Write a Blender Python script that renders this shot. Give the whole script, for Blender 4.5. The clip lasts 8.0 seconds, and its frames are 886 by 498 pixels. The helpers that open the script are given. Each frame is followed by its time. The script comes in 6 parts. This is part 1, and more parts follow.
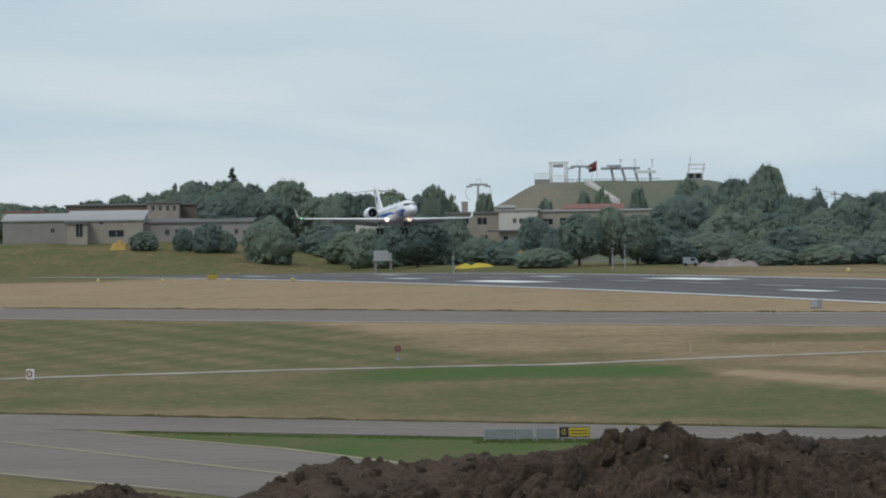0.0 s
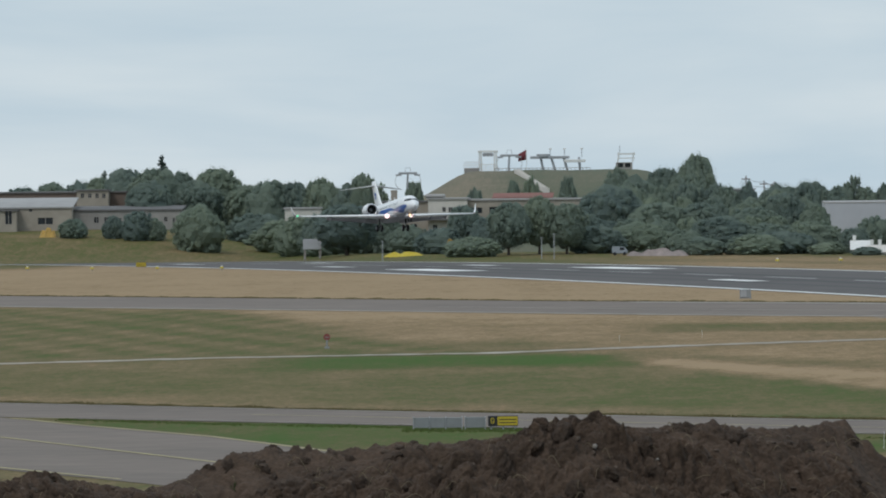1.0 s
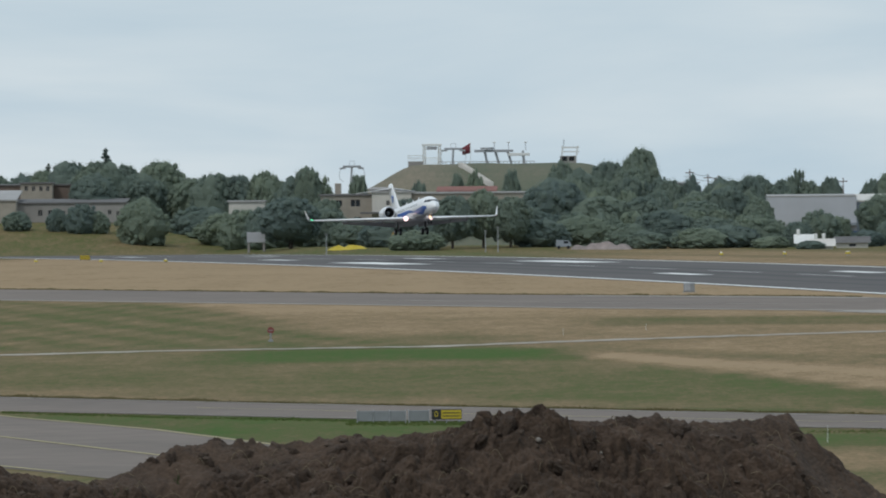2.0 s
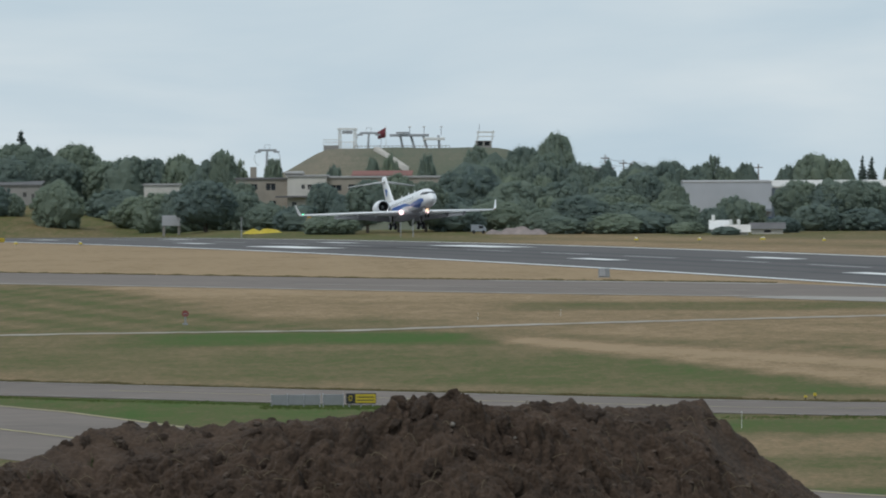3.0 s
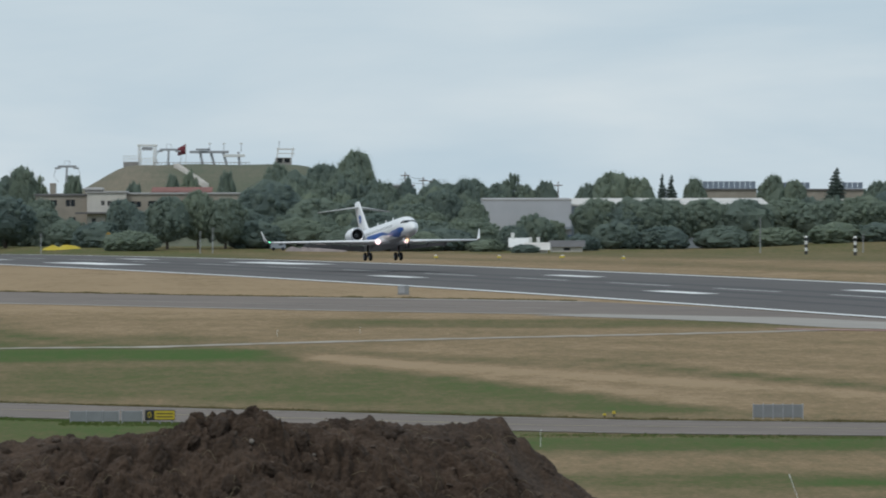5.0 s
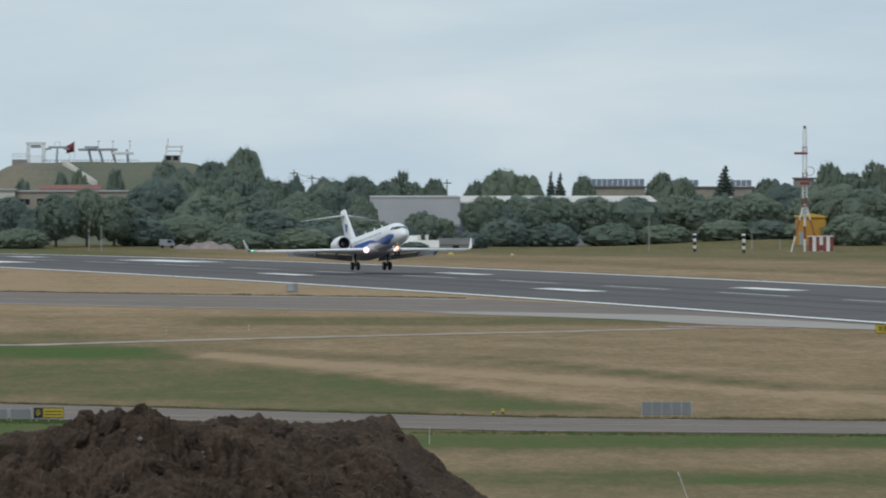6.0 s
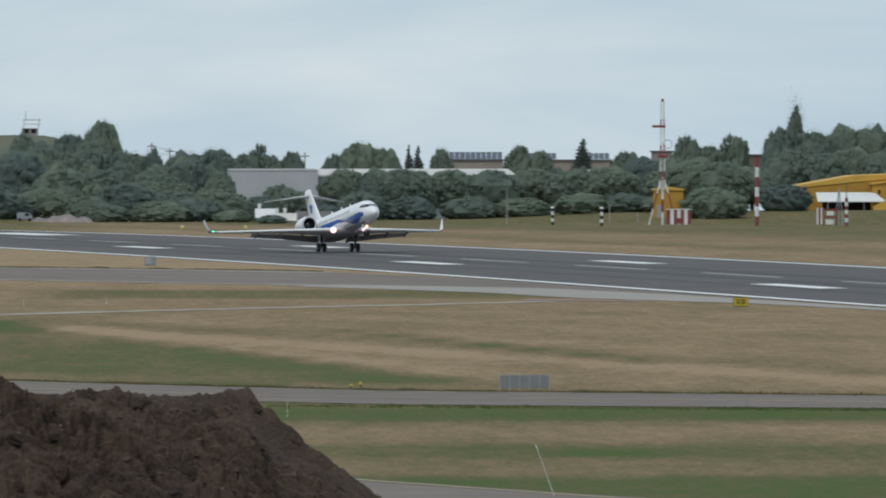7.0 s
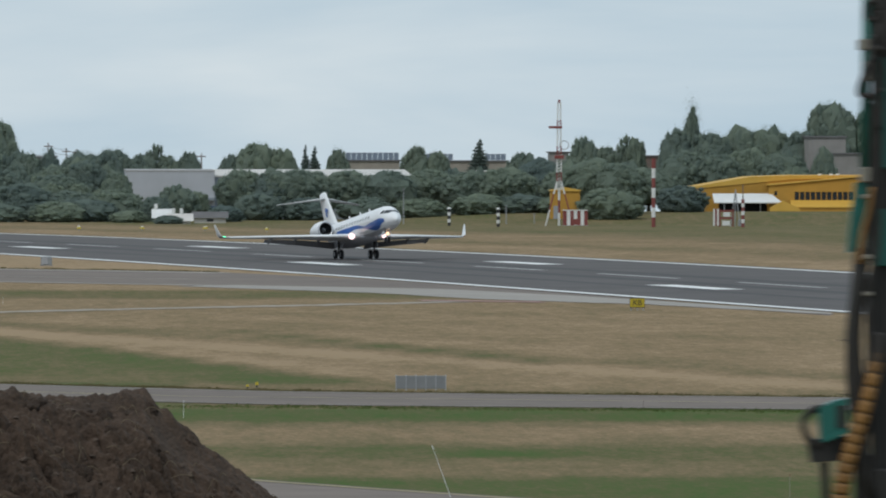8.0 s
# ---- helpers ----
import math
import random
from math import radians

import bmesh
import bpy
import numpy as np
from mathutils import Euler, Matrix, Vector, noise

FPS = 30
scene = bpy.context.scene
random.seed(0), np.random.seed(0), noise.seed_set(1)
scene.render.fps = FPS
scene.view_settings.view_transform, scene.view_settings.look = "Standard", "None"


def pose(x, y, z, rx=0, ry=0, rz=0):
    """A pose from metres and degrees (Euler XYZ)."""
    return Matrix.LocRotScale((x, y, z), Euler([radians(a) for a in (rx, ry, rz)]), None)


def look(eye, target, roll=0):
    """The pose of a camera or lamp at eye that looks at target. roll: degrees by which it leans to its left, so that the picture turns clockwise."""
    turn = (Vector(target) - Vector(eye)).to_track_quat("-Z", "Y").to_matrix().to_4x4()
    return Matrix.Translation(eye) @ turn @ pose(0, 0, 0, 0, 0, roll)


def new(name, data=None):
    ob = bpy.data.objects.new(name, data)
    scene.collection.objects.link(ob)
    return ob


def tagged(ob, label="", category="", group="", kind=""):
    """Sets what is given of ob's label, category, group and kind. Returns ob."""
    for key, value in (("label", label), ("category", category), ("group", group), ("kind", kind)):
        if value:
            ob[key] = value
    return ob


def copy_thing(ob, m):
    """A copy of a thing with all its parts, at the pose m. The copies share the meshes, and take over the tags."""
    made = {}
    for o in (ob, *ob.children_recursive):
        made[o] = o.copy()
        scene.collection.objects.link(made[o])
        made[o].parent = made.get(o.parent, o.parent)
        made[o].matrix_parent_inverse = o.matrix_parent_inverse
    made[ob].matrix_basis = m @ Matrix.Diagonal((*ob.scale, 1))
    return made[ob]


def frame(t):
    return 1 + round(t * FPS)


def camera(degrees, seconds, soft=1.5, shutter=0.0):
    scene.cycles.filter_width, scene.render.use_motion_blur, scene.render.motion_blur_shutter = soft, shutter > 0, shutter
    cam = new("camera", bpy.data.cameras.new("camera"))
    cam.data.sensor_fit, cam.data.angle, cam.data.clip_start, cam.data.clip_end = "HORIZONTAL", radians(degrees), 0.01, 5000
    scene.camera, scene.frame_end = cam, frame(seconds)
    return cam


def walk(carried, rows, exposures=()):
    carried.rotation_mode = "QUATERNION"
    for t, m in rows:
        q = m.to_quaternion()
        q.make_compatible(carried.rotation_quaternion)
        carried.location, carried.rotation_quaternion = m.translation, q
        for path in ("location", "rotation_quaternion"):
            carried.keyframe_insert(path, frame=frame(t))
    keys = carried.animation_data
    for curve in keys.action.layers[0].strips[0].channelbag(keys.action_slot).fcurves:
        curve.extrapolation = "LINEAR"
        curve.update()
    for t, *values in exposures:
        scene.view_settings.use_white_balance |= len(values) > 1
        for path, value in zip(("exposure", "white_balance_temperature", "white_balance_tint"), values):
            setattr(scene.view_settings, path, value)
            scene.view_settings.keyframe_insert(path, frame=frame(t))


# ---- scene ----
EYE = 17.3
cam = camera(5.1015, 8.0, soft=1.9, shutter=0.4)
# seconds, yaw, pitch, roll of a tripod pan that follows the landing jet
PAN = [
    (0.0, 2.0199, -0.5555, 0.798), (0.5, 1.8301, -0.6073, 0.695), (1.0, 1.6144, -0.6260, 0.603), (1.2, 1.5660, -0.6280, 0.590),
    (2.3, 1.1690, -0.7168, 0.460), (2.5, 1.0843, -0.7509, 0.392), (3.0, 0.8056, -0.7609, 0.252), (3.5, 0.5335, -0.7923, 0.149),
    (4.0, 0.2306, -0.7287, -0.080), (4.5, 0.0, -0.6902, 0.0), (4.7, -0.1400, -0.6670, 0.010), (5.8, -0.8537, -0.6638, 0.080),
    (6.0, -0.9872, -0.6788, 0.038), (6.5, -1.3519, -0.7757, 0.037), (7.0, -1.8060, -0.8345, 0.029), (7.5, -2.1343, -0.8649, 0.043),
    (8.0, -2.4011, -0.8306, -0.055),
]
walk(cam, [(t, pose(0, 0, EYE, 90 + pitch, roll, yaw)) for t, yaw, pitch, roll in PAN])

# ---- light: a bright overcast sky with a soft, veiled sun behind the camera's left shoulder ----
SUN_EL, SUN_AZ = 50, 215
world = bpy.data.worlds.new("sky")
scene.world = world
world.use_nodes = True
wn, wl = world.node_tree.nodes, world.node_tree.links
wn.clear()


def world_node(kind, **values):
    n = wn.new(kind)
    for key, value in values.items():
        n.inputs[key].default_value = value
    return n


coord = wn.new("ShaderNodeTexCoord")
split = wn.new("ShaderNodeSeparateXYZ")
wl.new(coord.outputs["Generated"], split.inputs[0])
lift = wn.new("ShaderNodeMath")
lift.operation = "MAXIMUM"
lift.inputs[1].default_value = 0.03
wl.new(split.outputs["Z"], lift.inputs[0])
join = wn.new("ShaderNodeCombineXYZ")
wl.new(split.outputs["X"], join.inputs["X"]), wl.new(split.outputs["Y"], join.inputs["Y"]), wl.new(lift.outputs[0], join.inputs["Z"])
clear_sky = wn.new("ShaderNodeTexSky")
clear_sky.sky_type, clear_sky.sun_disc = "NISHITA", False
clear_sky.sun_elevation, clear_sky.sun_rotation = radians(SUN_EL), radians(SUN_AZ)
wl.new(join.outputs[0], clear_sky.inputs["Vector"])
sky_light = world_node("ShaderNodeBackground", Strength=0.08)
wl.new(clear_sky.outputs[0], sky_light.inputs["Color"])
# the cloud layer: long flat banks seen edge-on near the horizon, everywhere alike
stretch = wn.new("ShaderNodeMapping")
stretch.inputs["Scale"].default_value = (13, 13, 75)
wl.new(coord.outputs["Generated"], stretch.inputs["Vector"])
banks = world_node("ShaderNodeTexNoise", Scale=1.0, Detail=6.0, Roughness=0.5, Distortion=0.4)
wl.new(stretch.outputs[0], banks.inputs["Vector"])
ramp = wn.new("ShaderNodeValToRGB")
ramp.color_ramp.elements[0].position, ramp.color_ramp.elements[0].color = 0.34, (0.468, 0.602, 0.710, 1)
ramp.color_ramp.elements[1].position, ramp.color_ramp.elements[1].color = 0.66, (0.655, 0.742, 0.800, 1)
wl.new(banks.outputs["Fac"], ramp.inputs["Fac"])
cloud_light = world_node("ShaderNodeBackground", Strength=1.0)
wl.new(ramp.outputs["Color"], cloud_light.inputs["Color"])
veil = wn.new("ShaderNodeMixShader")
veil.inputs["Fac"].default_value = 0.9
out = wn.new("ShaderNodeOutputWorld")
wl.new(sky_light.outputs[0], veil.inputs[1]), wl.new(cloud_light.outputs[0], veil.inputs[2]), wl.new(veil.outputs[0], out.inputs["Surface"])
sun = new("sun", bpy.data.lights.new("sun", "SUN"))
sun.data.energy, sun.data.angle, sun.data.color = 1.0, radians(14), (1.0, 0.96, 0.9)
sun.matrix_world = look((0, 0, 0), (-math.sin(radians(SUN_AZ)) * math.cos(radians(SUN_EL)), -math.cos(radians(SUN_AZ)) * math.cos(radians(SUN_EL)), -math.sin(radians(SUN_EL))))

# ---- materials ----


def material(name, color, rough=0.7, metal=0.0, scale=1.0, vary=0.15, bump=0.0, per_piece=0.0):
    """A surface with broad stains and fine grain; scale: grains in a metre."""
    m = bpy.data.materials.new(name)
    m.use_nodes = True
    n, k = m.node_tree.nodes, m.node_tree.links
    p = n["Principled BSDF"]
    p.inputs["Roughness"].default_value, p.inputs["Metallic"].default_value = rough, metal
    c = n.new("ShaderNodeTexCoord")
    broad, fine = n.new("ShaderNodeTexNoise"), n.new("ShaderNodeTexNoise")
    broad.inputs["Scale"].default_value, fine.inputs["Scale"].default_value = scale * 0.13, scale
    broad.inputs["Detail"].default_value = fine.inputs["Detail"].default_value = 5
    for t in (broad, fine):
        k.new(c.outputs["Object"], t.inputs["Vector"])
    add = n.new("ShaderNodeMath")
    add.operation = "ADD"
    k.new(broad.outputs["Fac"], add.inputs[0]), k.new(fine.outputs["Fac"], add.inputs[1])
    last = add.outputs[0]
    if per_piece:
        g = n.new("ShaderNodeNewGeometry")
        o = n.new("ShaderNodeObjectInfo")
        both = n.new("ShaderNodeMath")
        both.operation = "ADD"
        k.new(g.outputs["Random Per Island"], both.inputs[0]), k.new(o.outputs["Random"], both.inputs[1])
        mul = n.new("ShaderNodeMath")
        mul.operation = "MULTIPLY_ADD"
        mul.inputs[1].default_value = per_piece
        k.new(both.outputs[0], mul.inputs[0]), k.new(last, mul.inputs[2])
        last = mul.outputs[0]
    r = n.new("ShaderNodeValToRGB")
    lo, hi = 1 - vary, 1 + vary
    r.color_ramp.elements[0].position, r.color_ramp.elements[1].position = 0.25, 0.75
    r.color_ramp.elements[0].color = (*[v * lo for v in color], 1)
    r.color_ramp.elements[1].color = (*[min(1, v * hi) for v in color], 1)
    half = n.new("ShaderNodeMath")
    half.operation = "MULTIPLY"
    half.inputs[1].default_value = 0.5 / (1 + per_piece)
    k.new(last, half.inputs[0]), k.new(half.outputs[0], r.inputs["Fac"]), k.new(r.outputs["Color"], p.inputs["Base Color"])
    if bump:
        b = n.new("ShaderNodeBump")
        b.inputs["Strength"].default_value, b.inputs["Distance"].default_value = 0.7, bump
        k.new(fine.outputs["Fac"], b.inputs["Height"]), k.new(b.outputs["Normal"], p.inputs["Normal"])
    return m


def glowing(name, color, strength):
    m = bpy.data.materials.new(name)
    m.use_nodes = True
    p = m.node_tree.nodes["Principled BSDF"]
    p.inputs["Base Color"].default_value = p.inputs["Emission Color"].default_value = (*color, 1)
    p.inputs["Emission Strength"].default_value = strength
    return m


def turf_material(name="airfield_turf", stops=None):
    """Mown airfield grass: the attribute dry mixes green sward with bleached straw; fine mowing streaks and tufts on top."""
    m = bpy.data.materials.new(name)
    m.use_nodes = True
    n, k = m.node_tree.nodes, m.node_tree.links
    p = n["Principled BSDF"]
    p.inputs["Roughness"].default_value = 0.95
    p.inputs["Specular IOR Level"].default_value = 0.1
    a = n.new("ShaderNodeAttribute")
    a.attribute_name = "dry"
    c = n.new("ShaderNodeTexCoord")
    total = a.outputs["Fac"]
    for scale, amount, turn in (((0.02, 0.035, 1), 0.16, 0.12), ((0.20, 0.05, 1), 0.26, 0.12), ((0.9, 0.16, 1), 0.34, 0.12), ((0.10, 0.012, 1), 0.22, 0.243), ((2.6, 0.6, 1), 0.38, 0.0), ((6.0, 2.2, 1), 0.40, 0.3)):
        mp, t, s = n.new("ShaderNodeMapping"), n.new("ShaderNodeTexNoise"), n.new("ShaderNodeMath")
        mp.inputs["Scale"].default_value = scale
        mp.inputs["Rotation"].default_value = (0, 0, -turn)
        t.inputs["Scale"].default_value, t.inputs["Detail"].default_value = 1.0, 5
        k.new(c.outputs["Object"], mp.inputs["Vector"]), k.new(mp.outputs[0], t.inputs["Vector"])
        s.operation = "MULTIPLY_ADD"
        off = n.new("ShaderNodeMath")
        off.operation = "SUBTRACT"
        off.inputs[1].default_value = 0.5
        k.new(t.outputs["Fac"], off.inputs[0]), k.new(off.outputs[0], s.inputs[0])
        s.inputs[1].default_value = amount * 1.6
        k.new(total, s.inputs[2])
        total = s.outputs[0]
    r = n.new("ShaderNodeValToRGB")
    e = r.color_ramp.elements
    stops = stops or ((0.0, (0.058, 0.110, 0.020)), (0.3, (0.104, 0.108, 0.038)), (0.55, (0.172, 0.133, 0.066)), (0.8, (0.262, 0.183, 0.102)), (1.0, (0.345, 0.246, 0.146)))
    e[0].position, e[0].color = stops[0][0], (*stops[0][1], 1)
    e[1].position, e[1].color = stops[-1][0], (*stops[-1][1], 1)
    for at, col in stops[1:-1]:
        e.new(at).color = (*col, 1)
    k.new(total, r.inputs["Fac"]), k.new(r.outputs["Color"], p.inputs["Base Color"])
    return m


def leaf_material(name, dark, light):
    m = bpy.data.materials.new(name)
    m.use_nodes = True
    n, k = m.node_tree.nodes, m.node_tree.links
    p = n["Principled BSDF"]
    p.inputs["Roughness"].default_value = 0.75
    p.inputs["Specular IOR Level"].default_value = 0.2
    g, o = n.new("ShaderNodeNewGeometry"), n.new("ShaderNodeObjectInfo")
    s = n.new("ShaderNodeMath")
    s.operation = "MULTIPLY_ADD"
    s.inputs[1].default_value = 0.30
    k.new(g.outputs["Random Per Island"], s.inputs[0])
    h = n.new("ShaderNodeMath")
    h.operation = "MULTIPLY"
    h.inputs[1].default_value = 0.70
    k.new(o.outputs["Random"], h.inputs[0]), k.new(h.outputs[0], s.inputs[2])
    r = n.new("ShaderNodeValToRGB")
    r.color_ramp.elements[0].color, r.color_ramp.elements[1].color = (*dark, 1), (*light, 1)
    k.new(s.outputs[0], r.inputs["Fac"]), k.new(r.outputs["Color"], p.inputs["Base Color"])
    thin, both = n.new("ShaderNodeBsdfTranslucent"), n.new("ShaderNodeMixShader")
    both.inputs["Fac"].default_value = 0.48
    k.new(r.outputs["Color"], thin.inputs["Color"])
    k.new(p.outputs[0], both.inputs[1]), k.new(thin.outputs[0], both.inputs[2]), k.new(both.outputs[0], n["Material Output"].inputs["Surface"])
    return m


TURF = turf_material()
# hill turf stops are paler and greyer: aerial haze is put into the colour
HILL_TURF = turf_material("hazed_hill_grass", ((0.0, (0.110, 0.138, 0.096)), (0.5, (0.160, 0.158, 0.116)), (1.0, (0.235, 0.200, 0.152))))
ASPHALT = material("runway_asphalt", (0.094, 0.084, 0.080), 0.9, scale=0.5, vary=0.30)
OLD_ASPHALT = material("taxiway_asphalt", (0.178, 0.142, 0.118), 0.9, scale=0.35, vary=0.28)
CONCRETE = material("pale_concrete", (0.33, 0.30, 0.265), 0.9, scale=0.7, vary=0.2)
PINK = material("faded_red_paint", (0.42, 0.25, 0.23), 0.9, scale=1.0, vary=0.25)
WHITE_LINE = material("runway_white_paint", (0.82, 0.82, 0.80), 0.8, scale=0.9, vary=0.12)
WORN_LINE = material("worn_white_paint", (0.46, 0.46, 0.45), 0.85, scale=0.9, vary=0.3)
YELLOW_LINE = material("faded_yellow_paint", (0.42, 0.36, 0.19), 0.85, scale=1.5, vary=0.25)
SOIL = material("dug_loam", (0.064, 0.042, 0.029), 0.97, scale=30, vary=0.75, bump=0.04)
SOIL_DRY = material("drying_clods", (0.066, 0.047, 0.035), 0.97, scale=24, vary=0.7, bump=0.05, per_piece=0.5)
STONE = material("pale_fieldstone", (0.20, 0.18, 0.16), 0.85, scale=20, vary=0.25)
# tree belt leaf colours are lifted pale and bluish with distance haze mixed in
HAZED_LEAF = leaf_material("hazed_broadleaf_foliage", (0.158, 0.212, 0.204), (0.285, 0.338, 0.246))
HAZED_NEEDLE = leaf_material("hazed_spruce_needles", (0.105, 0.142, 0.132), (0.150, 0.186, 0.152))
WEED = leaf_material("green_weeds", (0.04, 0.06, 0.025), (0.07, 0.095, 0.04))
ROUGH_GRASS = leaf_material("rough_verge_grass", (0.125, 0.108, 0.050), (0.215, 0.175, 0.092))
GREEN_GRASS = leaf_material("long_green_grass", (0.080, 0.120, 0.034), (0.130, 0.165, 0.055))
BARK = material("grey_bark", (0.10, 0.08, 0.065), 0.95, scale=4, vary=0.3)
PAINT = material("white_airframe_paint", (0.84, 0.85, 0.86), 0.28, scale=0.4, vary=0.04)
BLUE = material("blue_livery_paint", (0.030, 0.125, 0.43), 0.3, scale=0.4, vary=0.1)
BELLY = material("grey_belly_paint", (0.36, 0.37, 0.40), 0.4, scale=0.6, vary=0.12)
ALLOY = material("bare_alloy", (0.62, 0.62, 0.64), 0.3, 0.9, scale=2, vary=0.08)
STEEL = material("grey_steel", (0.36, 0.37, 0.39), 0.6, 0.2, scale=3, vary=0.2)
GALVANISED = material("galvanised_sheet", (0.26, 0.272, 0.282), 0.6, 0.2, scale=2, vary=0.14)
RUBBER = material("black_rubber", (0.018, 0.018, 0.020), 0.85, scale=6, vary=0.2)
GLASS_DARK = material("dark_glazing", (0.022, 0.027, 0.035), 0.12, scale=0.5, vary=0.2)
# near-black colour for the shade inside the intakes and under the depot awning
DARK = material("interior_shade", (0.015, 0.015, 0.016), 0.9, scale=1, vary=0.2)
RED = material("signal_red_paint", (0.22, 0.055, 0.048), 0.65, scale=2, vary=0.2)
WHITE = material("weathered_white_paint", (0.72, 0.72, 0.70), 0.6, scale=1.5, vary=0.12)
YELLOW = material("sign_yellow_paint", (0.50, 0.38, 0.025), 0.6, scale=2, vary=0.12)
DIGGER = material("digger_yellow_paint", (0.40, 0.25, 0.055), 0.6, scale=2, vary=0.2)
OCHRE = material("ochre_sheet_metal", (0.64, 0.38, 0.065), 0.6, scale=0.5, vary=0.1)
OCHRE_WALL = material("ochre_render", (0.48, 0.26, 0.045), 0.85, scale=0.6, vary=0.15)
BLACK = material("black_paint", (0.02, 0.02, 0.022), 0.5, scale=2, vary=0.2)
BEIGE = material("stained_beige_render", (0.33, 0.295, 0.25), 0.9, scale=0.5, vary=0.25)
CREAM = material("pale_rendered_wall", (0.58, 0.55, 0.50), 0.9, scale=0.5, vary=0.18)
GREYWALL = material("weathered_concrete_wall", (0.28, 0.265, 0.25), 0.9, scale=0.5, vary=0.22)
BROWNWALL = material("brown_brick_wall", (0.17, 0.13, 0.11), 0.9, scale=0.6, vary=0.22)
TARROOF = material("bitumen_roofing", (0.14, 0.135, 0.135), 0.9, scale=0.4, vary=0.25)
PALEROOF = material("fibre_cement_roofing", (0.36, 0.35, 0.345), 0.85, scale=0.4, vary=0.2)
REDROOF = material("red_tile_roofing", (0.23, 0.095, 0.075), 0.85, scale=0.6, vary=0.25)
SHEET = material("pale_grey_cladding", (0.46, 0.47, 0.50), 0.6, scale=0.25, vary=0.12)
SHEETSIDE = material("grey_side_cladding", (0.27, 0.30, 0.335), 0.6, scale=0.25, vary=0.12)
WHITEROOF = material("whitish_roof_sheet", (0.62, 0.59, 0.55), 0.7, scale=0.4, vary=0.15)
BLUEPAINT = material("blue_plinth_paint", (0.05, 0.10, 0.24), 0.6, scale=0.5, vary=0.15)
SOLAR = material("solar_glass", (0.21, 0.25, 0.31), 0.35, scale=1, vary=0.15)
TEAL = material("teal_rig_paint", (0.009, 0.115, 0.092), 0.4, scale=5, vary=0.25)
GREASE = material("oily_dark_steel", (0.020, 0.018, 0.016), 0.6, 0.1, scale=8, vary=0.4)
HOSE_AMBER = material("amber_hose_sleeve", (0.22, 0.105, 0.022), 0.6, scale=10, vary=0.3)
HOSE = material("dusty_black_hose", (0.026, 0.023, 0.020), 0.7, scale=10, vary=0.3)
BRASS = material("dull_steel_fitting", (0.25, 0.23, 0.19), 0.45, 0.6, scale=8, vary=0.3)
FLAGRED = material("faded_red_flag", (0.17, 0.035, 0.045), 0.8, scale=2, vary=0.2)
# the jet's real lamps; tint and strength also imitate the lens glow round them
LAMP_ON = glowing("landing_light", (1.0, 0.70, 0.70), 1.5)
LAMP_SOFT = glowing("taxi_light", (1.0, 0.66, 0.42), 1.6)
NAV_GREEN = glowing("green_navigation_light", (0.1, 1.0, 0.45), 3)

# ---- shaping tools ----


def part(name, bm, mat, parent=None, label="", smooth=False):
    d = bpy.data.meshes.new(name)
    bmesh.ops.recalc_face_normals(bm, faces=bm.faces[:])
    bm.to_mesh(d)
    bm.free()
    if smooth:
        d.polygons.foreach_set("use_smooth", [True] * len(d.polygons))
    d.materials.append(mat)
    ob = new(name, d)
    ob.parent = parent
    if label:
        ob["label"] = label
    return ob


def thing(name, m, label, category, group="", kind=""):
    ob = new(name)
    ob.matrix_basis = m
    return tagged(ob, label, category, group, kind)


def box(bm, x0, x1, y0, y1, z0, z1, m=None, bevel=0.0):
    geom = bmesh.ops.create_cube(bm, size=1)["verts"]
    for v in geom:
        v.co = Vector((x0 + (v.co.x + 0.5) * (x1 - x0), y0 + (v.co.y + 0.5) * (y1 - y0), z0 + (v.co.z + 0.5) * (z1 - z0)))
    if bevel:
        es = list({e for v in geom for e in v.link_edges})
        geom = [v for v in bmesh.ops.bevel(bm, geom=es, offset=bevel, segments=1, affect="EDGES", profile=0.5)["verts"]]
    if m:
        for v in geom:
            v.co = m @ v.co
    return bm


def boxed(*a, **k):
    return box(bmesh.new(), *a, **k)


def rod(bm, a, b, r0, r1=None, n=8):
    a, b = Vector(a), Vector(b)
    d = b - a
    m = Matrix.Translation((a + b) / 2) @ d.to_track_quat("Z", "Y").to_matrix().to_4x4()
    bmesh.ops.create_cone(bm, cap_ends=True, segments=n, radius1=r0, radius2=r0 if r1 is None else r1, depth=d.length, matrix=m)
    return bm


def rodded(*a, **k):
    return rod(bmesh.new(), *a, **k)


def loft(bm, rings, close=True):
    made = [[bm.verts.new(p) for p in ring] for ring in rings]
    n = len(made[0])
    for a, b in zip(made, made[1:]):
        for i in range(n):
            bm.faces.new((a[i], a[(i + 1) % n], b[(i + 1) % n], b[i]))
    if close:
        bm.faces.new(made[0][::-1]), bm.faces.new(made[-1])
    return bm


def tube(bm, pts, r, n=8):
    """A hose or pipe through the points."""
    pts = [Vector(p) for p in pts]
    rings = []
    for i, p in enumerate(pts):
        d = (pts[min(i + 1, len(pts) - 1)] - pts[max(i - 1, 0)]).normalized()
        s = d.cross(Vector((0.13, 0.97, 0.21))).normalized()
        u = s.cross(d)
        rings.append([p + r * (math.cos(a) * s + math.sin(a) * u) for a in (2 * math.pi * j / n for j in range(n))])
    return loft(bm, rings)


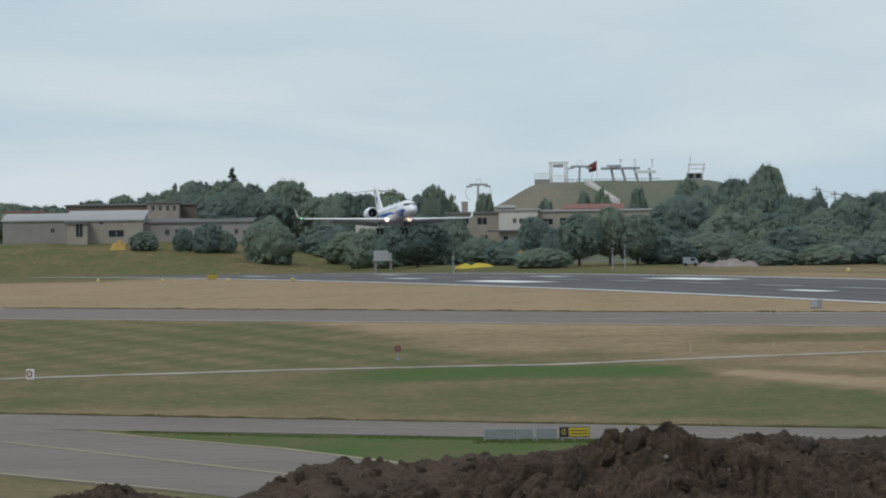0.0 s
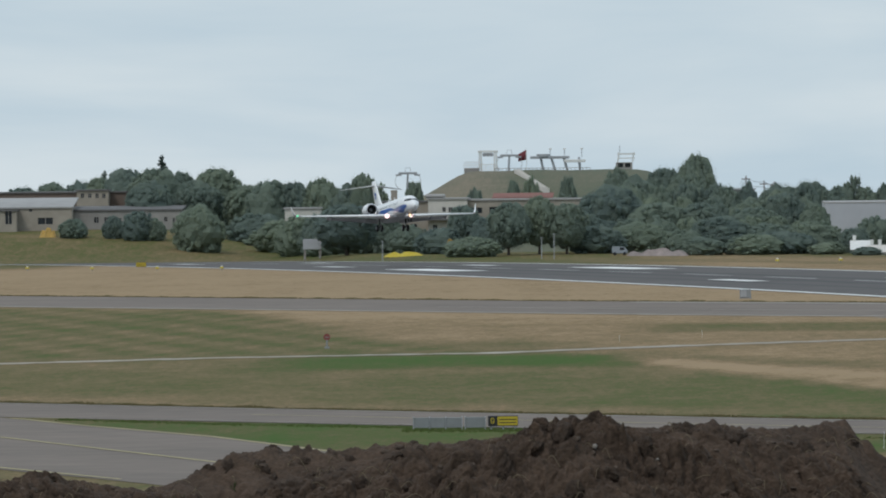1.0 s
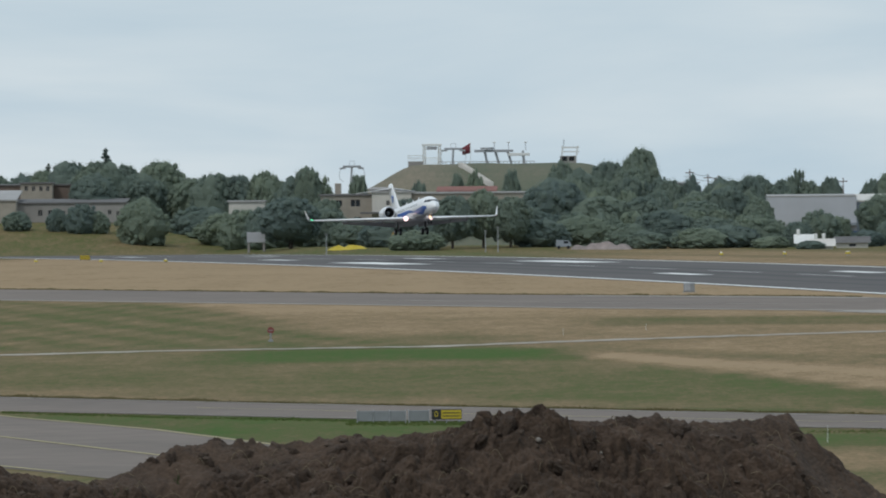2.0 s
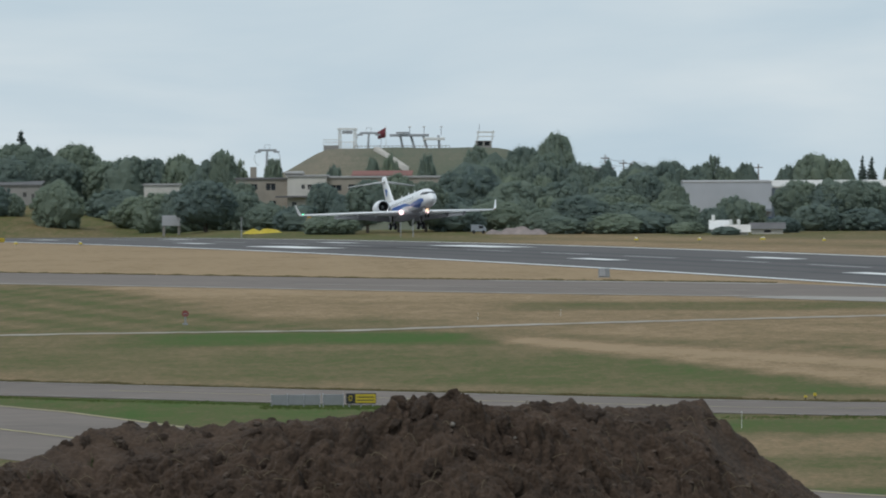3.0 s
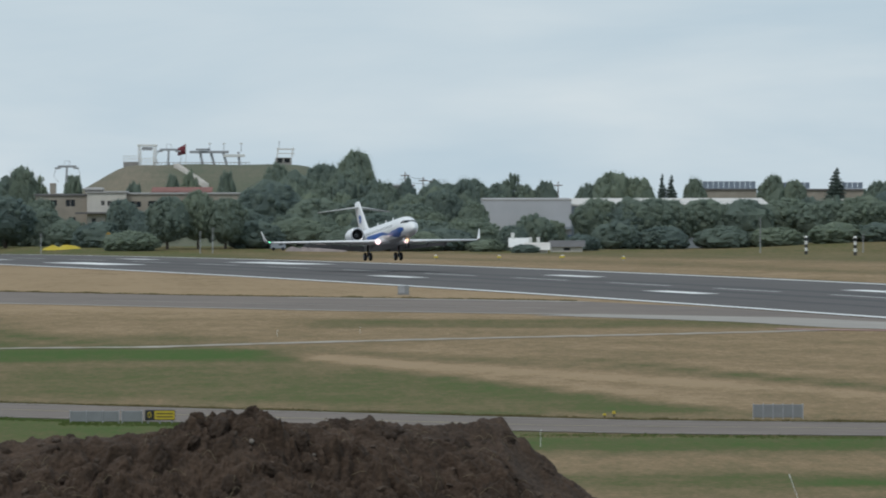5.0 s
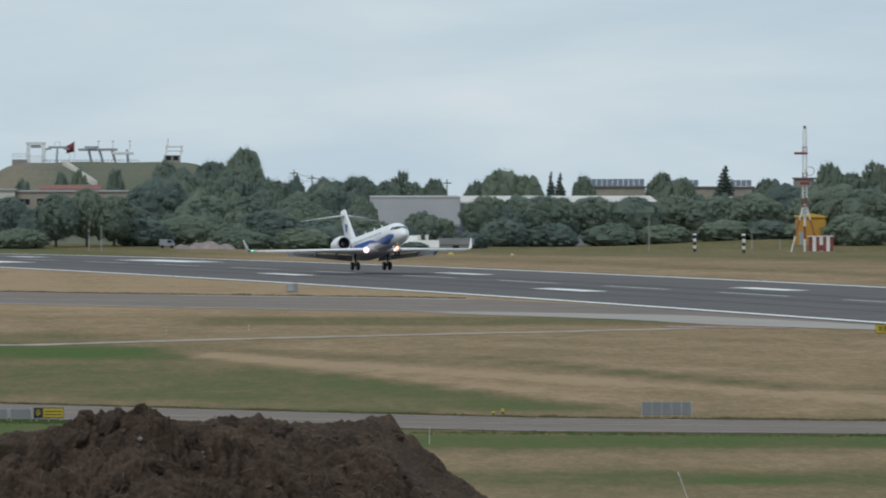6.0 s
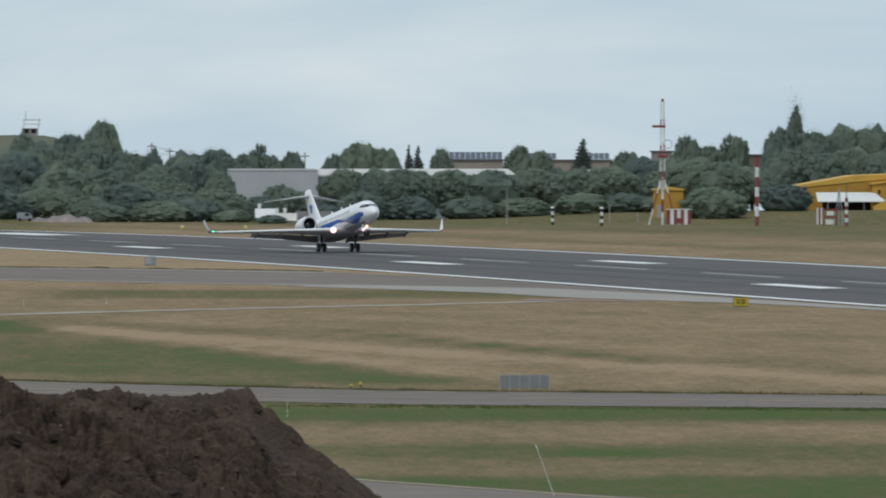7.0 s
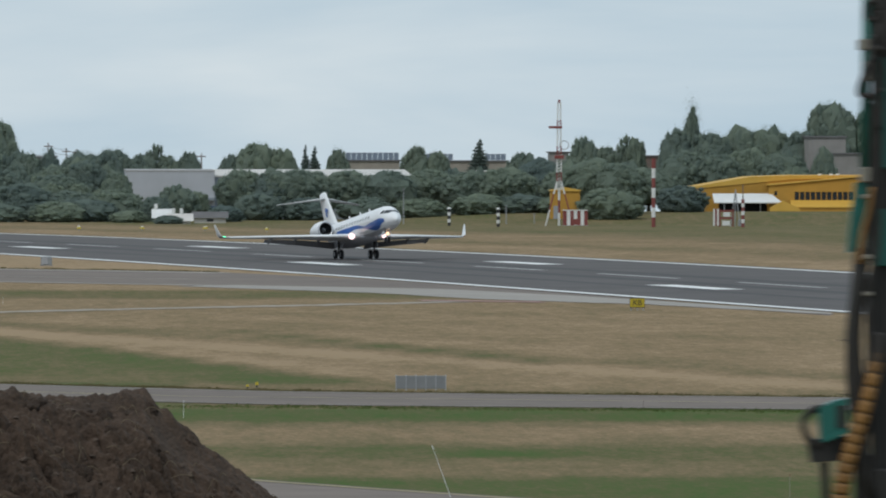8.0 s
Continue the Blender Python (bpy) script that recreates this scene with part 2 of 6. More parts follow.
def bend(points, n=24):
    """A smooth run of n points through a few."""
    p = [Vector(q) for q in points]
    p = [2 * p[0] - p[1]] + p + [2 * p[-1] - p[-2]]
    res = []
    for i in range(n):
        u = i / (n - 1) * (len(p) - 3)
        j = min(int(u), len(p) - 4)
        u -= j
        a, b, c, d = p[j:j + 4]
        res.append(0.5 * (2 * b + (c - a) * u + (2 * a - 5 * b + 4 * c - d) * u * u + (3 * b - a - 3 * c + d) * u ** 3))
    return res


def pierced(bm, x0, x1, z0, z1, y0, y1, holes):
    """A wall with openings (x0, x1, z0, z1) that go through it."""
    xs = sorted({x0, x1, *[v for h in holes for v in h[:2]]})
    zs = sorted({z0, z1, *[v for h in holes for v in h[2:]]})
    for xa, xb in zip(xs, xs[1:]):
        for za, zb in zip(zs, zs[1:]):
            if not any(h[0] <= (xa + xb) / 2 <= h[1] and h[2] <= (za + zb) / 2 <= h[3] for h in holes):
                box(bm, xa, xb, y0, y1, za, zb)
    bmesh.ops.remove_doubles(bm, verts=bm.verts[:], dist=0.001)
    return bm


def smooth_step(a, b, v):
    u = min(1.0, max(0.0, (v - a) / (b - a)))
    return u * u * (3 - 2 * u)


# ---- the ground: a level airfield that falls away gently past the runway's middle; the camera stands on a high bank ----


def ground_z(x, y):
    if y < 400:
        z = 15.6 - 2.9 * smooth_step(15, 85, y) - 12.7 * smooth_step(75, 385, y)
        return z
    z = 0.0 if y < 954 else -6.14e-6 * (min(y, 2150) - 954) ** 2 - 0.016 * max(0, y - 2150)
    l = 0.9787 * x + 0.2053 * y - 266.4
    z += (1.3 - 0.4 * smooth_step(-25, 0, x) + 1.5 * smooth_step(55, 95, x)) * smooth_step(31, 46, l) * smooth_step(1715, 1810, y)
    return z + 6.6 * smooth_step(1845, 1945, y) * smooth_step(-75, -112, x) * smooth_step(2300, 2100, y)


def runway_place(s, l):
    """The plan's place at s metres from the landing threshold and l metres to the far side of the centre line."""
    return 0.9787 * (266.4 + l) - 0.2053 * (1824 - s), 0.9787 * (1824 - s) + 0.2053 * (266.4 + l)


def inside(x, y, x0, x1, y0, y1, soft):
    return smooth_step(x0 - soft, x0 + soft, x) * smooth_step(x1 + soft, x1 - soft, x) * smooth_step(y0 - 3 * soft, y0 + 3 * soft, y) * smooth_step(y1 + 3 * soft, y1 - 3 * soft, y)


def dryness(x, y):
    wob = 7 * noise.noise(Vector((x * 0.03, y * 0.008, 3.1)))
    gx, gy = x, y
    x, y = x + wob, y + 3 * wob
    l = 0.9787 * x + 0.2053 * y - 266.4
    d = 0.53
    d = d + (0.97 - d) * smooth_step(880, 960, y) * smooth_step(-160, -120, l) * smooth_step(0, -20, l)
    d = d + (0.34 + 0.50 * smooth_step(-30, 2, x) - d) * smooth_step(20, 34, l) * smooth_step(62, 48, l)
    d = d + (0.36 + 0.10 * smooth_step(-30, 5, x) + 0.30 * smooth_step(-30, 5, x) * smooth_step(120, 80, l) - d) * smooth_step(52, 80, l)
    d = d + (0.42 - d) * smooth_step(1500, 1620, y) * smooth_step(-98, -112, x)
    d = d + (0.80 - d) * inside(x, y, -46, 32, 855, 960, 6)
    # mown olive sward with straw swathes, cut off by a slanting edge
    swath = 0.44 + 0.20 * math.sin(0.16 * (gy + 5 * gx) + 0.3 * wob)
    d = d + (swath - d) * smooth_step(-21, -26, gx + 0.13 * (gy - 818) + 0.3 * wob) * smooth_step(1045, 1010, gy + 1.2 * (gx + 50)) * smooth_step(800, 812, gy)
    # the dry field and the green edge below it
    u = gy + 5.2 * gx - 729.6 + 1.5 * wob
    field = smooth_step(-8, 12, u) * smooth_step(-16, -9, gx) * smooth_step(596, 606, gy)
    d = d + (0.77 - d) * field * smooth_step(905, 880, y)
    v, k = gy + 2.83 * gx - 750, gy + 4.9 * gx - 838
    d = d + (0.34 * math.exp(-(v / 9) ** 2) + 0.22 * math.exp(-((u - 16) / 12) ** 2) - 0.18 * math.exp(-((v - 26) / 12) ** 2) - 0.34 * math.exp(-(k / 7) ** 2) * smooth_step(12, 17, gx) * smooth_step(38, 32, gx) + 0.05 * math.sin(v * 0.13)) * field * smooth_step(860, 830, gy)
    d = d + (0.44 - d) * inside(gx, gy, -7, 38, 886, 926, 2.5)
    d = d + (0.05 - d) * inside(x, y, -35, -8, 748, 796, 4)
    d = d + (0.40 - d) * inside(x, y, -90, -30, 690, 770, 6) * 0.6
    d = d + (0.38 - d) * smooth_step(8, -8, u) * smooth_step(618, 628, gy) * smooth_step(-30, -16, gx) * smooth_step(745, 700, y) * 0.9
    d = d + (0.20 - d) * math.exp(-((u + 22) / 22) ** 2) * smooth_step(-6, 4, gx) * smooth_step(610, 618, gy) * 0.8
    d = d + (0.66 - d) * smooth_step(16, 4, abs(gy - (614 - 1.02 * min(gx, 15.4) - 0.395 * max(0, gx - 15.4)) - 8)) * 0.75
    d = d + (0.16 - d) * inside(x, y, -44, 8, 555, 618, 3) * 0.9
    d = d + (0.13 - d) * inside(gx, gy, 0, 90, 544, 566, 1.2)
    d = d + (0.72 - d) * inside(gx, gy, 2, 90, 508, 534, 1.6)
    d = d + (0.40 - d) * inside(gx, gy, 2, 90, 486, 502, 1.2)
    d = d + (0.08 - d) * inside(gx, gy, 20.5, 28, 489, 496, 0.8)
    d = d + (0.58 - d) * inside(gx, gy, 2, 90, 464, 482, 1.2)
    d = d + (0.18 - d) * inside(gx, gy, 2, 90, 430, 460, 1.4)
    return d


def spread(a, b, step):
    n = max(1, round((b - a) / step))
    return [a + (b - a) * i / n for i in range(n)]


def build_ground():
    ys = [-900.0] + spread(-60, 400, 10) + spread(400, 960, 5) + spread(960, 1960, 10) + spread(1960, 2400, 40) + spread(2400, 4801, 400)
    xs = [-2600, -1200, -600, -300] + spread(-220, -160, 10) + spread(-160, 160, 3) + spread(160, 221, 10) + [300, 600, 1200, 2600]
    verts = [(x, y, ground_z(x, y)) for y in ys for x in xs]
    w = len(xs)
    faces = [(j * w + i, j * w + i + 1, (j + 1) * w + i + 1, (j + 1) * w + i) for j in range(len(ys) - 1) for i in range(w - 1)]
    d = bpy.data.meshes.new("ground")
    d.from_pydata(verts, [], faces)
    d.polygons.foreach_set("use_smooth", [True] * len(faces))
    dry = d.attributes.new("dry", "FLOAT", "POINT")
    dry.data.foreach_set("value", [dryness(x, y) if abs(x) < 400 and 380 < y < 2100 else 0.5 for x, y, z in verts])
    d.materials.append(TURF)
    return tagged(new("ground", d), "mown airfield grass, bleached straw with green patches", "grass", kind="structure")


def resample(pts, n):
    pts = [Vector((*p, 0)) for p in pts]
    run = [0.0]
    for a, b in zip(pts, pts[1:]):
        run.append(run[-1] + (b - a).length)
    res, j = [], 0
    for i in range(n + 1):
        u = run[-1] * i / n
        while j < len(pts) - 2 and run[j + 1] < u:
            j += 1
        res.append(pts[j].lerp(pts[j + 1], (u - run[j]) / (run[j + 1] - run[j])))
    return res


def band(name, one, other, mat, up, parent=None, label="", n=60, rough=0.0):
    """A strip of paving or paint between two lines on the ground; rough: how ragged its edges are."""
    a, b = resample(one, n), resample(other, n)
    verts = []
    for i in range(n + 1):
        for k, p in ((0, a[i]), (1, b[i])):
            q = p + Vector((0, (1 if k else -1) * rough * noise.noise(Vector((p.x * 0.6, p.y * 0.11, k * 9)))*2, 0))
            verts.append((q.x, q.y, ground_z(q.x, q.y) + up))
    d = bpy.data.meshes.new(name)
    d.from_pydata(verts, [], [(2 * i, 2 * i + 1, 2 * i + 3, 2 * i + 2) for i in range(n)])
    d.materials.append(mat)
    ob = new(name, d)
    ob.parent = parent
    if label:
        ob["label"] = label
    return ob


def line(name, pts, wide, mat, up, parent, n=60, rough=0.0, label=""):
    a = resample(pts, n)
    one, other = [], []
    for i, p in enumerate(a):
        d = (a[min(i + 1, n)] - a[max(i - 1, 0)]).normalized()
        s = Vector((-d.y, d.x, 0)) * wide / 2
        one.append((p + s).xy), other.append((p - s).xy)
    return band(name, one, other, mat, up, parent, label, n, rough)


def runway_strip(name, s0, s1, l0, l1, mat, up, parent=None, label="", n=None, rough=0.0):
    return band(name, [runway_place(s0, l0), runway_place(s1, l0)], [runway_place(s0, l1), runway_place(s1, l1)], mat, up, parent, label, n or max(2, int((s1 - s0) / 12)), rough)

build_ground()

# ---- paving ----


def build_runway():
    r = tagged(runway_strip("runway", 0, 1750, -30.4, 29.5, ASPHALT, 0.03), "dark asphalt runway with white touchdown markings", "runway", kind="structure")
    runway_strip("edge_line", 0, 1750, -29.8, -28.3, WHITE_LINE, 0.05, r, rough=0.12, n=300)
    runway_strip("edge_line", 0, 1750, 26.3, 27.7, WHITE_LINE, 0.05, r, rough=0.12, n=300)
    for s in (150, 300, 600, 750, 900):
        for l in (-11.3, 11.3):
            runway_strip("touchdown_bar", s + 4.0, s + 28.6, l - 1.5, l + 1.5, WHITE_LINE, 0.05, r, "white painted touchdown zone bar", rough=0.12, n=24)
    for l in (-13.6, 13.6):
        runway_strip("aiming_bar", 392, 441, l - 3.4, l + 3.4, WHITE_LINE, 0.05, r, "broad white painted aiming point bar", rough=0.15, n=30)
    for i in range(26):
        runway_strip("centre_dash", 60 + 52 * i, 90 + 52 * i, -0.45, 0.45, WORN_LINE, 0.05, r, "worn white centre line dash", rough=0.1, n=8)
    for l, wide in ((-5.5, 3.2), (4.6, 3.0), (-15, 1.8)):
        runway_strip("tyre_smear", 330, 1150, l - wide / 2, l + wide / 2, RUBBER_SMEAR, 0.04, r, "dark band of tyre rubber", rough=1.0, n=120)


RUBBER_SMEAR = material("tyre_rubber_deposit", (0.056, 0.052, 0.052), 0.85, scale=0.3, vary=0.35)
build_runway()


TRACK = material("worn_track_concrete", (0.35, 0.31, 0.26), 0.9, scale=0.5, vary=0.35)


def build_taxiways():
    far = tagged(band("taxiway", [(-220, 1332), (-93, 1164), (-18.5, 1066), (8, 1041), (20.1, 1028), (34, 985), (52, 900), (67, 822)],
                      [(-220, 1251), (-86, 1075), (-6, 971), (12, 953), (28, 938), (39.6, 926), (51, 888), (66, 815)], OLD_ASPHALT, 0.02, n=120, rough=0.5),
                 "grey asphalt taxiway joining the runway", "taxiway", kind="structure")
    line("edge_stripe", [(-86, 1077), (-6, 973), (12, 955), (28, 940)], 2.6, CONCRETE, 0.04, far, 80, 0.5, "pale concrete edge strip")
    line("edge_stripe", [(-10, 1052), (8, 1036), (20, 1022)], 4.0, CONCRETE, 0.04, far, 50, 0.6, "pale concrete edge strip")
    line("edge_stripe", [(-30, 1035), (-6, 1004), (16, 985)], 0.8, CONCRETE, 0.04, far, 50, 0.4, "pale concrete joint")
    band("apron_edge", [(20, 952), (39, 932), (50, 897), (60, 857), (67, 826)], [(14, 946), (32, 912), (40, 884), (53.5, 860), (66.5, 819)], CONCRETE, 0.038, far, "pale worn concrete edge", 60, 0.8)
    band("painted_patch", [(34.5, 879), (40, 876), (45, 872)], [(35, 875), (40, 872), (45.5, 868)], PINK, 0.05, far, "faded red painted hold area", 16, 0.5)
    track = tagged(line("service_road", [(-120, 745), (-62.3, 779.3), (-41.1, 797.7), (-18.7, 806.2), (-6, 824), (7.3, 839), (27, 859.3), (38, 872)], 3.6, TRACK, 0.03, None, 160, 1.1),
                   "narrow pale concrete service road across the grass", "service road", kind="structure")
    near = tagged(band("taxiway", [(-150, 775), (-53.7, 671), (-24, 638), (5.2, 608.4), (15.4, 599), (48.1, 586.1), (160, 543)],
                       [(-150, 740), (-60, 645), (-38, 622), (-12.5, 595.6), (5, 580), (14.7, 571.9), (46.1, 562.3), (160, 520)], OLD_ASPHALT, 0.03, n=120, rough=0.25),
                  "grey asphalt taxiway bordered by mown grass", "taxiway", kind="structure")
    line("edge_stripe", [(-150, 774), (-53.7, 669.5), (-24, 636.5), (5.2, 607), (15.4, 597.6), (48.1, 584.8), (160, 542)], 0.7, CONCRETE, 0.05, near, 120, 0.2, "pale edge line")
    line("centre_line", [(-30, 630), (-4, 602), (10, 588), (30, 581), (60, 568)], 0.32, YELLOW_LINE, 0.05, near, 80, 0.1, "faded yellow centre line")
    line("edge_stripe", [(-36, 622), (-12.5, 597), (5, 581), (14.7, 573), (46.1, 563.4), (160, 521)], 0.4, CONCRETE, 0.05, near, 120, 0.2, "pale edge line")
    road = tagged(band("taxiway_branch", [(-90, 705), (-46, 629), (-30.2, 585.5), (-21.9, 555), (-6, 508), (11, 457.5), (21.3, 437.5), (50, 396)],
                       [(-130, 700), (-62, 592), (-43.3, 541), (-31.2, 509), (-12, 455), (2, 420), (12, 402), (20, 392)], OLD_ASPHALT, 0.025, n=120, rough=0.2),
                  "grey asphalt taxiway branch with yellow lines", "taxiway", kind="structure")
    line("edge_line", [(-45.2, 626.6), (-44, 624), (-40, 611), (-30.2, 583.6), (-21.9, 553), (-6, 506), (11, 455.5), (21.3, 435.5)], 0.36, YELLOW_LINE, 0.05, road, 120, 0.05, "faded yellow edge line")
    line("edge_line", [(-41, 625), (-44.9, 626.6)], 0.4, YELLOW_LINE, 0.055, road, 10, 0.05, "faded yellow edge line")
    line("centre_line", [(-70, 668), (-48.4, 604.5), (-27.4, 536.3), (-4, 460)], 0.34, YELLOW_LINE, 0.05, road, 120, 0.06, "faded yellow centre line")
    line("edge_line", [(-66, 600), (-43.3, 543), (-31.2, 511)], 0.36, YELLOW_LINE, 0.05, road, 80, 0.06, "faded yellow edge line")


build_taxiways()


def verge(name, label, pts, wide, per_metre, tall, mat, seed):
    """A ragged fringe of uncut grass along a paved edge."""
    rnd = random.Random(seed)
    run = resample(pts, 400)
    length = sum((b - a).length for a, b in zip(run, run[1:]))
    verts, faces = [], []
    for i in range(int(length * per_metre)):
        k = rnd.randrange(400)
        c = run[k].lerp(run[k + 1], rnd.random()) + Vector((rnd.gauss(0, 0.1), rnd.gauss(0, wide), 0))
        z = ground_z(c.x, c.y)
        clump = 0.45 + 0.55 * noise.noise(Vector((c.x * 0.5, c.y * 0.1, seed)))
        h, w, lean = tall * rnd.uniform(0.3, 1.0) * max(0.25, clump), rnd.uniform(0.03, 0.09), rnd.gauss(0, 0.07)
        n = len(verts)
        verts += [(c.x - w, c.y, z), (c.x + w, c.y, z), (c.x + lean + w * 0.2, c.y + rnd.gauss(0, 0.05), z + h)]
        faces.append((n, n + 1, n + 2))
    d = bpy.data.meshes.new(name)
    d.from_pydata(verts, [], faces)
    d.materials.append(mat)
    return tagged(new(name, d), label, "grass", kind="stuff")


verge("grass_verge", "ragged dry grass along the taxiway edge", [(-75, 695), (-53.7, 672.5), (-24, 639.5), (5.2, 610), (15.4, 600.5), (48.1, 587.5), (75, 577)], 1.0, 60, 0.30, ROUGH_GRASS, 1)
verge("grass_verge", "ragged dry grass along the runway taxiway", [(-93, 1166), (-18.5, 1068), (8, 1043), (20, 1031)], 1.5, 30, 0.36, ROUGH_GRASS, 2)
verge("grass_verge", "long green grass along the taxiway island", [(-42, 624), (-30, 609), (-12.5, 593.5), (5, 578)], 1.2, 60, 0.16, GREEN_GRASS, 4)
verge("grass_verge", "long green grass round the metal screens", [(-19.2, 592.6), (-15, 591.5), (-11, 590.5)], 1.6, 90, 0.30, GREEN_GRASS, 5)
verge("grass_verge", "long green grass along the taxiway", [(8, 570), (14.7, 569), (46.1, 559.5), (72, 550)], 1.6, 60, 0.16, GREEN_GRASS, 6)

# ---- the landing business jet: origin between the main wheels on the ground, nose along +x, left wing along +y ----


def airfoil(x_le, chord, y, z, thick, n=7):
    up = [(x_le - chord * u, z + thick * chord * (1.6 * math.sqrt(u) - 1.1 * u - 0.5 * u * u)) for u in (i / n for i in range(n + 1))]
    low = [(x_le - chord * u, z - 0.55 * thick * chord * (1.6 * math.sqrt(u) - 1.1 * u - 0.5 * u * u)) for u in (i / n for i in range(n - 1, 0, -1))]
    return [(a, y, b) for a, b in up + low]


def fuselage_ring(x, r_y, top, bottom, n=28):
    mid = (top + bottom) / 2
    return [(x, r_y * math.cos(a), mid + (top - bottom) / 2 * math.sin(a)) for a in (2 * math.pi * i / n for i in range(n))]


# stations along the body: x, half width, top, bottom
BODY = ((17.0, 0.02, 2.9, 2.86), (16.92, 0.2, 3.12, 2.68), (16.6, 0.46, 3.4, 2.46), (16.1, 0.7, 3.65, 2.28), (15.5, 0.9, 3.86, 2.14), (15.0, 1.04, 4.12, 2.06), (14.4, 1.16, 4.42, 1.98), (13.7, 1.26, 4.62, 1.92), (12.7, 1.33, 4.7, 1.88), (11.2, 1.345, 4.72, 1.86), (7.7, 1.345, 4.72, 1.86), (0.0, 1.345, 4.72, 1.86), (-4.0, 1.345, 4.72, 1.88), (-6.5, 1.3, 4.72, 2.1), (-8.5, 1.12, 4.7, 2.52), (-11.0, 0.8, 4.62, 3.08), (-12.8, 0.48, 4.48, 3.58), (-14.0, 0.18, 4.3, 3.9))


def body_at(x):
    for a, b in zip(BODY, BODY[1:]):
        if b[0] <= x <= a[0]:
            u = (x - a[0]) / (b[0] - a[0])
            return [p + (q - p) * u for p, q in zip(a, b)]
    return list(BODY[-1])


def on_body(x, angle, out=0.012):
    _, r, top, bottom = body_at(x)
    return (x, (r + out) * math.cos(angle), (top + bottom) / 2 + ((top - bottom) / 2 + out) * math.sin(angle))


def level_angle(x, z):
    """The angle round the body at which its skin is at height z."""
    _, r, top, bottom = body_at(x)
    return math.asin(max(-1.0, min(1.0, (z - (top + bottom) / 2) / ((top - bottom) / 2))))


def skin_patch(xs, low, high, n=5, out=0.012):
    """A sheet that follows the body between two angles (functions of x)."""
    bm = bmesh.new()
    rows = [[bm.verts.new(on_body(x, low(x) + (high(x) - low(x)) * j / n, out)) for j in range(n + 1)] for x in xs]
    for a, b in zip(rows, rows[1:]):
        for j in range(n):
            bm.faces.new((a[j], a[j + 1], b[j + 1], b[j]))
    return bm


def hump(x, at, wide):
    return math.exp(-((x - at) / wide) ** 2)


